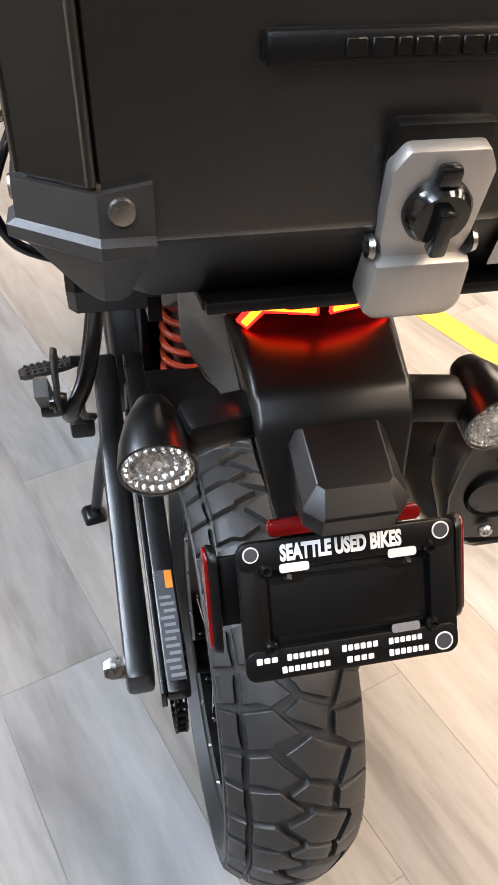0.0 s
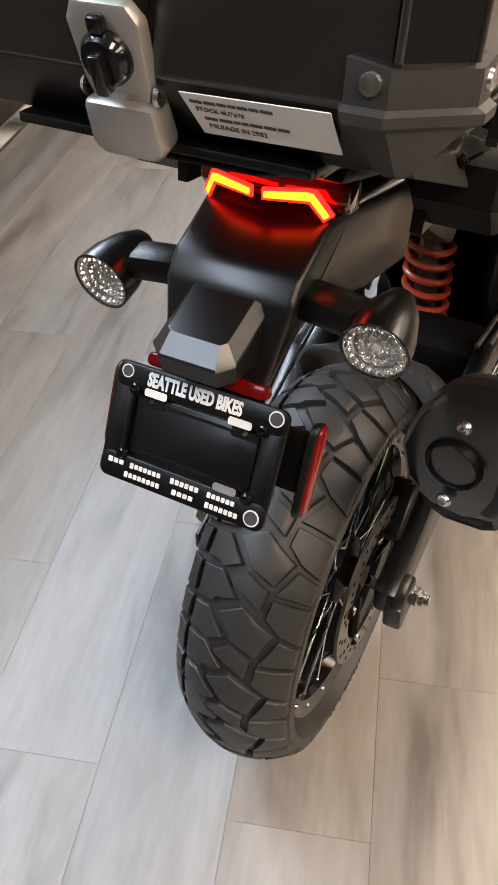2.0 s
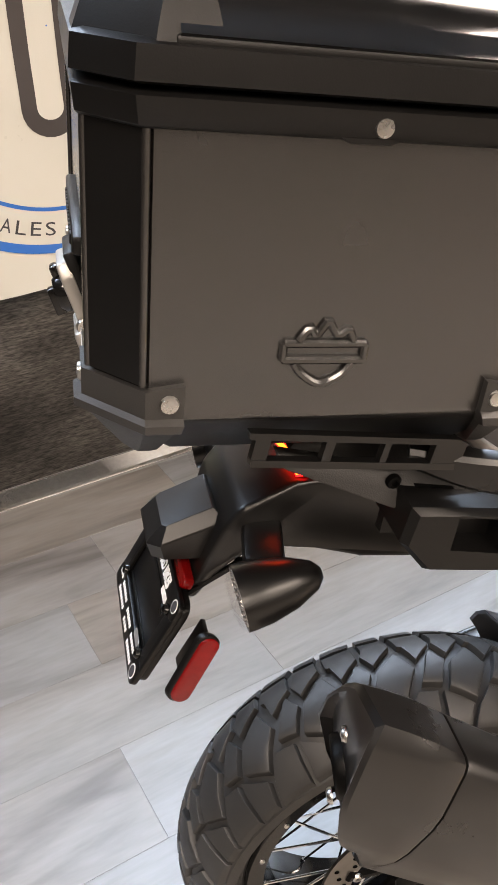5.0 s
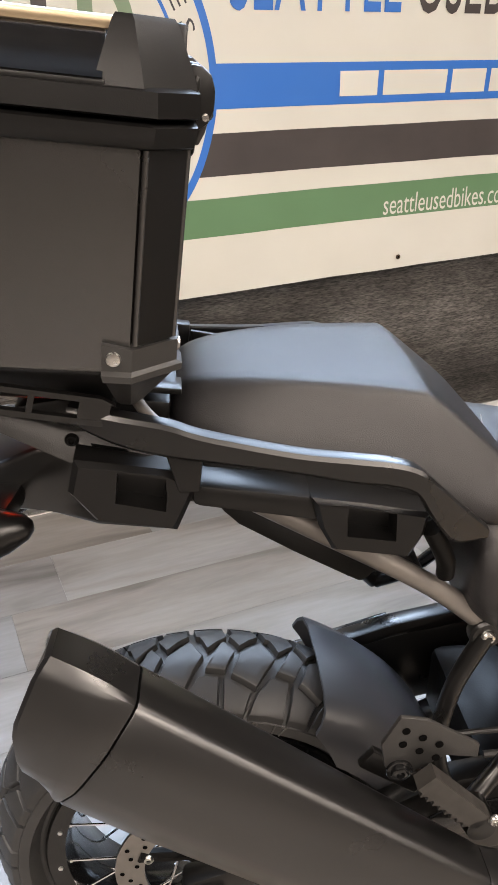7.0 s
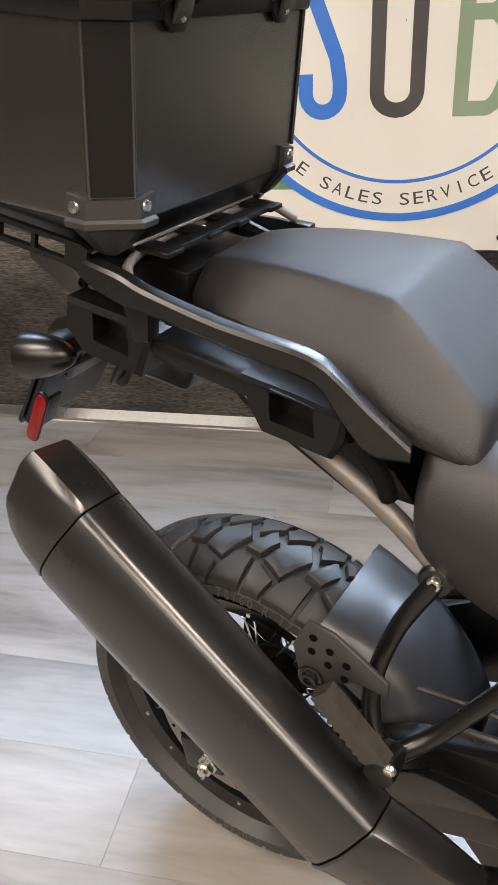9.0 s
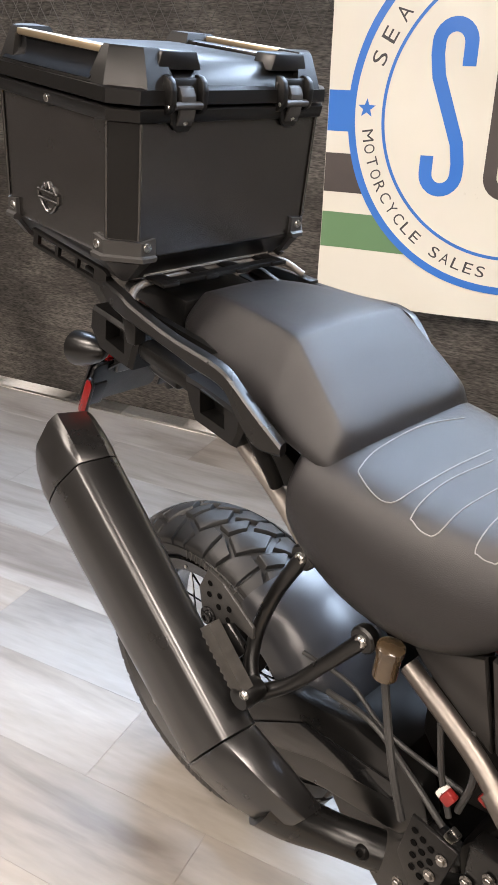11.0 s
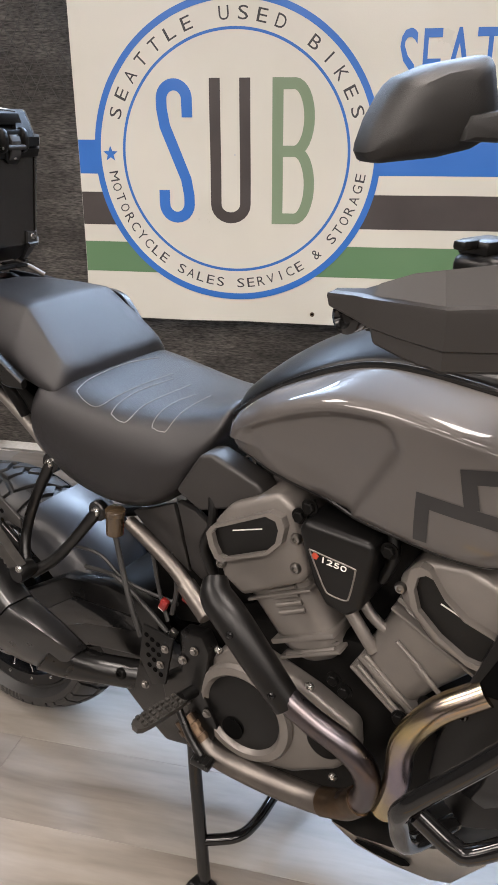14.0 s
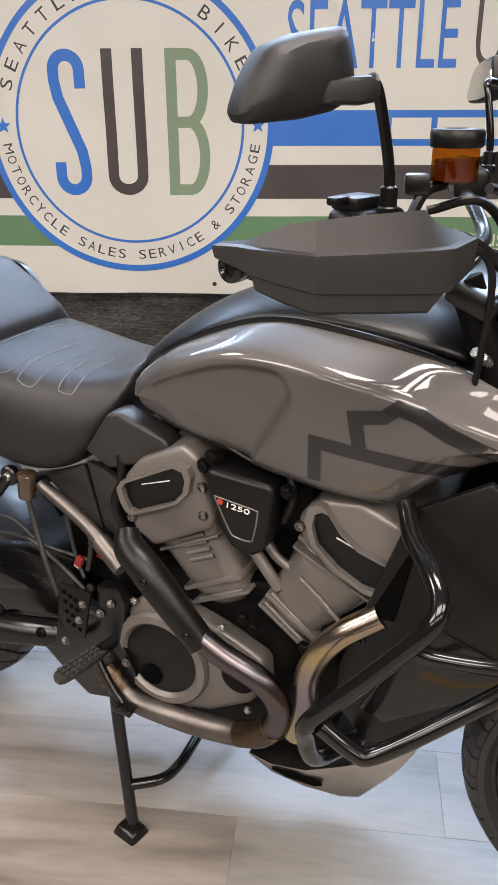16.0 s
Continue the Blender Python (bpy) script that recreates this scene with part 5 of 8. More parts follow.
def tank_rings(n_u=110):
    rings = []
    for u, hw, wt, wc, lo in glide(TANK, n_u):
        half = rounded([(0.0, wt - 0.020), (0.10, wt - 0.016), (min(0.128, hw * 0.7), wt - 0.004), (min(0.140, hw * 0.76), wt - 0.002), (hw - 0.024, wc + 0.012), (hw - 0.005, wc), (hw + 0.001, wc - 0.018), (hw + 0.004, (wc + lo) / 2), (hw - 0.001, lo + 0.035), (hw - 0.010, lo + 0.010), (hw - 0.035, lo - 0.002), (0.10, lo - 0.012), (0.0, lo - 0.014)])
        ring = []
        for v, w in half:
            # knee scallop behind a curved crease
            edge = 1.046 - (0.62 * (1.027 - w) if w < 1.027 else 12 * (w - 1.027) ** 2)
            f = min(1, max(0, (edge - u) / 0.018))
            f = f * f * (3 - 2 * f)
            fade = min(1, max(0, (wc - 0.014 - w) / 0.016)) * min(1, max(0, (u - 0.735) / 0.05))
            ring.append((v - (0.014 * f * fade if v > 0.1 and w > lo else 0), w))
        rings.append([V(u, v, w) for v, w in ring] + [V(u, -v, w) for v, w in ring[-2:0:-1]])
    return rings


bm = bmesh.new()
loft(bm, tank_rings())
tank = part("fuel_tank", bm, M_TANK, bike, "glossy grey metallic fuel tank with a dark graphic", sharp=60)
tree_bm = bmesh.new()
tree_bm.from_mesh(tank.data)
TREE = BVHTree.FromBMesh(tree_bm)
tree_bm.free()


def on_tank(u, w, off):
    hit_, nrm, _, _ = TREE.ray_cast(V(u, -0.6, w), V(0, 1, 0))
    return (hit_ + nrm * off) if hit_ else V(u, -0.2, w)


def tank_band(name, pts, width, off=0.0012, mat=None):
    """A painted band that follows the tank's flank."""
    bm = bmesh.new()
    p = [Vector(a) for a in pts]
    quads = []
    for i, q in enumerate(p):
        a, b = p[max(i - 1, 0)], p[min(i + 1, len(p) - 1)]
        t0 = (q - a).normalized() if i else (b - q).normalized()
        t1 = (b - q).normalized() if i < len(p) - 1 else t0
        nn = Vector((-(t0 + t1).y, (t0 + t1).x)).normalized()
        k = 1 / max(0.5, nn.dot(Vector((-t1.y, t1.x))))
        quads.append((q + nn * width / 2 * k, q - nn * width / 2 * k))
    for (a, b), (c, d) in zip(quads, quads[1:]):
        n = max(2, int((c - a).length / 0.012))
        vs = [[bm.verts.new(on_tank(*((a + (c - a) * i / n) * (1 - j / 3) + (b + (d - b) * i / n) * (j / 3)), off)) for j in range(4)] for i in range(n + 1)]
        for i in range(n):
            for j in range(3):
                bm.faces.new((vs[i][j], vs[i + 1][j], vs[i + 1][j + 1], vs[i][j + 1]))
    bmesh.ops.remove_doubles(bm, verts=bm.verts[:], dist=0.0003)
    return part(name, bm, mat or M_DECAL, tank, "charcoal painted band", sharp=60)


tank_band("tank_graphic", [(1.079, 0.910), (1.081, 0.974), (1.16, 0.966), (1.30, 0.946)], 0.020)
tank_band("tank_graphic", [(1.147, 0.976), (1.138, 1.021), (1.178, 1.026), (1.196, 1.040), (1.226, 1.030), (1.262, 1.008), (1.33, 0.975)], 0.020, 0.0020)
# knee crease line and lower seam
bm = bmesh.new()
tube(bm, [on_tank(0.745, 0.952, -0.001), on_tank(0.826, 0.931, -0.001), on_tank(0.913, 0.917, -0.001), on_tank(0.98, 0.907, -0.001), on_tank(1.05, 0.898, -0.001), on_tank(1.13, 0.888, -0.001), on_tank(1.185, 0.892, -0.001)], 0.0035, 8)
part("tank_seam", bm, M_PLASTIC, tank, "black lower trim of the tank")

# black cover along the top of the tank
COVER = [(0.672, [(0, 0.995), (0.030, 0.993), (0.045, 0.980), (0.045, 0.955), (0, 0.955)]),
         (0.70, [(0, 1.028), (0.050, 1.022), (0.078, 1.006), (0.100, 0.980), (0, 0.970)]),
         (0.79, [(0, 1.098), (0.052, 1.090), (0.098, 1.068), (0.134, 1.044), (0, 1.03)]),
         (0.90, [(0, 1.150), (0.056, 1.142), (0.104, 1.122), (0.136, 1.098), (0, 1.08)]),
         (1.00, [(0, 1.166), (0.060, 1.158), (0.107, 1.138), (0.136, 1.116), (0, 1.10)]),
         (1.14, [(0, 1.158), (0.062, 1.150), (0.107, 1.128), (0.136, 1.104), (0, 1.09)]),
         (1.25, [(0, 1.128), (0.060, 1.122), (0.100, 1.104), (0.128, 1.080), (0, 1.07)]),
         (1.28, [(0, 1.112), (0.055, 1.106), (0.092, 1.090), (0.110, 1.068), (0, 1.05)])]
bm = bmesh.new()
loft(bm, halves(COVER))
part("tank_cover", bm, M_PLASTIC, bike, "black plastic cover along the top of the tank", subsurf=2)
for s in (-1, 1):
    bm = bmesh.new()
    tube(bm, [V(0.705, s * 0.104, 0.986), V(0.79, s * 0.137, 1.049), V(0.90, s * 0.139, 1.102), V(1.0, s * 0.139, 1.122), V(1.14, s * 0.139, 1.109), V(1.25, s * 0.133, 1.084)], 0.006, 8)
    part("cover_trim", bm, M_GLOSS, bike, "black rubber trim beside the tank cover")

# side covers between seat and engine
for s in (-1, 1):
    bm = bmesh.new()
    prism(bm, [(0.622, 0.850), (0.676, 0.928), (0.700, 0.935), (0.790, 0.902), (0.800, 0.886), (0.768, 0.854), (0.672, 0.822)], s * 0.172, s * 0.120, "v", 0.008, 3)
    part("side_cover", bm, M_PANEL, bike, "black faceted side cover")
    bm = bmesh.new()
    prism(bm, [(0.488, 0.757), (0.586, 0.798), (0.618, 0.665), (0.567, 0.697), (0.513, 0.734)], s * 0.132, s * 0.120, "v", 0.003)
    part("inner_panel", bm, M_PANEL, bike, "grey-black inner frame panel below the seat")
    bm = bmesh.new()
    prism(bm, [(0.597, 0.808), (0.637, 0.799), (0.664, 0.782), (0.677, 0.676), (0.648, 0.661), (0.623, 0.677)], s * 0.137, s * 0.120, "v", 0.004)
    part("inner_panel", bm, M_PANEL, bike)
    bm = bmesh.new()
    prism(bm, [(0.50, 0.73), (0.62, 0.80), (0.72, 0.72), (0.74, 0.60), (0.66, 0.54), (0.56, 0.52), (0.50, 0.60)], s * 0.10, s * 0.085, "v", 0.006)
    part("frame_casting", bm, M_DARKMETAL, bike, "black frame casting behind the engine")

# engine
bm = bmesh.new()
prism(bm, [(0.62, 0.40), (0.60, 0.50), (0.66, 0.60), (0.80, 0.64), (0.98, 0.66), (1.08, 0.60), (1.13, 0.50), (1.10, 0.36), (0.98, 0.29), (0.72, 0.28)], -0.150, 0.150, "v", 0.02)
engine = part("engine", bm, M_DARKMETAL, bike, "grey painted V-twin engine with black covers")
bm = bmesh.new()
prism(bm, [(0.700, 0.545), (0.685, 0.430), (0.700, 0.352), (0.780, 0.335), (0.870, 0.360), (0.955, 0.410), (0.990, 0.455), (0.985, 0.515), (0.905, 0.552), (0.800, 0.585), (0.735, 0.580)], -0.186, -0.140, "v", 0.014, 3)
ccase = part("clutch_case", bm, M_ENGINE, engine, "grey painted clutch case")
dc = V(0.772, -0.184, 0.455)
bm = bmesh.new()
lathe(bm, [(0.074, 0), (0.098, 0), (0.100, 0.006), (0.096, 0.014), (0.082, 0.016), (0.076, 0.010), (0.074, 0.004)], dc, (0, -1, 0), 56, closed=True)
part("cover_ring", bm, M_ENGINE, ccase)
bm = bmesh.new()
lathe(bm, [(0, 0.002), (0.076, 0.002), (0.076, 0.007), (0.070, 0.009), (0.03, 0.010), (0, 0.010)], dc, (0, -1, 0), 48)
part("cover_disc", bm, M_PLASTIC, ccase, "black round clutch cover")
bm = bmesh.new()
lathe(bm, [(0, 0), (0.020, 0), (0.022, 0.004), (0.016, 0.006), (0, 0.006)], (0.752, -0.194, 0.415), (0, -1, 0), 20)
part("cover_boss", bm, M_HOLE, ccase)
bm = bmesh.new()
lathe(bm, [(0, 0), (0.032, 0), (0.034, 0.008), (0.028, 0.012), (0, 0.012)], (0.935, -0.184, 0.470), (0, -1, 0), 28)
part("side_boss", bm, M_DARKMETAL, ccase)
for u, w in ((0.715, 0.565), (0.70, 0.36), (0.83, 0.345), (0.95, 0.395), (0.985, 0.49), (0.90, 0.565), (0.80, 0.592)):
    bm = bmesh.new()
    button(bm, (u, -0.183, w), (0, -1, 0), 0.008, 0.007)
    part("case_bolt", bm, M_ZINC, ccase)


def cylinder_side(name, head, barrel, win, d, fins, bolts):
    """One cylinder: barrel, head and cover, its dark window and cast ribs; d is its axis in the side view."""
    bm = bmesh.new()
    prism(bm, barrel, -0.168, 0.168, "v", 0.034, 5)
    cyl = part(name, bm, M_ENGINE, engine, "grey painted cylinder")
    bm = bmesh.new()
    prism(bm, head, -0.188, 0.188, "v", 0.012, 3)
    hd = part("head_cover", bm, M_ENGINE, cyl, "grey cast head cover")
    c = sum((Vector(p) for p in win), Vector((0, 0))) / len(win)
    bm = bmesh.new()
    outer = [tuple(c + (Vector(p) - c) * 1.20) for p in win]
    n = len(win)
    for off0, off1, po, pi in ((-0.186, -0.202, outer, win),):
        a = [bm.verts.new((p[0], off0, p[1])) for p in po]
        b = [bm.verts.new((p[0] * 0.9 + q_[0] * 0.1, off1, p[1] * 0.9 + q_[1] * 0.1)) for p, q_ in zip(po, pi)]
        e = [bm.verts.new((p[0], off1, p[1])) for p in pi]
        f = [bm.verts.new((p[0], -0.188, p[1])) for p in pi]
        for i in range(n):
            j = (i + 1) % n
            bm.faces.new((a[i], a[j], b[j], b[i]))
            bm.faces.new((b[i], b[j], e[j], e[i]))
            bm.faces.new((e[i], e[j], f[j], f[i]))
    part("window_rim", bm, M_ENGINE, hd, sharp=30)
    bm = bmesh.new()
    prism(bm, win, -0.191, -0.187, "v")
    pan = part("dark_panel", bm, M_PLASTIC, hd, "black recessed cover panel")
    xs = sorted(win, key=lambda p: p[0])
    a, b = Vector(xs[0]), Vector(xs[-1])
    bm = bmesh.new()
    m0, m1 = a + (b - a) * 0.28, a + (b - a) * 0.72
    nn = Vector((-(b - a).y, (b - a).x)).normalized() * 0.0009
    prism(bm, [tuple(m0 + nn), tuple(m1 + nn), tuple(m1 - nn), tuple(m0 - nn)], -0.1925, -0.1905, "v")
    part("maker_mark", bm, M_PAPER, pan)
    for k, (p, q_) in enumerate(fins):
        bm = bmesh.new()
        tube(bm, [V(p[0], -0.170, p[1]), V(q_[0], -0.170, q_[1])], 0.0042, 8)
        part("rib", bm, M_ENGINE, cyl)
    for u, w in bolts:
        bm = bmesh.new()
        button(bm, (u, -0.188, w), (0, -1, 0), 0.0095, 0.008)
        part("head_bolt", bm, M_STEEL, hd)
    return cyl


def flange(cyl, p0, p1, th):
    """A cast flange across a barrel between two points of the side view."""
    a, b = Vector(p0), Vector(p1)
    n = Vector((-(b - a).y, (b - a).x)).normalized() * th
    bm = bmesh.new()
    prism(bm, [tuple(a), tuple(b), tuple(b + n), tuple(a + n)], -0.176, 0.176, "v", 0.003, 2)
    part("flange", bm, M_ENGINE, cyl)


rear_cyl = cylinder_side("rear_cylinder", [(0.712, 0.822), (0.745, 0.862), (0.838, 0.908), (0.868, 0.885), (0.876, 0.838), (0.893, 0.780), (0.884, 0.758), (0.768, 0.695), (0.728, 0.722), (0.714, 0.778)], [(0.735, 0.715), (0.874, 0.780), (0.930, 0.670), (0.952, 0.622), (0.880, 0.575), (0.832, 0.600)], [(0.719, 0.808), (0.727, 0.820), (0.823, 0.868), (0.841, 0.864), (0.846, 0.850), (0.841, 0.826), (0.820, 0.803), (0.745, 0.769), (0.733, 0.771), (0.724, 0.787)], (-0.5, 0.86), [((0.815 + 0.006 * k, 0.716 - 0.013 * k), (0.862 + 0.006 * k, 0.738 - 0.013 * k)) for k in range(4)] + [((0.835, 0.622), (0.925, 0.668)), ((0.848, 0.600), (0.938, 0.645))], ((0.729, 0.750), (0.872, 0.838), (0.872, 0.785)))
front_cyl = cylinder_side("front_cylinder", [(1.040, 0.822), (1.076, 0.862), (1.143, 0.870), (1.217, 0.840), (1.246, 0.812), (1.222, 0.745), (1.197, 0.706), (1.170, 0.702), (1.101, 0.726), (1.046, 0.785)], [(1.040, 0.780), (1.016, 0.728), (0.966, 0.632), (1.000, 0.575), (1.050, 0.555), (1.103, 0.620), (1.176, 0.695), (1.10, 0.73)], [(1.075, 0.841), (1.087, 0.848), (1.098, 0.845), (1.117, 0.817), (1.147, 0.793), (1.196, 0.777), (1.206, 0.768), (1.203, 0.750), (1.190, 0.735), (1.172, 0.730), (1.154, 0.732), (1.114, 0.755), (1.080, 0.787), (1.071, 0.818)], (0.5, 0.86), [((1.040 + 0.012 * k, 0.700 - 0.012 * k), (1.080 + 0.012 * k, 0.668 - 0.012 * k)) for k in range(4)] + [((0.990, 0.655), (1.072, 0.585)), ((0.978, 0.632), (1.060, 0.565))], ((1.047, 0.809), (1.188, 0.714), (1.228, 0.830)))
flange(rear_cyl, (0.822, 0.612), (0.938, 0.668), 0.010)
flange(rear_cyl, (0.838, 0.588), (0.950, 0.642), 0.007)
flange(rear_cyl, (0.762, 0.698), (0.890, 0.760), 0.010)
flange(rear_cyl, (0.773, 0.681), (0.893, 0.740), 0.006)
flange(front_cyl, (1.027, 0.756), (1.178, 0.677), 0.006)
flange(front_cyl, (0.978, 0.648), (1.078, 0.572), 0.010)
flange(front_cyl, (0.965, 0.625), (1.062, 0.552), 0.007)
flange(front_cyl, (1.036, 0.775), (1.190, 0.694), 0.010)
# link hoses and bolts in the valley
for pts, r, mt in (([(0.93, -0.15, 0.74), (0.97, -0.16, 0.70), (1.0, -0.16, 0.66)], 0.011, M_ENGINE), ([(0.955, -0.14, 0.76), (0.985, -0.15, 0.72), (1.03, -0.15, 0.69)], 0.009, M_ENGINE), ([(0.70, -0.17, 0.80), (0.685, -0.175, 0.76), (0.70, -0.17, 0.70)], 0.010, M_PLASTIC), ([(0.69, -0.16, 0.87), (0.70, -0.17, 0.83), (0.695, -0.17, 0.79)], 0.008, M_PLASTIC), ([(0.885, -0.17, 0.90), (0.90, -0.18, 0.86), (0.89, -0.17, 0.80)], 0.008, M_PLASTIC), ([(1.02, -0.17, 0.89), (1.03, -0.18, 0.85), (1.01, -0.17, 0.80)], 0.009, M_PLASTIC)):
    bm = bmesh.new()
    tube(bm, [V(*p) for p in pts], r, 10)
    part("hose", bm, mt, engine)
for u, v, w in ((0.900, -0.20, 0.905), (0.878, -0.19, 0.88), (1.030, -0.20, 0.870), (0.752, -0.19, 0.655), (0.945, -0.185, 0.60), (0.965, -0.185, 0.585), (1.06, -0.185, 0.575), (1.10, -0.185, 0.62)):
    bm = bmesh.new()
    bolt(bm, (u, v, w), (0, -1, 0), 0.010, 0.010)
    part("engine_bolt", bm, M_DARKMETAL, engine)
# dark block added to fill the see-through gap between the cylinders
bm = bmesh.new()
prism(bm, [(0.885, 0.895), (1.060, 0.880), (1.045, 0.800), (1.000, 0.690), (0.960, 0.640), (0.915, 0.700), (0.890, 0.790)], -0.115, 0.115, "v", 0.012, 2)
part("valley_filler", bm, M_DARKMETAL, engine, "dark filler block added between the cylinders")
# intake cover with the displacement number
INT = [(0.890, 0.876), (0.903, 0.892), (1.008, 0.884), (1.016, 0.872), (1.000, 0.768), (0.976, 0.748), (0.940, 0.757), (0.918, 0.790)]
bm = bmesh.new()
prism(bm, INT, -0.222, -0.120, "v", 0.010, 3)
intake = part("intake_cover", bm, M_PLASTIC, engine, "black intake cover with a small badge")
bm = bmesh.new()
tube(bm, [V(u, -0.222, w) for u, w in ((0.912, 0.8475), (0.950, 0.8420), (0.984, 0.8370), (0.988, 0.8310), (0.981, 0.790), (0.974, 0.779), (0.948, 0.781), (0.939, 0.789), (0.924, 0.820), (0.912, 0.8475))], 0.0015, 8, n=90)
part("badge_rim", bm, M_ENGINE, intake)
bm = bmesh.new()
lathe(bm, [(0, 0), (0.0058, 0), (0.0058, 0.002), (0, 0.002)], (0.9225, -0.2215, 0.8395), (0, -1, 0), 6)
part("badge_dot", bm, M_SPRING, intake, "red badge dot")
words("badge_number", "1250", Matrix.Translation((0.955, -0.2235, 0.8345)) @ pose(0, 0, 0, 90, 7, 0), 0.0090, M_PAPER, intake, width=0.040)

# exhaust headers
bm = bmesh.new()
tube(bm, [V(0.742, -0.226, 0.744), V(0.757, -0.243, 0.722), V(0.793, -0.254, 0.698), V(0.837, -0.258, 0.653), V(0.900, -0.256, 0.578)], [0.020, 0.028, 0.030, 0.029, 0.0255], 16)
hs = part("heat_shield", bm, M_PLASTIC, engine, "matt black exhaust heat shield")
for p in ((0.808, -0.283, 0.692), (0.884, -0.280, 0.606)):
    bm = bmesh.new()
    button(bm, p, (0.2, -0.9, 0.3), 0.007, 0.006)
    part("shield_bolt", bm, M_GLOSS, hs)
bm = bmesh.new()
tube(bm, [V(0.885, -0.256, 0.596), V(0.940, -0.255, 0.566), V(1.005, -0.250, 0.535), V(1.034, -0.240, 0.488), V(1.026, -0.230, 0.430), V(0.985, -0.214, 0.382)], 0.0215, 16)
part("rear_header", bm, M_BLUED, engine, "heat-blued steel exhaust header")
bm = bmesh.new()
tube(bm, [V(0.672, -0.197, 0.366), V(0.712, -0.199, 0.340), V(0.82, -0.200, 0.336), V(0.92, -0.205, 0.350), V(0.975, -0.211, 0.372)], 0.0235, 16)
part("collector", bm, M_PIPE, engine, "bare steel exhaust collector")
bm = bmesh.new()
tube(bm, [V(0.945, -0.208, 0.358), V(0.990, -0.215, 0.382), V(1.020, -0.227, 0.420)], 0.0250, 16)
part("weld_joint", bm, M_BRASS, engine, "bronze-tinted weld joint")
bm = bmesh.new()
tube(bm, [V(0.644, -0.195, 0.394), V(0.684, -0.197, 0.356)], 0.0255, 16)
tube(bm, [V(0.656, -0.195, 0.383), V(0.664, -0.195, 0.375)], 0.0300, 16)
tube(bm, [V(0.674, -0.196, 0.366), V(0.680, -0.196, 0.360)], 0.0285, 16)
part("collar", bm, M_BRASS, engine, "bronze-tinted weld collar")
bm = bmesh.new()
tube(bm, [V(1.19, -0.20, 0.690), V(1.125, -0.222, 0.640), V(1.085, -0.228, 0.570), V(1.078, -0.226, 0.490), V(1.060, -0.220, 0.415)], 0.0215, 16)
part("front_header", bm, M_HEAT, engine, "straw-tinted steel front exhaust header")

# rider footrest, heel plate, brake pedal
bm = bmesh.new()
prism(bm, [(0.566, 0.580), (0.636, 0.572), (0.612, 0.462), (0.580, 0.450), (0.552, 0.500)], -0.212, -0.206, "v", 0.0015)
hp = part("rider_heel_plate", bm, M_PLASTIC, bike, "drilled black heel guard")
for i in range(3):
    for j in range(4):
        bm = bmesh.new()
        lathe(bm, [(0, 0), (0.005, 0), (0.005, 0.0008), (0, 0.0008)], (0.574 + i * 0.013 + j * 0.001, -0.2125, 0.560 - j * 0.022 - i * 0.006), (0, -1, 0), 8)
        part("drill_hole", bm, M_HOLE, hp)
for p in ((0.617, -0.213, 0.545), (0.604, -0.213, 0.505)):
    bm = bmesh.new()
    bolt(bm, p, (0, -1, 0), 0.0062, 0.006)
    part("plate_bolt", bm, M_STEEL, hp)
bm = bmesh.new()
prism(bm, [(0.640, 0.585), (0.690, 0.590), (0.705, 0.56), (0.69, 0.47), (0.72, 0.40), (0.70, 0.33), (0.66, 0.34), (0.60, 0.41), (0.59, 0.46), (0.64, 0.50)], -0.20, -0.165, "v", 0.006)
fr = part("footrest_bracket", bm, M_SATIN, bike, "satin black footrest bracket")
for p in ((0.649, -0.203, 0.528), (0.676, -0.203, 0.558), (0.556, -0.203, 0.434), (0.70, -0.203, 0.43), (0.655, -0.203, 0.44)):
    bm = bmesh.new()
    bolt(bm, p, (0, -1, 0), 0.0066, 0.007)
    part("bracket_bolt", bm, M_STEEL, fr)
for s in (-1, 1):
    bm = bmesh.new()
    a, b = V(0.668, s * 0.225, 0.470), V(0.640, s * 0.338, 0.468)
    d = (b - a).normalized()
    t = d.cross(V(0, 0, 1)).normalized()
    loft(bm, [[a + d * f + t * x * k + V(0, 0, z * (0.6 + 0.4 * k)) for x, z in ((-0.013, -0.012), (0.013, -0.012), (0.018, 0.002), (-0.018, 0.002))] for f, k in ((0.004, 0.7), (0.02, 0.9), (0.085, 1), (0.105, 0.85), (0.113, 0.5))])
    for i in range(7):
        for j in range(3):
            box(bm, a + d * (0.018 + 0.0132 * i) + t * (-0.011 + 0.011 * j) + V(0, 0, 0.004), (0.007, 0.0075, 0.009), (0, 0, 14 * s), 0.0012, 1)
    peg = part("rider_footrest", bm, M_PEG, bike, "serrated black rubber rider footrest", sharp=30)
    bm = bmesh.new()
    tube(bm, [V(0.672, s * 0.18, 0.462), a + d * 0.01], 0.012, 10)
    part("footrest_pivot", bm, M_SATIN, peg)
bm = bmesh.new()
tube(bm, [V(0.64, -0.215, 0.43), V(0.675, -0.226, 0.385), V(0.705, -0.232, 0.356)], 0.008, 10)
box(bm, (0.712, -0.238, 0.350), (0.040, 0.026, 0.014), (0, 12, 8), 0.004)
for k in range(4):
    box(bm, (0.699 + 0.009 * k, -0.238, 0.357 - 0.002 * k), (0.004, 0.024, 0.008), (0, 12, 8), 0.001, 1)
part("brake_pedal", bm, M_SATIN, bike, "black rear brake pedal")
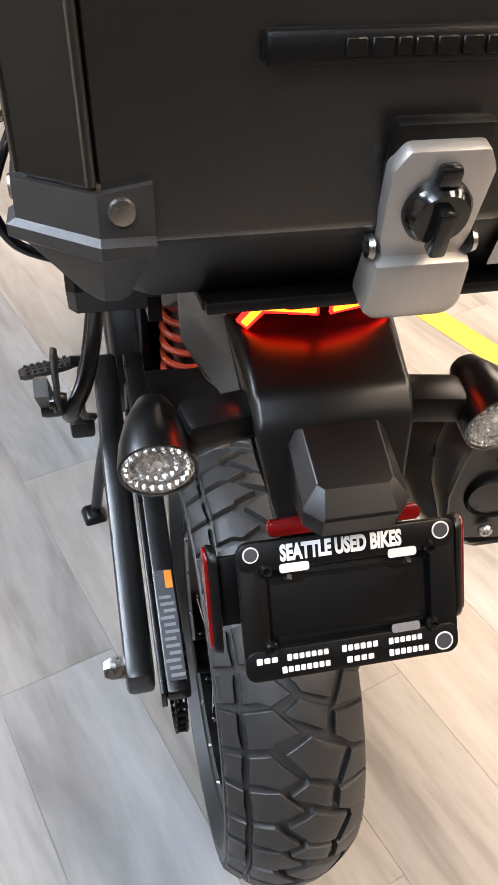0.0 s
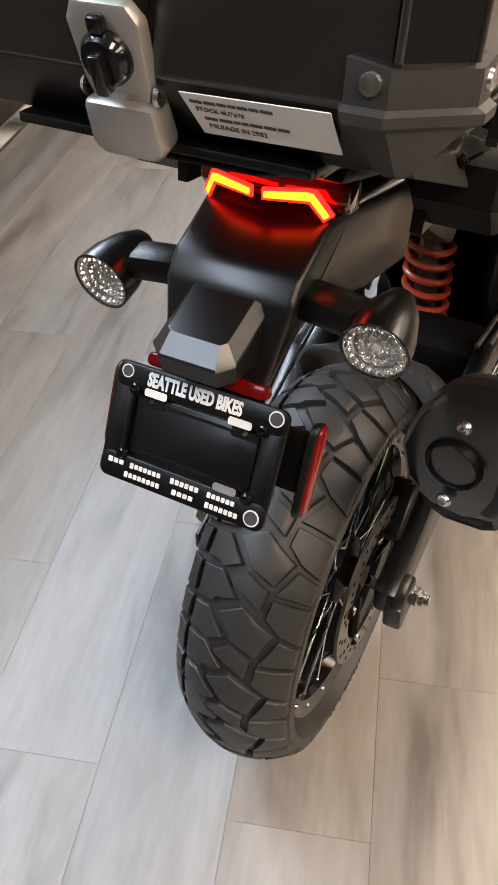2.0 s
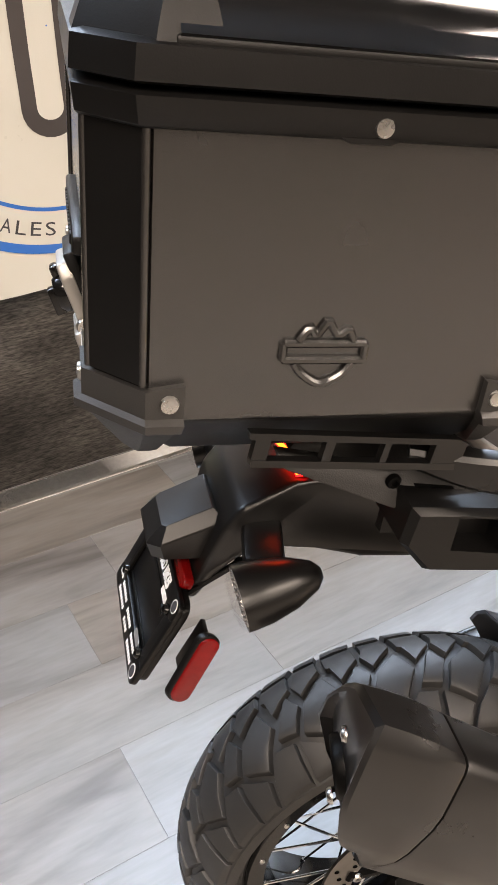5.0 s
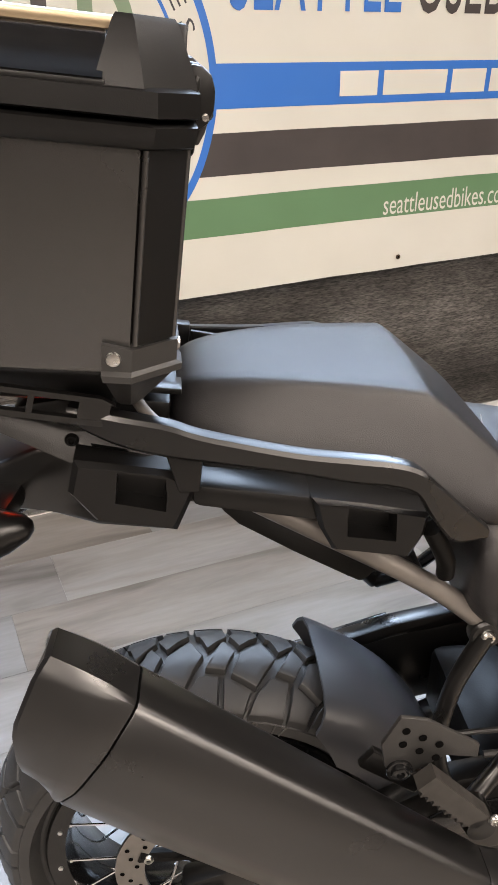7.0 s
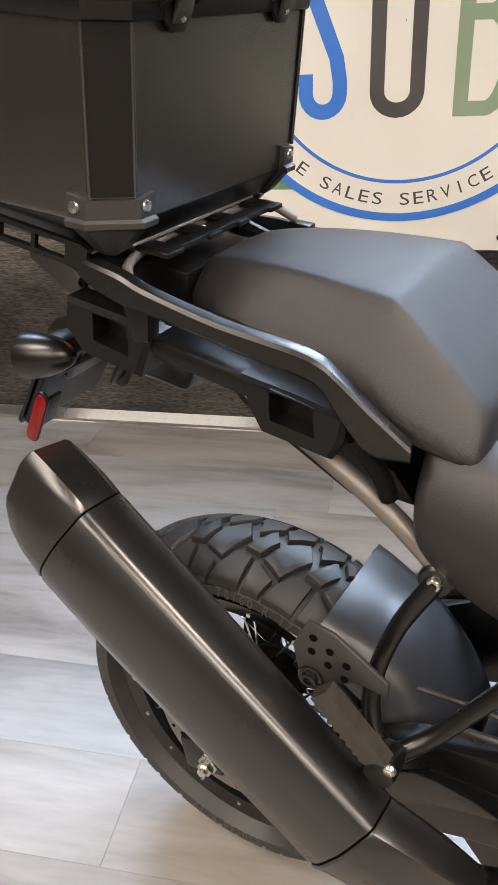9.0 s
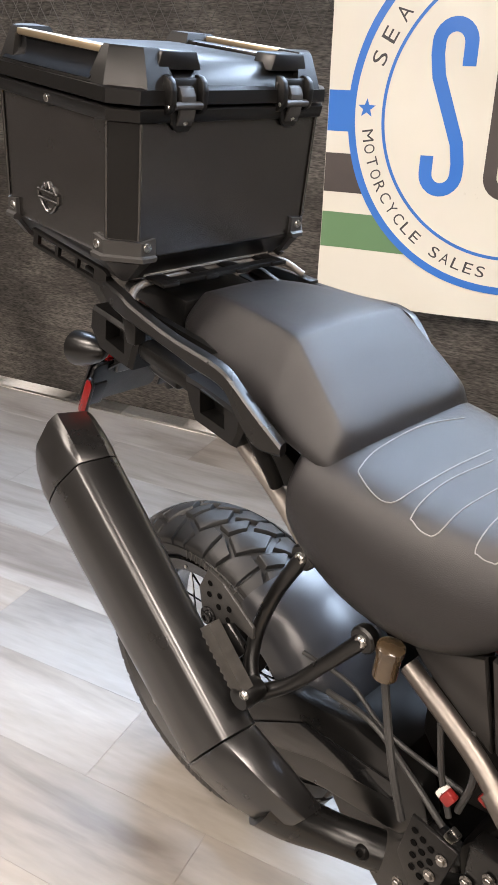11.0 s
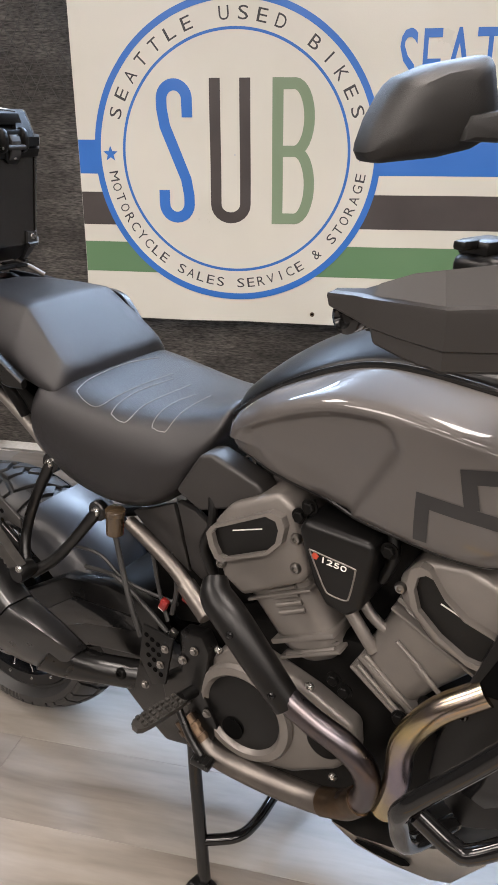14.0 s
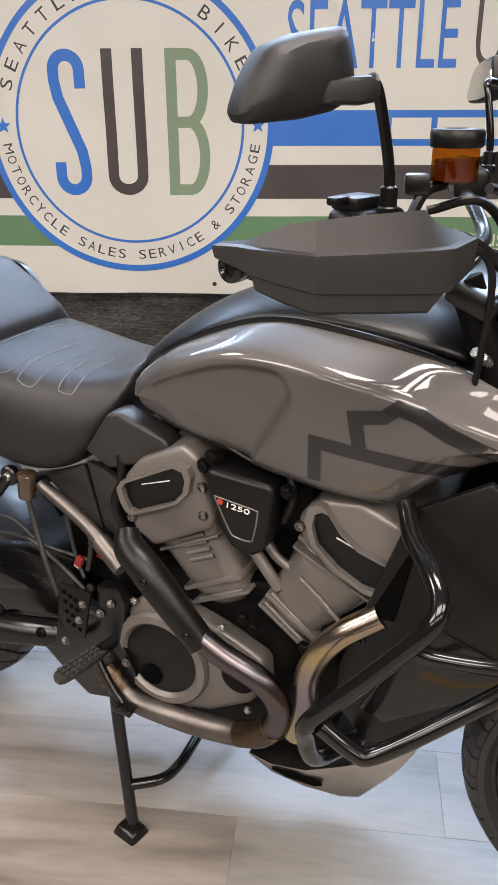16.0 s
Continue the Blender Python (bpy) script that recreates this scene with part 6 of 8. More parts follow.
# rear brake reservoir and hose
bm = bmesh.new()
lathe(bm, [(0, 0), (0.017, 0), (0.017, 0.038), (0.019, 0.040), (0.019, 0.050), (0.015, 0.053), (0, 0.053)], (0.472, -0.168, 0.722), (0.1, 0, 1), 20)
res = part("rear_reservoir", bm, material("smoked_amber_plastic", (0.035, 0.024, 0.014), 0.2, coat=0.5, second=(0.06, 0.04, 0.022), scale=40), bike, "smoky amber rear brake fluid reservoir")
bm = bmesh.new()
tube(bm, [V(0.472, -0.168, 0.722), V(0.492, -0.175, 0.650), V(0.515, -0.185, 0.590), V(0.540, -0.19, 0.530)], 0.006, 8)
part("reservoir_hose", bm, M_RUBBER, res)
for pts, r, mt in (([(0.36, -0.14, 0.60), (0.45, -0.15, 0.61), (0.53, -0.16, 0.575), (0.59, -0.17, 0.545)], 0.005, M_RUBBER), ([(0.30, -0.13, 0.63), (0.40, -0.14, 0.64), (0.47, -0.14, 0.60), (0.60, -0.15, 0.60)], 0.004, M_RUBBER), ([(0.56, -0.165, 0.70), (0.575, -0.17, 0.63), (0.60, -0.18, 0.58)], 0.0045, M_RUBBER), ([(0.605, -0.17, 0.72), (0.62, -0.175, 0.66), (0.61, -0.18, 0.60)], 0.005, M_RUBBER)):
    bm = bmesh.new()
    tube(bm, [V(*p) for p in pts], r, 8)
    part("cable", bm, mt, bike, "black cable")
for p, mt in (((0.585, -0.172, 0.605), M_PAPER), ((0.600, -0.189, 0.622), M_DARKRED), ((0.640, -0.17, 0.640), M_DARKRED), ((0.61, -0.18, 0.555), M_ZINC)):
    bm = bmesh.new()
    box(bm, p, (0.016, 0.012, 0.022), (0, 25, 0), 0.003)
    part("connector", bm, mt, bike, "small cable connector")

# shock absorber
bm = bmesh.new()
p0, p1 = V(0.500, 0.02, 0.70), V(0.537, 0.02, 0.43)
N = 130
pts = []
for k in range(N):
    a = 2 * math.pi * 8.5 * k / (N - 1)
    pts.append(p0 + (p1 - p0) * k / (N - 1) + V(math.cos(a), math.sin(a), 0) * 0.041)
tube(bm, pts, 0.0065, 8, n=N)
sh = part("shock_spring", bm, M_SPRING, bike, "orange coil spring of the rear shock")
bm = bmesh.new()
tube(bm, [p0 + V(0, 0, 0.03), p1 - V(0, 0, 0.03)], 0.022, 14)
part("damper", bm, M_STEEL, sh)

# centre stand
for s in (-1, 1):
    bm = bmesh.new()
    tube(bm, [V(0.636, s * 0.165, 0.345), V(0.655, s * 0.186, 0.250), V(0.674, s * 0.203, 0.155), V(0.698, s * 0.224, 0.018)], 0.0130, 12)
    st = part("stand_leg", bm, M_GLOSS, bike, "gloss black centre stand leg")
    bm = bmesh.new()
    box(bm, (0.696, s * 0.230, 0.0125), (0.066, 0.056, 0.025), (0, 0, 12 * s), 0.007, taper=0.7)
    part("stand_foot", bm, M_SATIN, st)
bm = bmesh.new()
tube(bm, [V(0.684, -0.208, 0.110), V(0.738, -0.165, 0.112), V(0.745, -0.10, 0.10), V(0.740, 0.0, 0.10), V(0.745, 0.10, 0.10), V(0.738, 0.165, 0.112), V(0.684, 0.208, 0.110)], 0.0115, 12)
part("stand_crossbar", bm, M_GLOSS, bike, "gloss black crossbar of the centre stand")

# radiator shroud, radiator, crash bars, skid plate
for s in (-1, 1):
    bm = bmesh.new()
    prism(bm, [(1.225, 0.885), (1.165, 0.700), (1.125, 0.575), (1.118, 0.498), (1.180, 0.432), (1.260, 0.47), (1.385, 0.640), (1.43, 0.78), (1.40, 0.90), (1.33, 0.95)], s * 0.205, s * 0.190, "v", 0.005)
    sh2 = part("radiator_shroud", bm, M_PLASTIC, bike, "black plastic radiator shroud")
    bm = bmesh.new()
    prism(bm, [(1.240, 0.845), (1.212, 0.690), (1.172, 0.690)], s * 0.208, s * 0.2045, "v")
    part("shroud_opening", bm, M_HOLE, sh2)
    bm = bmesh.new()
    prism(bm, [(1.262, 0.700), (1.400, 0.660), (1.36, 0.60), (1.21, 0.49), (1.165, 0.505)], s * 0.209, s * 0.204, "v", 0.003)
    part("shroud_panel", bm, M_GLOSS, sh2)
    bm = bmesh.new()
    button(bm, (1.162, s * 0.205, 0.640), (0, s, 0), 0.008, 0.006)
    part("shroud_bolt", bm, M_GLOSS, sh2)
bm = bmesh.new()
box(bm, (1.31, 0, 0.66), (0.05, 0.37, 0.34), (0, 12, 0), 0.006)
part("radiator", bm, M_DARKMETAL, bike, "black radiator core")
for s in (-1, 1):
    def q(u, v, w):
        return V(u, s * v, w)
    bm = bmesh.new()
    tube(bm, [q(1.215, 0.205, 0.892), q(1.240, 0.255, 0.872), q(1.280, 0.310, 0.860), q(1.303, 0.345, 0.838), q(1.295, 0.366, 0.806), q(1.239, 0.380, 0.734), q(1.177, 0.395, 0.662), q(1.150, 0.399, 0.626), q(1.141, 0.385, 0.590), q(1.141, 0.335, 0.500), q(1.165, 0.20, 0.43)], 0.0138, 14)
    cb = part("crash_bar", bm, M_GLOSS, bike, "gloss black tubular crash bar")
    bm = bmesh.new()
    tube(bm, [q(1.168, 0.394, 0.624), q(1.215, 0.392, 0.596), q(1.245, 0.386, 0.596), q(1.33, 0.352, 0.660), q(1.44, 0.290, 0.748), q(1.47, 0.22, 0.80)], 0.0135, 12)
    part("lower_bar", bm, M_GLOSS, cb)
    bm = bmesh.new()
    tube(bm, [q(1.272, 0.350, 0.762), q(1.30, 0.345, 0.752), q(1.38, 0.32, 0.745), q(1.44, 0.288, 0.742)], 0.0115, 12)
    part("upper_bar", bm, M_GLOSS, cb)
bm = bmesh.new()
SK = [
    (0.935, [(0, 0.235), (0.08, 0.238), (0.146, 0.248), (0.150, 0.256), (0, 0.255)]),
    (0.985, [(0, 0.180), (0.09, 0.190), (0.150, 0.228), (0.154, 0.252), (0, 0.25)]),
    (1.055, [(0, 0.160), (0.09, 0.172), (0.152, 0.224), (0.156, 0.268), (0, 0.26)]),
    (1.125, [(0, 0.165), (0.09, 0.180), (0.152, 0.232), (0.158, 0.310), (0, 0.28)]),
    (1.160, [(0, 0.185), (0.09, 0.200), (0.150, 0.245), (0.155, 0.330), (0, 0.30)]),
    (1.210, [(0, 0.250), (0.085, 0.265), (0.142, 0.308), (0.145, 0.360), (0, 0.34)]),
    (1.250, [(0, 0.330), (0.08, 0.340), (0.130, 0.372), (0.130, 0.395), (0, 0.39)]),
]
loft(bm, halves(SK))
skid = part("skid_plate", bm, M_SKID, bike, "bare aluminium skid plate", sharp=50)
bm = bmesh.new()
prism(bm, [(0.985, 0.243), (1.02, 0.236), (1.075, 0.238), (1.090, 0.246), (1.08, 0.254), (1.03, 0.252)], -0.1585, -0.148, "v", 0.002)
part("skid_slot", bm, M_HOLE, skid)

# front end
for s in (-1, 1):
    bm = bmesh.new()
    tube(bm, [V(1.600, s * 0.10, 0.33), V(1.44, s * 0.10, 0.72), V(1.345, s * 0.10, 0.955)], 0.030, 16)
    tube(bm, [V(1.36, s * 0.10, 0.92), V(1.245, s * 0.10, 1.20)], 0.024, 16)
    fk = part("fork_leg", bm, M_DARKMETAL, bike, "dark fork leg")
    bm = bmesh.new()
    lathe(bm, [(0, -0.02), (0.008, -0.02), (0.008, 0.0), (0.005, 0.002), (0.005, 0.012), (0.007, 0.012), (0.007, 0.019), (0, 0.019)], (1.285, s * 0.130, 1.100), (-0.4, s * 0.6, 0.5), 14)
    part("fork_adjuster", bm, M_ZINC, fk)
bm = bmesh.new()
box(bm, (1.262, 0, 1.175), (0.075, 0.27, 0.035), (0, 24, 0), 0.010)
box(bm, (1.33, 0, 1.01), (0.08, 0.28, 0.045), (0, 24, 0), 0.010)
part("fork_yoke", bm, M_SATIN, bike, "black fork yoke")
bm = bmesh.new()
rings = []
for k in range(17):
    a = radians(150 - 105 * k / 16)
    r = 0.350
    rings.append([V(1.635 + math.cos(a) * (r + dr), v, 0.325 + math.sin(a) * (r + dr)) for v, dr in ((-0.078, -0.05), (-0.07, -0.012), (0, 0.006), (0.07, -0.012), (0.078, -0.05), (0.073, -0.05), (0.066, -0.016), (0, 0.0), (-0.066, -0.016), (-0.073, -0.05))])
loft(bm, rings)
part("front_mudguard", bm, M_PLASTIC, bike, "black front mudguard")
FAIR = [(1.30, [(0, 1.09), (0.10, 1.07), (0.17, 1.0), (0.175, 0.92), (0.0, 0.90)]), (1.40, [(0, 1.14), (0.12, 1.11), (0.20, 1.0), (0.20, 0.90), (0.0, 0.86)]), (1.50, [(0, 1.15), (0.13, 1.12), (0.20, 1.0), (0.19, 0.88), (0.0, 0.84)]), (1.60, [(0, 1.10), (0.12, 1.07), (0.17, 0.98), (0.15, 0.89), (0.0, 0.86)])]
bm = bmesh.new()
loft(bm, halves(FAIR))
part("front_fairing", bm, M_PLASTIC, bike, "black and grey front fairing", subsurf=1)

# handlebar, grips, hand guards, mirrors
bm = bmesh.new()
tube(bm, [V(1.085, -0.475, 1.268), V(1.130, -0.33, 1.272), V(1.185, -0.20, 1.262), V(1.225, -0.12, 1.225), V(1.235, 0, 1.222), V(1.225, 0.12, 1.225), V(1.185, 0.20, 1.262), V(1.130, 0.33, 1.272), V(1.085, 0.475, 1.268)], 0.012, 12)
bar = part("handlebar", bm, M_SATIN, bike, "satin black handlebar")
for s in (-1, 1):
    def q(u, v, w):
        return V(u, s * v, w)
    bm = bmesh.new()
    tube(bm, [q(1.092, 0.455, 1.270), q(1.128, 0.335, 1.273)], 0.017, 14)
    part("grip", bm, M_RUBBER, bar, "black rubber grip")
    bm = bmesh.new()
    lathe(bm, [(0, 0), (0.013, 0), (0.016, 0.006), (0.016, 0.018), (0.010, 0.022), (0.006, 0.016), (0, 0.016)], q(1.087, 0.470, 1.272), (-0.25, s, 0), 18)
    part("bar_end", bm, M_GLOSS, bar, "black bar-end weight")
    bm = bmesh.new()
    box(bm, q(1.160, 0.285, 1.286), (0.060, 0.085, 0.052), (0, 0, s * 20), 0.012, 3)
    box(bm, q(1.150, 0.292, 1.318), (0.040, 0.050, 0.016), (0, 0, s * 20), 0.004)
    box(bm, q(1.138, 0.32, 1.322), (0.016, 0.030, 0.010), (0, 0, s * 20), 0.003)
    sw = part("switch_pod", bm, M_PLASTIC, bar, "black switch housing")
    bm = bmesh.new()
    tube(bm, [q(1.205, 0.235, 1.282), q(1.222, 0.30, 1.270), q(1.198, 0.40, 1.262), q(1.180, 0.455, 1.258)], [0.009, 0.007, 0.006, 0.007], 8)
    part("lever", bm, M_SATIN, bar, "black brake or clutch lever")
    # hand guard: an upright lower band with a lip, and an upper panel that leans back
    bm = bmesh.new()
    line = [(1.066, 0.486, 1.279, 1.281, 1.2940, 1.2965, 0.003), (1.098, 0.4965, 1.270, 1.274, 1.2965, 1.301, 0.006), (1.111, 0.5010, 1.2665, 1.2705, 1.2965, 1.306, 0.008), (1.116, 0.502, 1.2535, 1.2695, 1.2965, 1.308, 0.008), (1.146, 0.507, 1.2455, 1.265, 1.297, 1.3195, 0.012), (1.187, 0.5130, 1.2395, 1.2608, 1.297, 1.3258, 0.016), (1.235, 0.462, 1.2335, 1.254, 1.2945, 1.3275, 0.018), (1.275, 0.414, 1.2272, 1.2482, 1.2926, 1.3280, 0.018), (1.287, 0.395, 1.246, 1.2480, 1.2922, 1.314, 0.016), (1.299, 0.350, 1.262, 1.264, 1.2965, 1.300, 0.008)]
    rings = []
    for i, (u, v, lo, lip, mid, hi, lean) in enumerate(line):
        a, b = line[min(i + 1, len(line) - 1)], line[max(i - 1, 0)]
        d = V(a[0] - b[0], s * (a[1] - b[1]), 0).normalized()
        out = d.cross(V(0, 0, 1)) * (1 if s < 0 else -1)
        p = q(u, v, 0)
        prof = [(-0.030, lo + 0.003), (-0.006, lo), (-0.003, lo + 0.003), (-0.001, lip - 0.0012), (0.0018, lip + 0.0008), (0.0045, mid - 0.003), (0.0040, mid), (-0.005, mid + 0.0012), (-0.005 - lean, hi), (-0.010 - lean, hi - 0.001), (-0.013, mid), (-0.004, lip), (-0.008, lo + 0.006), (-0.030, lo + 0.007)]
        rings.append([p + out * o + V(0, 0, w) for o, w in prof])
    loft(bm, rings)
    bmesh.ops.recalc_face_normals(bm, faces=bm.faces[:])
    part("hand_guard", bm, M_PANEL, bar, "black plastic hand guard", sharp=17)
    bm = bmesh.new()
    tube(bm, [q(1.188, 0.296, 1.305), q(1.187, 0.297, 1.356), q(1.174, 0.304, 1.428), q(1.169, 0.314, 1.446), q(1.178, 0.345, 1.447), q(1.190, 0.395, 1.438)], 0.0066, 10)
    mir = part("mirror", bm, M_GLOSS, bar, "black rear-view mirror on a bent stem")
    bm = bmesh.new()
    lathe(bm, [(0, 0), (0.013, 0), (0.013, 0.012), (0.0105, 0.014), (0.0105, 0.034), (0.008, 0.036), (0, 0.036)], q(1.188, 0.296, 1.302), (0, 0, 1), 8)
    part("stem_nut", bm, M_SATIN, mir)

    def on_shell(a, w, d):
        """A point of the shell: a along it from its outer edge, d in front of its rim."""
        return q(1.112 + 0.53 * a + 0.85 * d, 0.526 - 0.85 * a + 0.53 * d, w)

    out = [(0.0, 1.418), (0.001, 1.424), (0.0085, 1.443), (0.0200, 1.461), (0.0265, 1.469), (0.0340, 1.4745), (0.0608, 1.4840), (0.1080, 1.4915), (0.1150, 1.4905), (0.1185, 1.486), (0.1250, 1.461), (0.1270, 1.446), (0.1240, 1.434), (0.1130, 1.4235), (0.1016, 1.4185), (0.0655, 1.4125), (0.0140, 1.4095), (0.0040, 1.411)]
    cen = (0.066, 1.450)
    rings = []
    for d, k in ((-0.022, 0.90), (-0.020, 0.97), (-0.012, 1.0), (0.0, 1.0), (0.006, 0.985), (0.014, 0.90), (0.021, 0.72), (0.024, 0.45)):
        rings.append([on_shell(cen[0] + (a - cen[0]) * k, cen[1] + (b - cen[1]) * k + (0.006 * (1 - k)), d) for a, b in out])
    loft(bm := bmesh.new(), rings)
    part("mirror_shell", bm, M_SHELL, mir, "matt black mirror shell", sharp=30)
    bm = bmesh.new()
    loft(bm, [[on_shell(cen[0] + (a - cen[0]) * 0.88, cen[1] + (b - cen[1]) * 0.88, d) for a, b in out] for d in (-0.0245, -0.0225)])
    part("mirror_glass", bm, M_CHROME, mir, "silvered mirror glass")
    bm = bmesh.new()
    boss = [(0.0775, 1.426), (0.079, 1.437), (0.0835, 1.4455), (0.110, 1.449), (0.134, 1.450), (0.145, 1.444), (0.147, 1.434), (0.142, 1.427), (0.120, 1.424)]
    loft(bm, [[on_shell(0.112 + (a - 0.112) * k, 1.437 + (b - 1.437) * k, d) for a, b in boss] for d, k in ((0.0, 1.0), (0.022, 1.0), (0.026, 0.93), (0.028, 0.7))])
    part("shell_boss", bm, M_SHELL, mir, sharp=30)

# front brake reservoir
rc = V(1.242, -0.215, 1.336)
bm = bmesh.new()
lathe(bm, [(0, 0), (0.0255, 0), (0.0275, 0.003), (0.0275, 0.040), (0, 0.040)], rc, (0, 0, 1), 28)
fres = part("brake_reservoir", bm, M_AMBER, bar, "amber brake fluid reservoir with a black cap")
bm = bmesh.new()
lathe(bm, [(0, 0.003), (0.024, 0.003), (0.024, 0.026), (0, 0.026)], rc, (0, 0, 1), 28)
part("brake_fluid", bm, material("brake_fluid", (0.16, 0.075, 0.010), 0.25, second=(0.13, 0.06, 0.008), scale=30), fres, "amber brake fluid")
bm = bmesh.new()
lathe(bm, [(0, 0.0395), (0.0300, 0.0395), (0.0315, 0.042), (0.0315, 0.056), (0.029, 0.0595), (0.020, 0.0600), (0.018, 0.0585), (0, 0.0585)], rc, (0, 0, 1), 32)
part("reservoir_cap", bm, M_PLASTIC, fres, "black ribbed reservoir cap")
bm = bmesh.new()
tube(bm, [V(1.20, -0.25, 1.29), V(1.213, -0.235, 1.325), V(1.232, -0.215, 1.335)], 0.007, 8)
box(bm, (1.205, -0.24, 1.335), (0.03, 0.02, 0.025), (0, 0, 20), 0.005)
part("reservoir_bracket", bm, M_SATIN, fres)
for pts, r in (([(1.21, -0.2, 1.30), (1.27, -0.17, 1.31), (1.30, -0.10, 1.24), (1.30, -0.08, 1.12)], 0.006), ([(1.20, -0.18, 1.27), (1.26, -0.16, 1.26), (1.31, -0.12, 1.20), (1.31, -0.05, 1.10)], 0.008), ([(1.19, -0.22, 1.285), (1.25, -0.20, 1.265), (1.29, -0.16, 1.22), (1.28, -0.14, 1.05)], 0.005)):
    bm = bmesh.new()
    tube(bm, [V(*p) for p in pts], r, 8)
    part("brake_hose", bm, M_PLASTIC, bar, "black control cable")

# chain side
bm = bmesh.new()
prism(bm, [(-0.128, 0.452), (-0.127, 0.469), (0.040, 0.527), (0.150, 0.566), (0.300, 0.615), (0.420, 0.640), (0.430, 0.615), (0.300, 0.590), (0.150, 0.540), (0.040, 0.500)], 0.106, 0.138, "v", 0.004)
guard = part("chain_guard", bm, M_SATIN, swingarm, "satin black chain guard with a warning label")
bm = bmesh.new()
prism(bm, [(-0.128, 0.440), (-0.126, 0.468), (0.150, 0.563), (0.300, 0.612), (0.300, 0.590), (0.150, 0.530)], 0.138, 0.146, "v", 0.002)
part("guard_wall", bm, M_SATIN, guard)
LABEL = Matrix.Translation((-0.040, 0.1225, 0.5005)) @ Matrix.Rotation(radians(-19.2), 4, "Y")
bm = bmesh.new()
box(bm, (0, 0, 0.0005), (0.155, 0.024, 0.0012))
bmesh.ops.transform(bm, matrix=LABEL, verts=bm.verts[:])
lb = part("warning_label", bm, M_INK, guard, "black warning label with grey print and an orange mark")
for k in range(13):
    bm = bmesh.new()
    if k == 12:
        box(bm, (0.063, -0.006, 0.0012), (0.026, 0.010, 0.0006))
    else:
        box(bm, (-0.0705 + 0.0098 * k, 0.002 * (k % 3 - 1), 0.0012), (0.0045, 0.019 - 0.003 * (k % 2), 0.0006))
    bmesh.ops.transform(bm, matrix=LABEL, verts=bm.verts[:])
    part("label_bar", bm, M_ORANGE if k == 12 else M_GREYINK, lb)
bm = bmesh.new()
lathe(bm, [(0.03, -0.003), (0.095, -0.003), (0.095, 0.003), (0.03, 0.003)], (0, 0.118, 0.360), (0, 1, 0), 42, closed=True)
part("sprocket", bm, M_DARKMETAL, rear_wheel, "dark rear sprocket")
chain = None
for k in range(60):
    f = k * 0.0159
    a = radians(90 + f / 0.098 * 57.3)
    if f < math.pi * 0.098:
        p, ang = V(math.cos(a) * 0.098, 0.118, 0.360 + math.sin(a) * 0.098), math.degrees(a) + 90
    else:
        g = f - math.pi * 0.098
        p, ang = V(g, 0.118, 0.264 + g * 0.14), 8
    lb_ = bmesh.new()
    for dv in (-0.007, 0.007):
        box(lb_, p + V(0, dv, 0), (0.0175, 0.003, 0.012), (0, -ang, 0), 0.001, 1)
    tube(lb_, [p + V(0, -0.009, 0), p + V(0, 0.009, 0)], 0.0045, 8)
    part("chain_link", lb_, M_DARKMETAL, rear_wheel)
bm = bmesh.new()
box(bm, (0.62, 0.225, 0.34), (0.04, 0.05, 0.04), (0, 0, 0), 0.008)
tube(bm, [V(0.62, 0.20, 0.36), V(0.56, 0.22, 0.42), V(0.50, 0.21, 0.56)], 0.008, 8)
part("gear_lever", bm, M_SATIN, bike, "black gear lever")
# linkage casting under the swingarm pivot
for s in (-1, 1):
    bm = bmesh.new()
    prism(bm, [(0.355, 0.420), (0.43, 0.465), (0.520, 0.480), (0.610, 0.450), (0.640, 0.330), (0.600, 0.245), (0.540, 0.232), (0.500, 0.262), (0.420, 0.335)], s * 0.135, s * 0.095, "v", 0.012, 3)
    part("linkage_casting", bm, M_BRACKET, bike, "dark grey cast linkage plate")
bm = bmesh.new()
box(bm, (0.53, 0, 0.36), (0.16, 0.18, 0.20), (0, 20, 0), 0.02)
part("linkage_block", bm, M_DARKMETAL, bike, "dark suspension linkage block")
# rear caliper
bm = bmesh.new()
box(bm, (0.088, -0.100, 0.44), (0.10, 0.045, 0.05), (0, -40, 0), 0.010, 3)
part("rear_caliper", bm, M_SATIN, bike, "black rear brake caliper")
bm = bmesh.new()
box(bm, (-0.018, -0.150, 0.360), (0.070, 0.030, 0.062), (0, -10, 0), 0.006)
part("axle_block", bm, M_SATIN, bike, "black axle adjuster block")

# ---- top case ----
case = empty("top_case", MOTO, "black aluminium motorcycle top case with aluminium latch, on the luggage carrier", "top case")
CT = Matrix.Translation((-0.196, 0, 1.30)) @ Matrix.Rotation(radians(5.8), 4, "Y") @ Matrix.Translation((0.196, 0, -1.30))


def case_part(name, bm, mat, parent=None, label="", sharp=38):
    bmesh.ops.transform(bm, matrix=CT, verts=bm.verts[:])
    return part(name, bm, mat, parent or case, label, sharp)


U0, U1, HV, CH = -0.358, -0.016, 0.207, 0.033


def case_ring(w, k=1.0, grow=0.0, ch=CH):
    uc = (U0 + U1) / 2
    a, b = ((U1 - U0) / 2) * k + grow, HV * k + grow
    return [V(uc + x, y, w) for x, y in ((-a + ch, -b), (a - ch, -b), (a, -b + ch), (a, b - ch), (a - ch, b), (-a + ch, b), (-a, b - ch), (-a, -b + ch))]


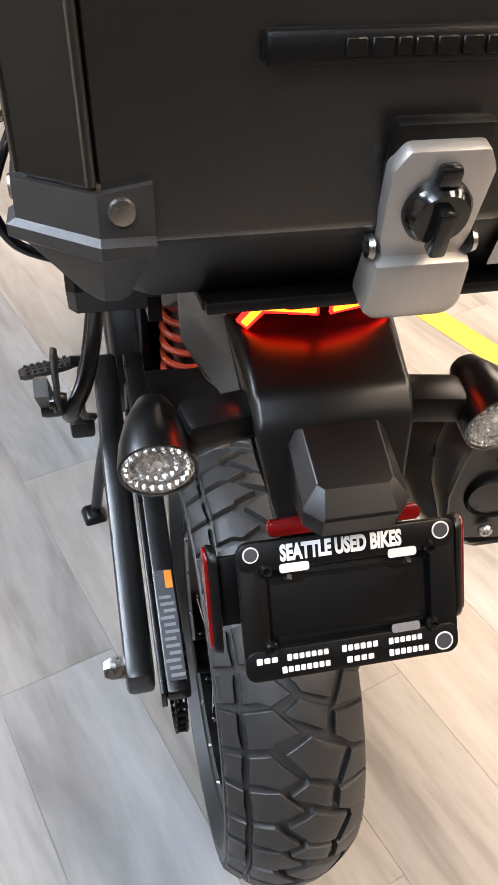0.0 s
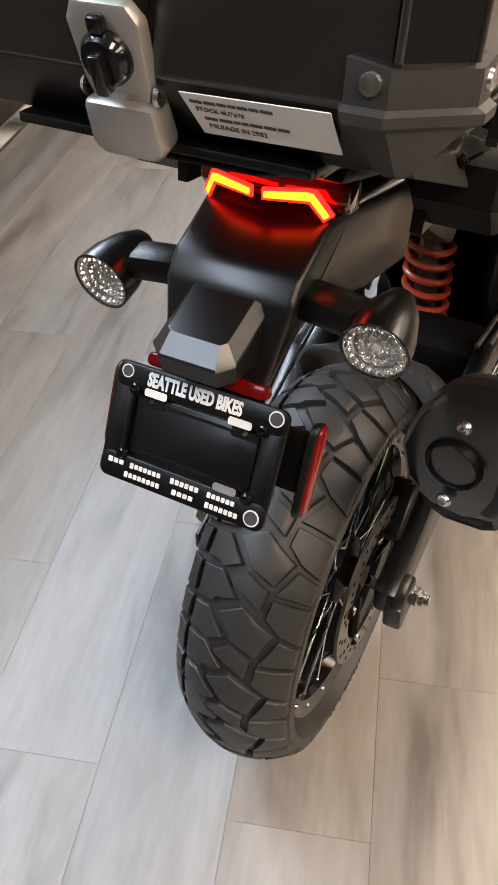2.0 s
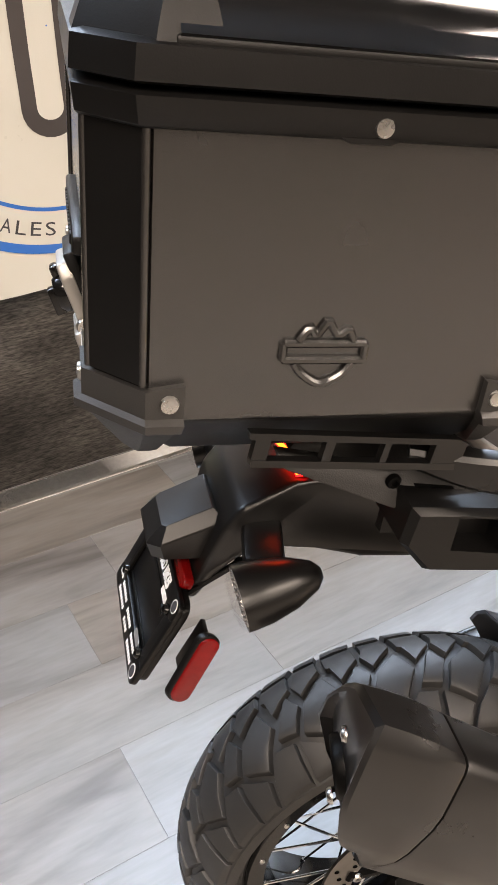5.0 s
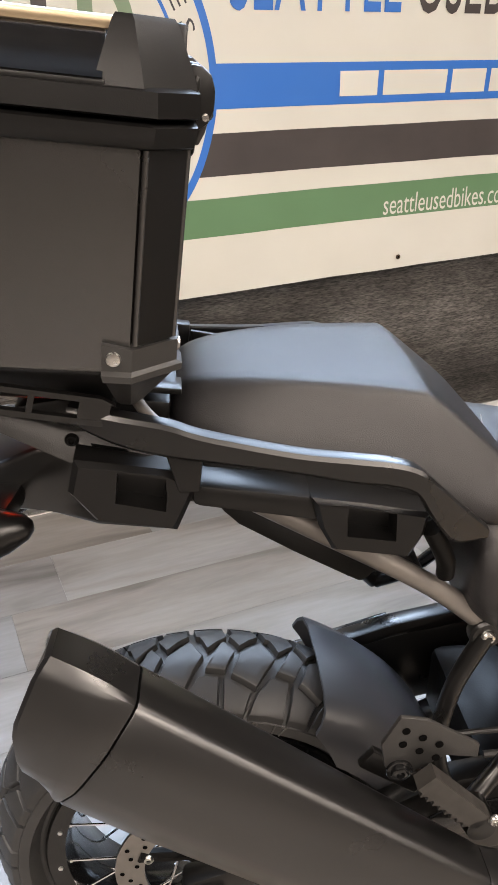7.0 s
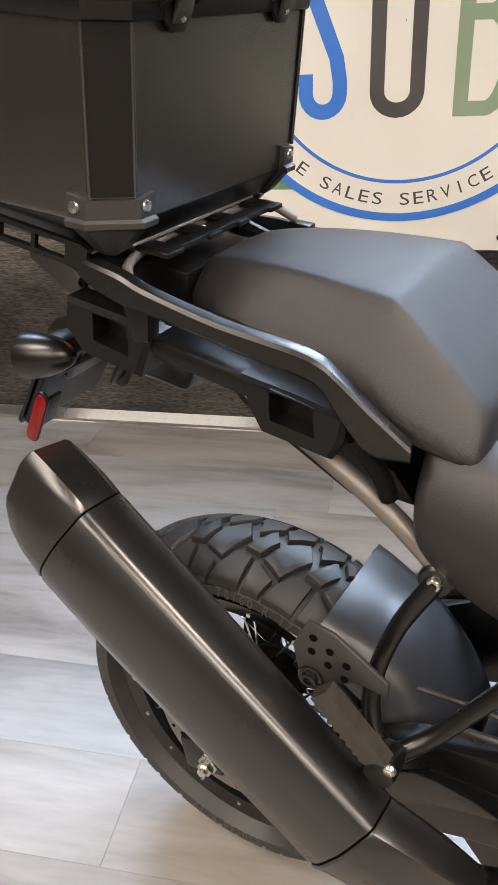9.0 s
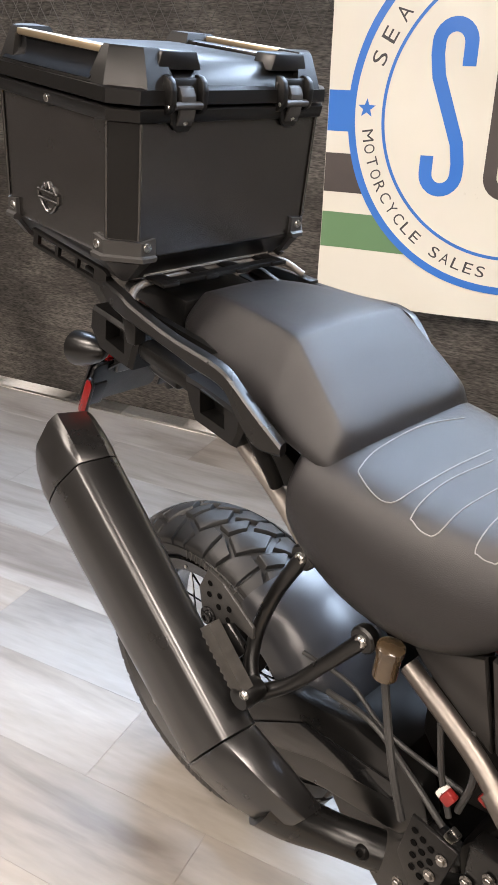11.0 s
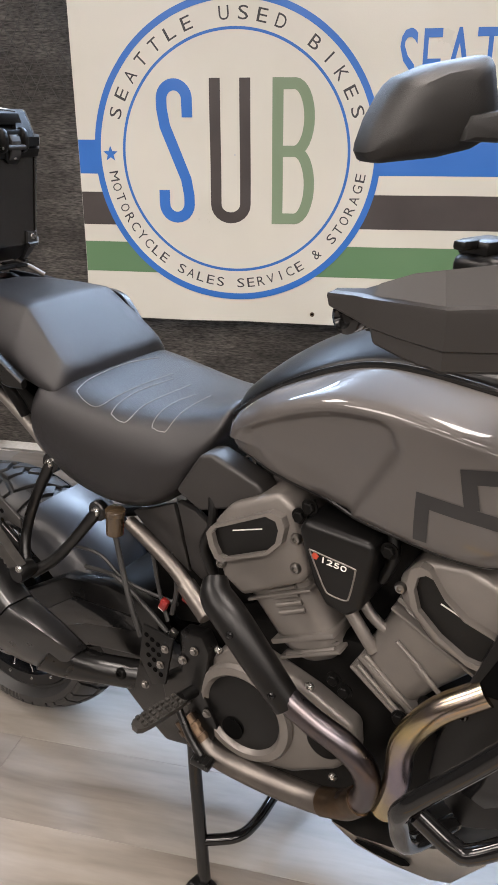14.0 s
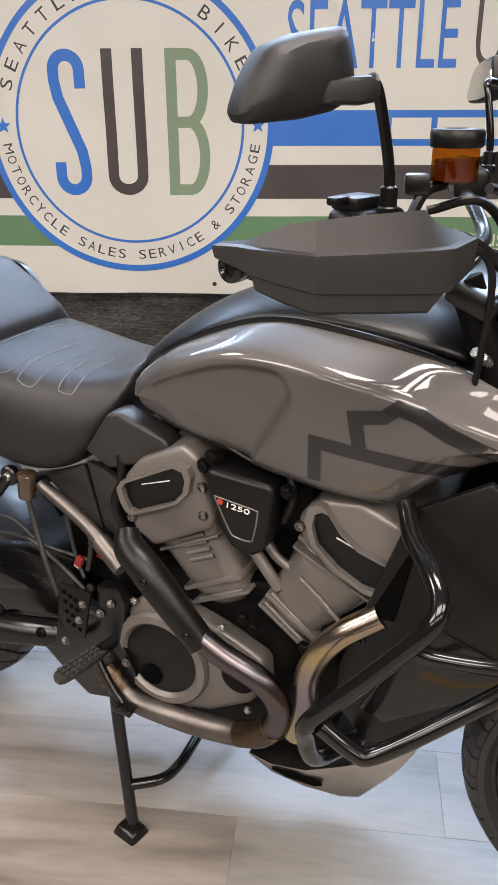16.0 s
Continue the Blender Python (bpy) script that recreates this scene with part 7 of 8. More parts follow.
bm = bmesh.new()
loft(bm, [case_ring(1.193, 0.975), case_ring(1.1945, 0.982), case_ring(1.20, 0.985), case_ring(1.395, 1.0)])
bmesh.ops.bevel(bm, geom=[e for e in bm.edges if abs(e.verts[0].co.z - e.verts[1].co.z) > 0.02], offset=0.003, segments=2, affect="EDGES")
body = case_part("body", bm, M_CASE, None, "black powder-coated aluminium case body")
# corner columns a little proud
for su in (0, 1):
    for sv in (-1, 1):
        bm = bmesh.new()
        a0, a1 = case_ring(1.222, 0.987, 0.0012), case_ring(1.384, 1.0, 0.0012)
        idx = {(0, -1): (7, 0), (1, -1): (1, 2), (1, 1): (3, 4), (0, 1): (5, 6)}[(su, sv)]
        i, j = idx
        mid_ = V((U0 + U1) / 2, 0, 0)

        def out_(q_, k):
            return q_ + V(q_.x - mid_.x, q_.y, 0) * k

        loft(bm, [[a0[i], a0[j], a1[j], a1[i]], [out_(q_, 0.006) for q_ in (a0[i], a0[j], a1[j], a1[i])]])
        col = case_part("corner_column", bm, M_PLASTIC, body, "satin black corner column")
        # rolled edges on both sides of the column
        for e in (i, j):
            bm = bmesh.new()
            tube(bm, [out_(a0[e], 0.001), out_(a1[e], 0.001)], 0.0026, 10)
            case_part("rolled_edge", bm, M_CASE, col)
# lower skirt
bm = bmesh.new()
loft(bm, [case_ring(1.150, 0.985, -0.038, 0.022), case_ring(1.152, 0.985, -0.035, 0.022), case_ring(1.190, 0.985, -0.003), case_ring(1.194, 0.985, -0.001)])
case_part("base", bm, M_PLASTIC)
bm = bmesh.new()
box(bm, (-0.196, 0, 1.150), (0.24, 0.24, 0.024), bevel=0.004)
case_part("mounting_plate", bm, M_SATIN, None, "black mounting plate under the case")
# rim and lid
bm = bmesh.new()
loft(bm, [case_ring(1.382, 1.0, 0.004), case_ring(1.384, 1.0, 0.006), case_ring(1.399, 1.0, 0.008), case_ring(1.401, 1.0, 0.006)])
case_part("rim", bm, M_PLASTIC)
bm = bmesh.new()
loft(bm, [case_ring(1.404, 1.0, 0.004), case_ring(1.406, 1.0, 0.009), case_ring(1.424, 1.0, 0.008), case_ring(1.428, 1.0, -0.004), case_ring(1.450, 0.90, 0, 0.06), case_ring(1.458, 0.84, 0, 0.06)])
lid = case_part("lid", bm, M_PLASTIC, None, "black plastic lid with raised corners")
for su in (-1, 1):
    for sv in (-1, 1):
        uc = (U0 + U1) / 2
        bm = bmesh.new()
        x0, x1, y0, y1 = 0.178, 0.098, 0.212, 0.118
        rings = []
        for w, sh in ((1.423, 0.0), (1.436, 0.10), (1.470, 0.42), (1.474, 0.50)):
            px0, py0 = x0 - (x0 - x1) * sh * 0.55, y0 - (y0 - y1) * sh * 0.40
            px1, py1 = x1 + (x0 - x1) * sh * 0.35, y1 + (y0 - y1) * sh * 0.42
            cc = 0.042 * (1 - sh * 0.5)
            pts_ = [(px1, py0), (px0 - cc, py0), (px0, py0 - cc), (px0, py1), (px1, py1)]
            ring = [V(uc + su * x, sv * y, w) for x, y in pts_]
            rings.append(ring)
        loft(bm, rings)
        case_part("lid_corner", bm, M_PLASTIC, lid, "faceted black lid corner", 25)
for sv in (-1, 1):
    bm = bmesh.new()
    box(bm, (-0.190, sv * 0.186, 1.4665), (0.246, 0.018, 0.010), bevel=0.003)
    hd = case_part("lid_handle", bm, M_CHAMP, lid, "champagne anodised handle bar")
    bm = bmesh.new()
    prism(bm, [(sv * 0.2135, 1.430), (sv * 0.2085, 1.4345), (sv * 0.200, 1.440), (sv * 0.193, 1.448), (sv * 0.189, 1.463), (sv * 0.184, 1.463), (sv * 0.188, 1.446), (sv * 0.196, 1.436), (sv * 0.211, 1.427)], -0.310, -0.082, "u")
    case_part("handle_recess", bm, M_POLISH, lid, "polished dark recess behind the handle")
    bm = bmesh.new()
    box(bm, (-0.196, sv * 0.2085, 1.4255), (0.232, 0.008, 0.008), bevel=0.002)
    case_part("handle_sill", bm, M_PLASTIC, lid)
    bm = bmesh.new()
    box(bm, (-0.196, sv * 0.150, 1.458), (0.225, 0.030, 0.012), bevel=0.004)
    case_part("lid_rib", bm, M_SATIN, lid)
    # side boss with a bright rivet
    bm = bmesh.new()
    prism(bm, [(-0.236, 1.392), (-0.209, 1.380), (-0.184, 1.380), (-0.154, 1.392)], sv * 0.207, sv * 0.2125, "v", 0.001)
    case_part("side_boss", bm, M_PLASTIC)
    bm = bmesh.new()
    lathe(bm, [(0, 0), (0.0062, 0), (0.0055, 0.002), (0, 0.0025)], (-0.190, sv * 0.2130, 1.390), (0, sv, 0), 16)
    case_part("rivet", bm, M_ZINC)
    # embossed badge outline on the side
    bm = bmesh.new()
    for pts_ in ([(-0.232, 1.252), (-0.175, 1.252)], [(-0.232, 1.240), (-0.175, 1.240)], [(-0.232, 1.240), (-0.232, 1.252)], [(-0.175, 1.240), (-0.175, 1.252)], [(-0.222, 1.254), (-0.215, 1.263), (-0.210, 1.258), (-0.203, 1.268), (-0.196, 1.258), (-0.188, 1.262), (-0.184, 1.254)], [(-0.224, 1.238), (-0.218, 1.230), (-0.204, 1.222), (-0.190, 1.228), (-0.182, 1.238)]):
        tube(bm, [V(a, sv * 0.2062, b) for a, b in pts_], 0.0030, 8, n=2 if len(pts_) == 2 else 16)
    case_part("embossed_badge", bm, M_CASE, body, "embossed badge outline")
# corner brackets with pointed feet
for su in (-1, 1):
    for sv in (-1, 1):
        uc = (U0 + U1) / 2
        g0, g1 = 0.0065, 0.0
        bm = bmesh.new()
        a, b = (U1 - U0) / 2 * 0.985, HV * 0.985
        def c2(x, y, w):
            return V(uc + su * x, sv * y, w)
        outer = [(a - 0.059, b + g0), (a - CH, b + g0), (a + g0, b - CH), (a + g0, b - 0.059)]
        inner = [(a - 0.059, b - 0.002), (a - CH, b - 0.002), (a - 0.002, b - CH), (a - 0.002, b - 0.059)]
        for k in range(3):
            o, q_ = outer[k], outer[k + 1]
            i_, j_ = inner[k], inner[k + 1]
            t0, t1 = ((1.223, 1.219), (1.219, 1.219), (1.219, 1.223))[k]
            loft(bm, [[c2(*o, 1.198), c2(*q_, 1.198), c2(*q_, t1), c2(*o, t0)], [c2(*i_, 1.198), c2(*j_, 1.198), c2(*j_, t1), c2(*i_, t0)]])
        # ridge under the plate, and a foot drawn down and inwards to a point
        def foot(k0, k1, e0, e1, w):
            return [c2(a - k0, b + e0, w), c2(a - CH, b + e0, w), c2(a + e0, b - CH, w), c2(a + e0, b - k0, w), c2(a + e1, b - k0, w), c2(a - k0, b + e1, w)]
        loft(bm, [foot(0.059, 0, g0, -0.004, 1.199), foot(0.059, 0, g0 + 0.005, -0.006, 1.196), foot(0.057, 0, g0 + 0.005, -0.010, 1.190), foot(0.055, 0, g0 - 0.004, -0.016, 1.186), foot(0.046, 0, -0.022, -0.034, 1.158), foot(0.042, 0, -0.030, -0.036, 1.152)])
        bmesh.ops.remove_doubles(bm, verts=bm.verts[:], dist=0.0008)
        br = case_part("corner_bracket", bm, M_BRACKET, None, "black corner bracket with bright rivets", 25)
        for p, ax in ((c2(a - 0.049, b + g0, 1.210), (0, sv, 0)), (c2(a + g0, b - 0.044, 1.211), (su, 0, 0))):
            bm = bmesh.new()
            lathe(bm, [(0, 0), (0.0068, 0), (0.006, 0.0022), (0, 0.003)], p, ax, 16)
            case_part("rivet", bm, M_ZINC, br)
# latches at the front: two rounded black cheeks, a grey lever between them and a black pocket with a bright rivet
for v in (-0.108, 0.108):
    bm = bmesh.new()
    prism(bm, [(v - 0.036, 1.432), (v - 0.030, 1.440), (v + 0.030, 1.440), (v + 0.036, 1.432), (v + 0.034, 1.410), (v + 0.024, 1.400), (v + 0.020, 1.380), (v + 0.011, 1.370), (v - 0.011, 1.370), (v - 0.020, 1.380), (v - 0.024, 1.400), (v - 0.034, 1.410)], -0.014, -0.007, "u", 0.003)
    hg = case_part("front_clasp", bm, M_PLASTIC, None, "black lid clasp with a grey lever and a bright rivet", 30)
    for dv in (-0.028, 0.028):
        bm = bmesh.new()
        prism(bm, [(-0.016, 1.444), (-0.006, 1.443), (0.002, 1.437), (0.006, 1.425), (0.006, 1.410), (0.002, 1.399), (-0.006, 1.393), (-0.016, 1.394)], v + dv - 0.0055, v + dv + 0.0055, "v", 0.0025)
        case_part("cheek", bm, M_PLASTIC, hg)
        bm = bmesh.new()
        lathe(bm, [(0, 0), (0.0035, 0), (0.003, 0.001), (0, 0.0015)], (-0.001, v + dv + (0.0055 if dv > 0 else -0.0055), 1.404), (0, 1 if dv > 0 else -1, 0), 12)
        case_part("cheek_pin", bm, M_ZINC, hg)
    bm = bmesh.new()
    prism(bm, [(-0.010, 1.432), (-0.002, 1.428), (0.003, 1.418), (0.004, 1.404), (0.001, 1.390), (-0.004, 1.379), (-0.008, 1.379), (-0.004, 1.400), (-0.008, 1.420)], v - 0.013, v + 0.013, "v", 0.0015)
    case_part("lever", bm, M_PANEL, hg, "grey clasp lever")
    bm = bmesh.new()
    tube(bm, [V(0.001, v - 0.024, 1.406), V(0.001, v + 0.024, 1.406)], 0.0055, 10)
    case_part("clasp_bar", bm, M_PANEL, hg)
    bm = bmesh.new()
    lathe(bm, [(0, 0), (0.006, 0), (0.005, 0.002), (0, 0.003)], (-0.004, v, 1.385), (1, 0, 0), 14)
    case_part("rivet", bm, M_ZINC, hg)
    bm = bmesh.new()
    prism(bm, [(v - 0.040, 1.448), (v + 0.040, 1.448), (v + 0.030, 1.472), (v - 0.030, 1.472)], -0.064, -0.020, "u", 0.003)
    case_part("clasp_cowl", bm, M_PLASTIC, hg)
# rear: moulded strip, latch, sticker
bm = bmesh.new()
prism(bm, [(-0.094, 1.270), (0.094, 1.270), (0.094, 1.285), (-0.094, 1.285)], -0.3645, -0.354, "u", 0.003)
stp = case_part("moulded_strip", bm, M_PLASTIC, body, "moulded strip with raised maker's lettering")
x = -0.078
for wd in (0.012, 0.012, 0.010, 0.010, 0.012, 0.010, 0.006, 0.012, 0.012, 0.010, 0.008, 0.012, 0.012):
    bm = bmesh.new()
    box(bm, (-0.3650, x + wd / 2, 1.2775), (0.0018, wd * 0.8, 0.008), bevel=0.0006, seg=1)
    case_part("raised_bar", bm, M_PLASTIC, stp)
    x += wd
LATCH_TILT = Matrix.Translation((-0.342, 0, 1.166)) @ Matrix.Rotation(radians(-20), 4, "Y") @ Matrix.Translation((0.383, 0, -1.160))


def latch_part(name, bm, mat, parent=None, label=""):
    bmesh.ops.transform(bm, matrix=LATCH_TILT, verts=bm.verts[:])
    return case_part(name, bm, mat, parent, label)


bm = bmesh.new()
LV = 0.008
prism(bm, [(LV - 0.027, 1.225), (LV - 0.020, 1.237), (LV + 0.020, 1.237), (LV + 0.027, 1.225), (LV + 0.025, 1.186), (LV + 0.021, 1.172), (LV - 0.021, 1.172), (LV - 0.025, 1.186)], -0.392, -0.380, "u", 0.003)
lat = latch_part("latch", bm, M_ALU, None, "grey aluminium latch with a black key lock")
bm = bmesh.new()
prism(bm, [(LV - 0.027, 1.176), (LV + 0.027, 1.176), (LV + 0.029, 1.144), (LV + 0.022, 1.136), (LV - 0.022, 1.136), (LV - 0.029, 1.144)], -0.400, -0.376, "u", 0.005)
latch_part("latch_hook", bm, M_ALU, lat)
bm = bmesh.new()
box(bm, (-0.378, LV, 1.215), (0.010, 0.050, 0.06), bevel=0.003)
latch_part("latch_base", bm, M_PLASTIC, lat)
bm = bmesh.new()
lathe(bm, [(0, 0), (0.0175, 0), (0.0175, 0.005), (0.014, 0.010), (0, 0.011)], (-0.392, LV, 1.205), (-1, 0, 0), 24)
box(bm, (-0.404, LV, 1.200), (0.010, 0.009, 0.026), bevel=0.002)
box(bm, (-0.396, LV, 1.226), (0.008, 0.012, 0.012), bevel=0.003)
latch_part("key_lock", bm, M_GLOSS, lat, "black key lock")
for sy in (-1, 1):
    bm = bmesh.new()
    lathe(bm, [(0, 0), (0.007, 0), (0.006, 0.003), (0, 0.003)], (-0.388, LV + sy * 0.0265, 1.180), (0, sy, 0), 14)
    latch_part("latch_pivot", bm, M_ZINC, lat)
# the label lies on the sloping skirt
SLOPE = Matrix.Translation((-0.353, 0, 1.190)) @ Matrix.Rotation(radians(-38), 4, "Y")
bm = bmesh.new()
prism(bm, [(-0.036, 0.002), (-0.138, 0.006), (-0.139, -0.030), (-0.042, -0.034)], -0.0042, -0.0034, "u", m=SLOPE)
stk = case_part("stock_sticker", bm, M_PAPER, None, "white paper stock label with dark print")
for k, (a, b) in enumerate(((-0.041, -0.098), (-0.044, -0.078), (-0.047, -0.106), (-0.049, -0.090))):
    if k in (1, 3):
        bm = bmesh.new()
        wm = SLOPE @ Matrix(((0, 0, -1, -0.0044), (-1, 0, 0, (a + b) / 2), (0, 1, 0, -0.0040 - 0.0072 * k - ((a + b) / 2 + 0.04) * 0.03), (0, 0, 0, 1)))
        wd = words("print_line", "STOCK #U7670" if k == 1 else "MILEAGE IN 2982", wm, 0.0040, M_INK, None, width=a - b, depth=0.0002)
        bm.from_mesh(wd.data)
        bpy.data.objects.remove(wd)
        case_part("print_line", bm, M_INK, stk)
        continue
    bm = bmesh.new()
    x = a
    rnd = random.Random(k)
    while x > b:
        wd = rnd.uniform(0.005, 0.011)
        box(bm, (-0.0044, x - wd / 2, -0.0040 - 0.0072 * k - (x + 0.04) * 0.03), (0.0006, wd * 0.85, 0.0022))
        x -= wd
    bmesh.ops.transform(bm, matrix=SLOPE, verts=bm.verts[:])
    case_part("print_line", bm, M_INK, stk)
# bright strip between the case and its carrier
for sv in (-1, 1):
    bm = bmesh.new()
    box(bm, (-0.190, sv * 0.166, 1.1540), (0.22, 0.006, 0.005), bevel=0.001, seg=1)
    case_part("base_strip", bm, M_ALU, None, "bright aluminium strip under the case")
bm = bmesh.new()
box(bm, (-0.053, 0, 1.1540), (0.006, 0.27, 0.005), bevel=0.001, seg=1)
case_part("base_strip", bm, M_ALU)

# ---- banner ----
BY = 1.743
banner = empty("banner", pose(0, 0, 0), "cream vinyl shop banner with blue, black and green stripes", "banner")


def bpt(x, z, d=0.0):
    """A point of the banner's gently rippled face, d in front of it."""
    return Vector((x, BY + 0.007 * math.sin(x * 2.3 + 0.7) + 0.013 * noise.noise((x * 2.6, z * 1.1, 1.3)) + 0.0065 * noise.noise((x * 5.0 + z * 4.0, z * 3.0, 5.1)) - d, z))


def banner_patch(bm, x0, x1, z0, z1, d, nx=40, nz=6):
    vs = [[bm.verts.new(bpt(x0 + (x1 - x0) * i / nx, z0 + (z1 - z0) * k / nz, d)) for k in range(nz + 1)] for i in range(nx + 1)]
    for i in range(nx):
        for k in range(nz):
            bm.faces.new((vs[i][k], vs[i + 1][k], vs[i + 1][k + 1], vs[i][k + 1]))


B_L, B_R, B_T, B_B = -0.262, 3.9, 2.02, 0.672
bm = bmesh.new()
banner_patch(bm, B_L, B_R, B_B, B_T, 0, 180, 60)
sheet = part("sheet", bm, M_BANNER, banner, "cream vinyl sheet")
for nm, mt, z0, z1 in (("blue_stripe", M_BBLUE, 1.238, 1.362), ("black_stripe", M_BBLACK, 1.046, 1.170), ("green_stripe", M_BGREEN, 0.862, 0.980)):
    bm = bmesh.new()
    banner_patch(bm, B_L + 0.0015, B_R - 0.002, z0, z1, 0.0012, 180, 8)
    part(nm, bm, mt, banner)
CX, CZ = 0.354, 1.308


def disc_patch(bm, r0, r1, d, seg=144, rings=6):
    vs = [[bm.verts.new(bpt(CX + math.cos(2 * math.pi * i / seg) * (r0 + (r1 - r0) * k / rings), CZ + math.sin(2 * math.pi * i / seg) * (r0 + (r1 - r0) * k / rings), d)) for k in range(rings + 1)] for i in range(seg)]
    for i in range(seg):
        for k in range(rings):
            bm.faces.new((vs[i][k], vs[i][k + 1], vs[(i + 1) % seg][k + 1], vs[(i + 1) % seg][k]))


for nm, mt, r0, r1, d in (("roundel", M_BANNER, 0.002, 0.540, 0.0024), ("outer_ring", M_BBLUE, 0.522, 0.546, 0.0036), ("inner_ring", M_BBLUE, 0.424, 0.434, 0.0036)):
    bm = bmesh.new()
    disc_patch(bm, r0, r1, d, rings=2 if r0 > 0.01 else 24)
    part(nm, bm, mt, banner)


def stroke(bm, pts, width, d, n=24):
    """A flat printed stroke along a line of (x, z) points."""
    p = [Vector((q[0], q[1])) for i, q in enumerate(pts) if i == 0 or (Vector(q) - Vector(pts[i - 1])).length > 0.004]
    rows = []
    for i, q in enumerate(p):
        a, b = p[max(i - 1, 0)], p[min(i + 1, len(p) - 1)]
        t0 = (q - a).normalized() if i else (b - q).normalized()
        t1 = (b - q).normalized() if i < len(p) - 1 else t0
        nn = Vector((-(t0 + t1).y, (t0 + t1).x)).normalized()
        k = 1 / max(0.4, nn.dot(Vector((-t1.y, t1.x))))
        rows.append((q + nn * width / 2 * k, q - nn * width / 2 * k))
    fine = [rows[0]]
    for (a, b), (c, e) in zip(rows, rows[1:]):
        n = max(1, int((c - a).length / 0.04))
        fine += [(a + (c - a) * k / n, b + (e - b) * k / n) for k in range(1, n + 1)]
    vs = [[bm.verts.new(bpt(a.x, a.y, d)) for a in r] for r in fine]
    for a, b in zip(vs, vs[1:]):
        bm.faces.new((a[0], a[1], b[1], b[0]))


def arc(cx, cz, rx, rz, a0, a1, n=12):
    return [(cx + rx * math.cos(radians(a0 + (a1 - a0) * k / n)), cz + rz * math.sin(radians(a0 + (a1 - a0) * k / n))) for k in range(n + 1)]


W = 0.041
Z0, Z1 = 1.058, 1.574
# letter strokes: s, u and b shapes
bm = bmesh.new()
l, r = 0.078, 0.175
sp = [(r, 1.44), (r, Z1 - W / 2 - 0.05)] + arc((l + r) / 2, Z1 - W / 2 - 0.05, (r - l) / 2, 0.05, 10, 180) + [(l, 1.47), (l + 0.01, 1.41), (r - 0.01, 1.22), (r, 1.16)] + arc((l + r) / 2, Z0 + W / 2 + 0.05, (r - l) / 2, 0.05, 0, -180) + [(l, 1.18)]
stroke(bm, sp, W, 0.0036)
part("letter_shape", bm, M_BBLUE, banner, "tall blue printed letter")
bm = bmesh.new()
l, r = 0.2805, 0.3935
stroke(bm, [(l, Z1), (l, Z0 + W / 2 + 0.05)] + arc((l + r) / 2, Z0 + W / 2 + 0.05, (r - l) / 2, 0.05, 180, 360) + [(r, Z1)], W, 0.0036)
part("letter_shape", bm, M_BBLACK, banner, "tall dark printed letter")
bm = bmesh.new()
l, r = 0.5165, 0.634
zm = 1.322
stroke(bm, [(l, Z0), (l, Z1)], W, 0.0036)
stroke(bm, [(l, Z1 - W / 2), (r - 0.055, Z1 - W / 2)] + arc(r - 0.055, (Z1 - W / 2 + zm) / 2, 0.055, (Z1 - W / 2 - zm) / 2, 90, -90, 16) + [(l, zm)], W * 0.96, 0.0039)
stroke(bm, arc(r - 0.052, (Z0 + W / 2 + zm) / 2, 0.055, (zm - Z0 - W / 2) / 2, 90, -90, 16) + [(l, Z0 + W / 2)], W * 0.96, 0.0042)
part("letter_shape", bm, M_BPALEGREEN, banner, "tall green printed letter")


def laid(ob, d):
    """Lays flat lettering on the rippled face of the banner."""
    for v in ob.data.vertices:
        v.co = bpt(v.co.x, v.co.z, d)
    return ob


def ring_words(text, a0, a1, radius, size, inward, mat):
    """Letters set one by one round the roundel."""
    chars = [c for c in text]
    n = len(chars)
    for i, c in enumerate(chars):
        if c == " ":
            continue
        a = radians(a0 + (a1 - a0) * (i + 0.5) / n)
        x, z = CX + math.cos(a) * radius, CZ + math.sin(a) * radius
        p = Vector((x, 0, z))
        turn = math.degrees(a) - 90 if not inward else math.degrees(a) + 90
        m = Matrix.Translation(p) @ pose(0, 0, 0, 90, 0, 0) @ pose(0, 0, 0, 0, 0, turn)
        laid(words("letter", c, m, size, mat, banner, width=size * (1.0 if c in "MW" else 0.15 if c == "I" else 0.80), depth=0.0), 0.0036)


ring_words("SEATTLE USED BIKES", 166, 14, 0.478, 0.046, False, M_INK)
ring_words("MOTORCYCLE SALES SERVICE & STORAGE", 187, 353, 0.480, 0.036, True, M_INK)
for sx in (-0.130, 0.839):
    bm = bmesh.new()
    vs = [bm.verts.new(bpt(sx + math.cos(radians(90 + 36 * k)) * (0.030 if k % 2 == 0 else 0.0125), 1.311 + math.sin(radians(90 + 36 * k)) * (0.030 if k % 2 == 0 else 0.0125), 0.0040)) for k in range(10)]
    bm.faces.new(vs)
    part("star", bm, M_BBLUE, banner, flat=True)


def banner_words(text, x0, x1, z, size, mat, d):
    m = Matrix.Translation(((x0 + x1) / 2, 0, z)) @ pose(0, 0, 0, 90, 0, 0)
    return laid(words("lettering", text, m, size, mat, banner, width=x1 - x0, depth=0.0), d)


for tx, a, b, mt in (("SEATTLE", 0.945, 1.550, M_BBLUE), ("USED", 1.612, 2.0, M_BBLACK), ("BIKES", 2.07, 2.5, M_BGREEN)):
    banner_words(tx, a, b, 1.612, 0.225, mt, 0.0024)
banner_words("seattleusedbikes.com", 1.543, 2.14, 0.905, 0.070, M_BANNER, 0.0028)
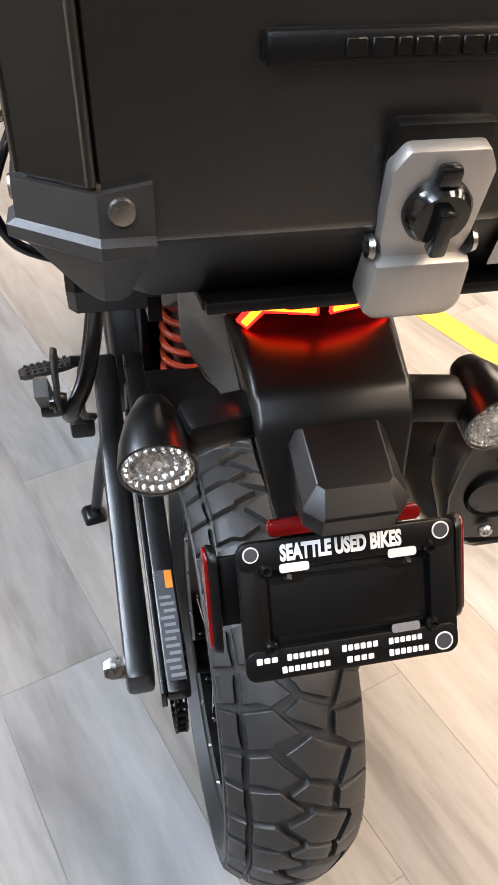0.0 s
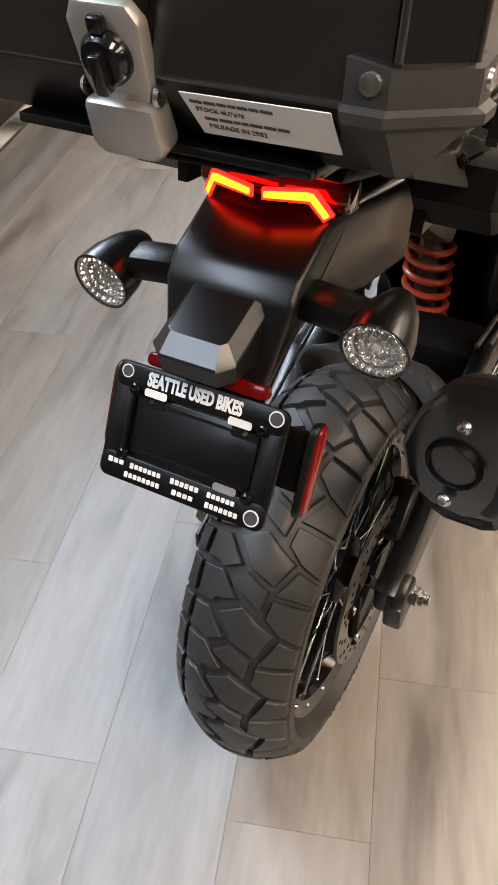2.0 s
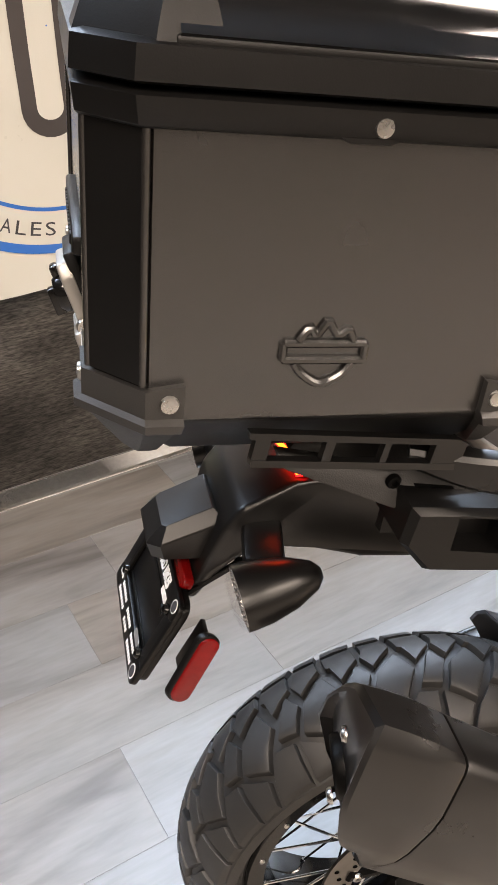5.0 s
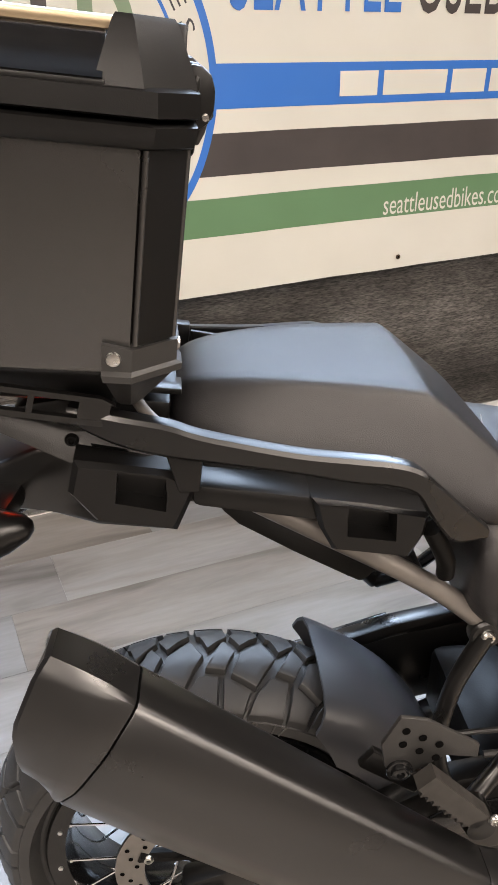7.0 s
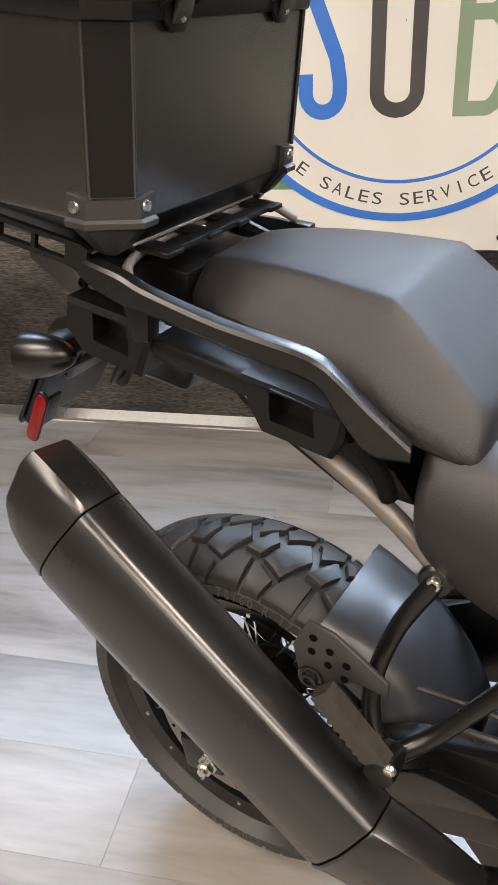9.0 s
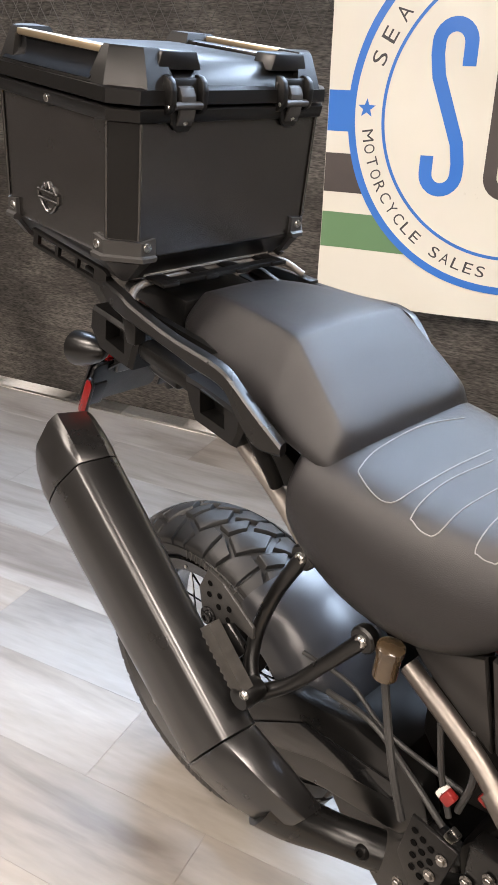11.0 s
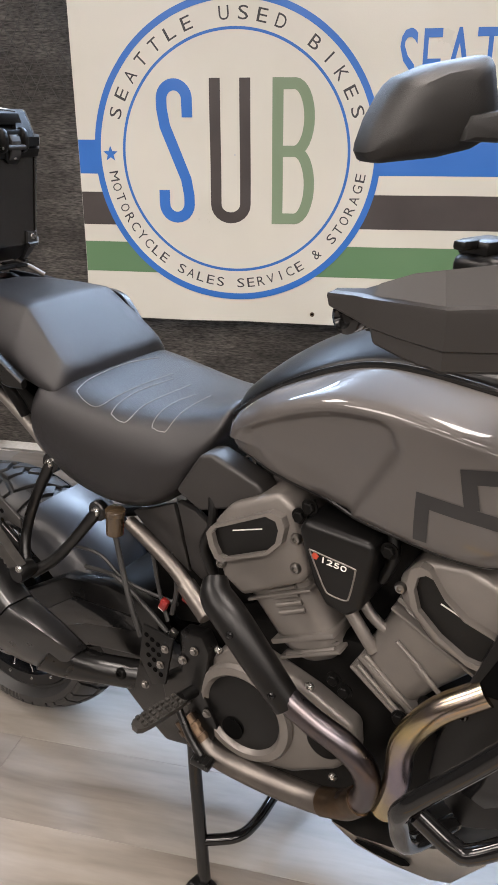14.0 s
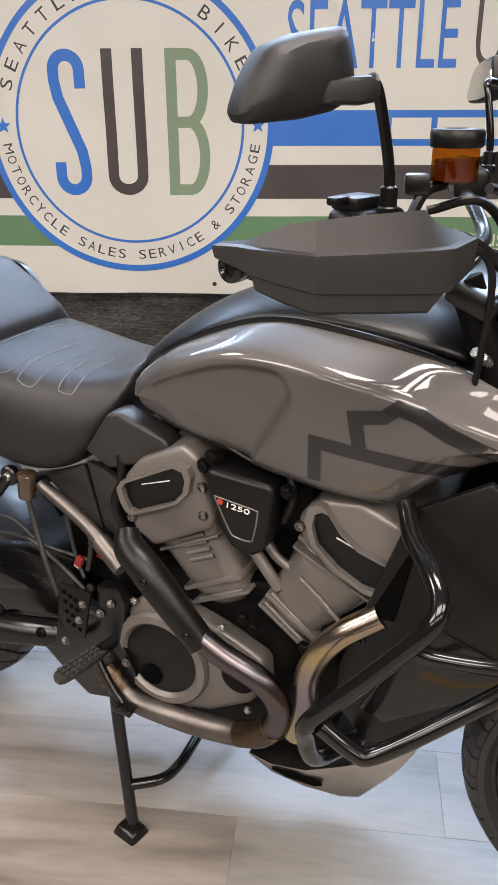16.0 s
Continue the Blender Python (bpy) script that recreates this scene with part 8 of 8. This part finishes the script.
# the address line stands as plain bars
bx = 1.335
for wd in (0.145, 0.022, 0.265, 0.022, 0.15, 0.02, 0.06):
    if wd > 0.03:
        bm = bmesh.new()
        banner_patch(bm, bx, bx + wd, 1.262, 1.336, 0.0026, 8, 4)
        part("address_bar", bm, M_BANNER, banner)
    bx += wd
for gx in (-0.235, 0.663, 1.626, 2.6):
    bm = bmesh.new()
    p = bpt(gx, 0.713, 0.003)
    lathe(bm, [(0.004, 0), (0.009, 0), (0.009, 0.003), (0.006, 0.004), (0.004, 0.003)], p, (0, -1, 0), 16, closed=True)
    part("grommet", bm, M_BRASS, banner)
    bm = bmesh.new()
    lathe(bm, [(0, 0), (0.0045, 0), (0.0045, 0.0015), (0, 0.0015)], p, (0, -1, 0), 12)
    part("grommet_hole", bm, M_HOLE, banner)

# ---- showroom details ----
bm = bmesh.new()
prism(bm, [(0.55, -1.27), (6.0, -1.35), (6.0, -1.25), (0.55, -1.17)], 0.0052, 0.0064, "w")
tagged(part("floor_marking", bm, M_YELLOW, flat=True), "yellow tape line on the plank floor", "floor marking", kind="structure")

# pale knotted edging along the foot of the fence
bm = bmesh.new()
for i in range(60):
    x0 = -5.2 + 12.4 * i / 60
    x1 = x0 + 12.4 / 60
    y0, y1 = 1.845 - 0.055 * x0, 1.845 - 0.055 * x1
    prism(bm, [(x0, y0 - 0.085), (x1, y1 - 0.085), (x1, y1 + 0.010), (x0, y0 + 0.010)], 0.003, 0.016, "w")
bmesh.ops.remove_doubles(bm, verts=bm.verts[:], dist=0.0005)
bmesh.ops.bevel(bm, geom=[e for e in bm.edges if abs(e.verts[0].co.z - e.verts[1].co.z) < 0.001 and min(e.verts[0].co.z, e.verts[1].co.z) > 0.015 and abs(e.verts[0].co.x - e.verts[1].co.x) > 0.05], offset=0.006, segments=2, affect="EDGES")
M_EDGE = material("pale_webbing", (0.66, 0.63, 0.58), 0.8, second=(0.80, 0.77, 0.72), scale=60, bump=0.8, bump_scale=200)
edging = tagged(part("fence_edging", bm, M_EDGE), "pale woven edging along the foot of the fence", "trim", kind="structure")
# chain-link behind the mesh
bm = bmesh.new()
for i in range(110):
    for sgn in (1, -1):
        x = -3.2 + 0.06 * i
        pts_ = [V(x + sgn * 0.03 * (k % 2), 1.862 - 0.055 * x, 1.50 + 0.055 * k) for k in range(12)]
        for a, b in zip(pts_, pts_[1:]):
            tube(bm, [a, b], 0.0016, 4, ends=False)
# the wires press into the mesh
M_WIRE = material("dark_fence_wire", (0.055, 0.051, 0.047), 0.6, second=(0.085, 0.078, 0.07), scale=30)
tagged(part("fence_wire", bm, M_WIRE), "dark chain-link wire showing through the mesh", "fence wire", kind="stuff")

# ceiling lights
for lx, ly, watts, tint in LAMPS:
    bm = bmesh.new()
    box(bm, (0, 0, 0.035), (lamp_size(ly)[0] + 0.06, lamp_size(ly)[1] + 0.06, 0.07), bevel=0.01)
    fx = part("ceiling_light", bm, M_CEIL)
    fx.matrix_basis = pose(lx, ly, 2.985)
    for dx in (-0.6, 0.6):
        bm = bmesh.new()
        tube(bm, [V(dx, 0, 0.06), V(dx, 0, 0.425)], 0.006, 6)
        part("hanging_rod", bm, M_STEEL, fx)
    tagged(fx, "long white hanging light fitting with an added fill lamp above it" if ly > 1 else "wide white hanging light panel, lit", "ceiling light", group="ceiling lights")

# floor planks
PW, PLN = 0.24, 1.22
FT = Matrix.Rotation(radians(FLOOR_TURN), 4, "Z")
pm = bpy.data.meshes.new("plank")
bm = bmesh.new()
box(bm, (0, 0, 0), (PLN - 0.0004, PW - 0.0004, 0.008), bevel=0.0004, seg=1)
bm.to_mesh(pm)
bm.free()
pm.materials.append(M_PLANK)
rest = []
for j in range(-38, 9):
    off = {0: -0.19, 1: 0.455, 2: 1.09, 5: 0.085, -1: 1.34}.get(j, 0.37 * (j * 7 % 10) / 10 * 3.3 + 0.17) % PLN + PLN / 2
    for i in range(-6, 8):
        c = FT @ V(off + i * PLN, 0.07 + PW * (j + 0.5), 0)
        if c.x < -5.4 or c.x > 7.4 or c.y > 2.2 or c.y < -8.8:
            continue
        near = -3.2 < c.x < 3.6 and c.y > -2.6
        if near:
            ob = new("plank", pm)
            ob.parent = floor
            ob.matrix_basis = Matrix.Translation((c.x, c.y, 0.001)) @ FT
        else:
            rest.append(c)
tmp = bmesh.new()
for c in rest:
    vs = [tmp.verts.new(Matrix.Translation((c.x, c.y, 0.001)) @ FT @ V(x * (PLN - 0.0016) / 2, y * (PW - 0.0016) / 2, 0.004)) for x, y in ((-1, -1), (1, -1), (1, 1), (-1, 1))]
    tmp.faces.new(vs)
far = part("far_planks", tmp, M_PLANK, floor, flat=True)
tagged(far, kind="stuff")
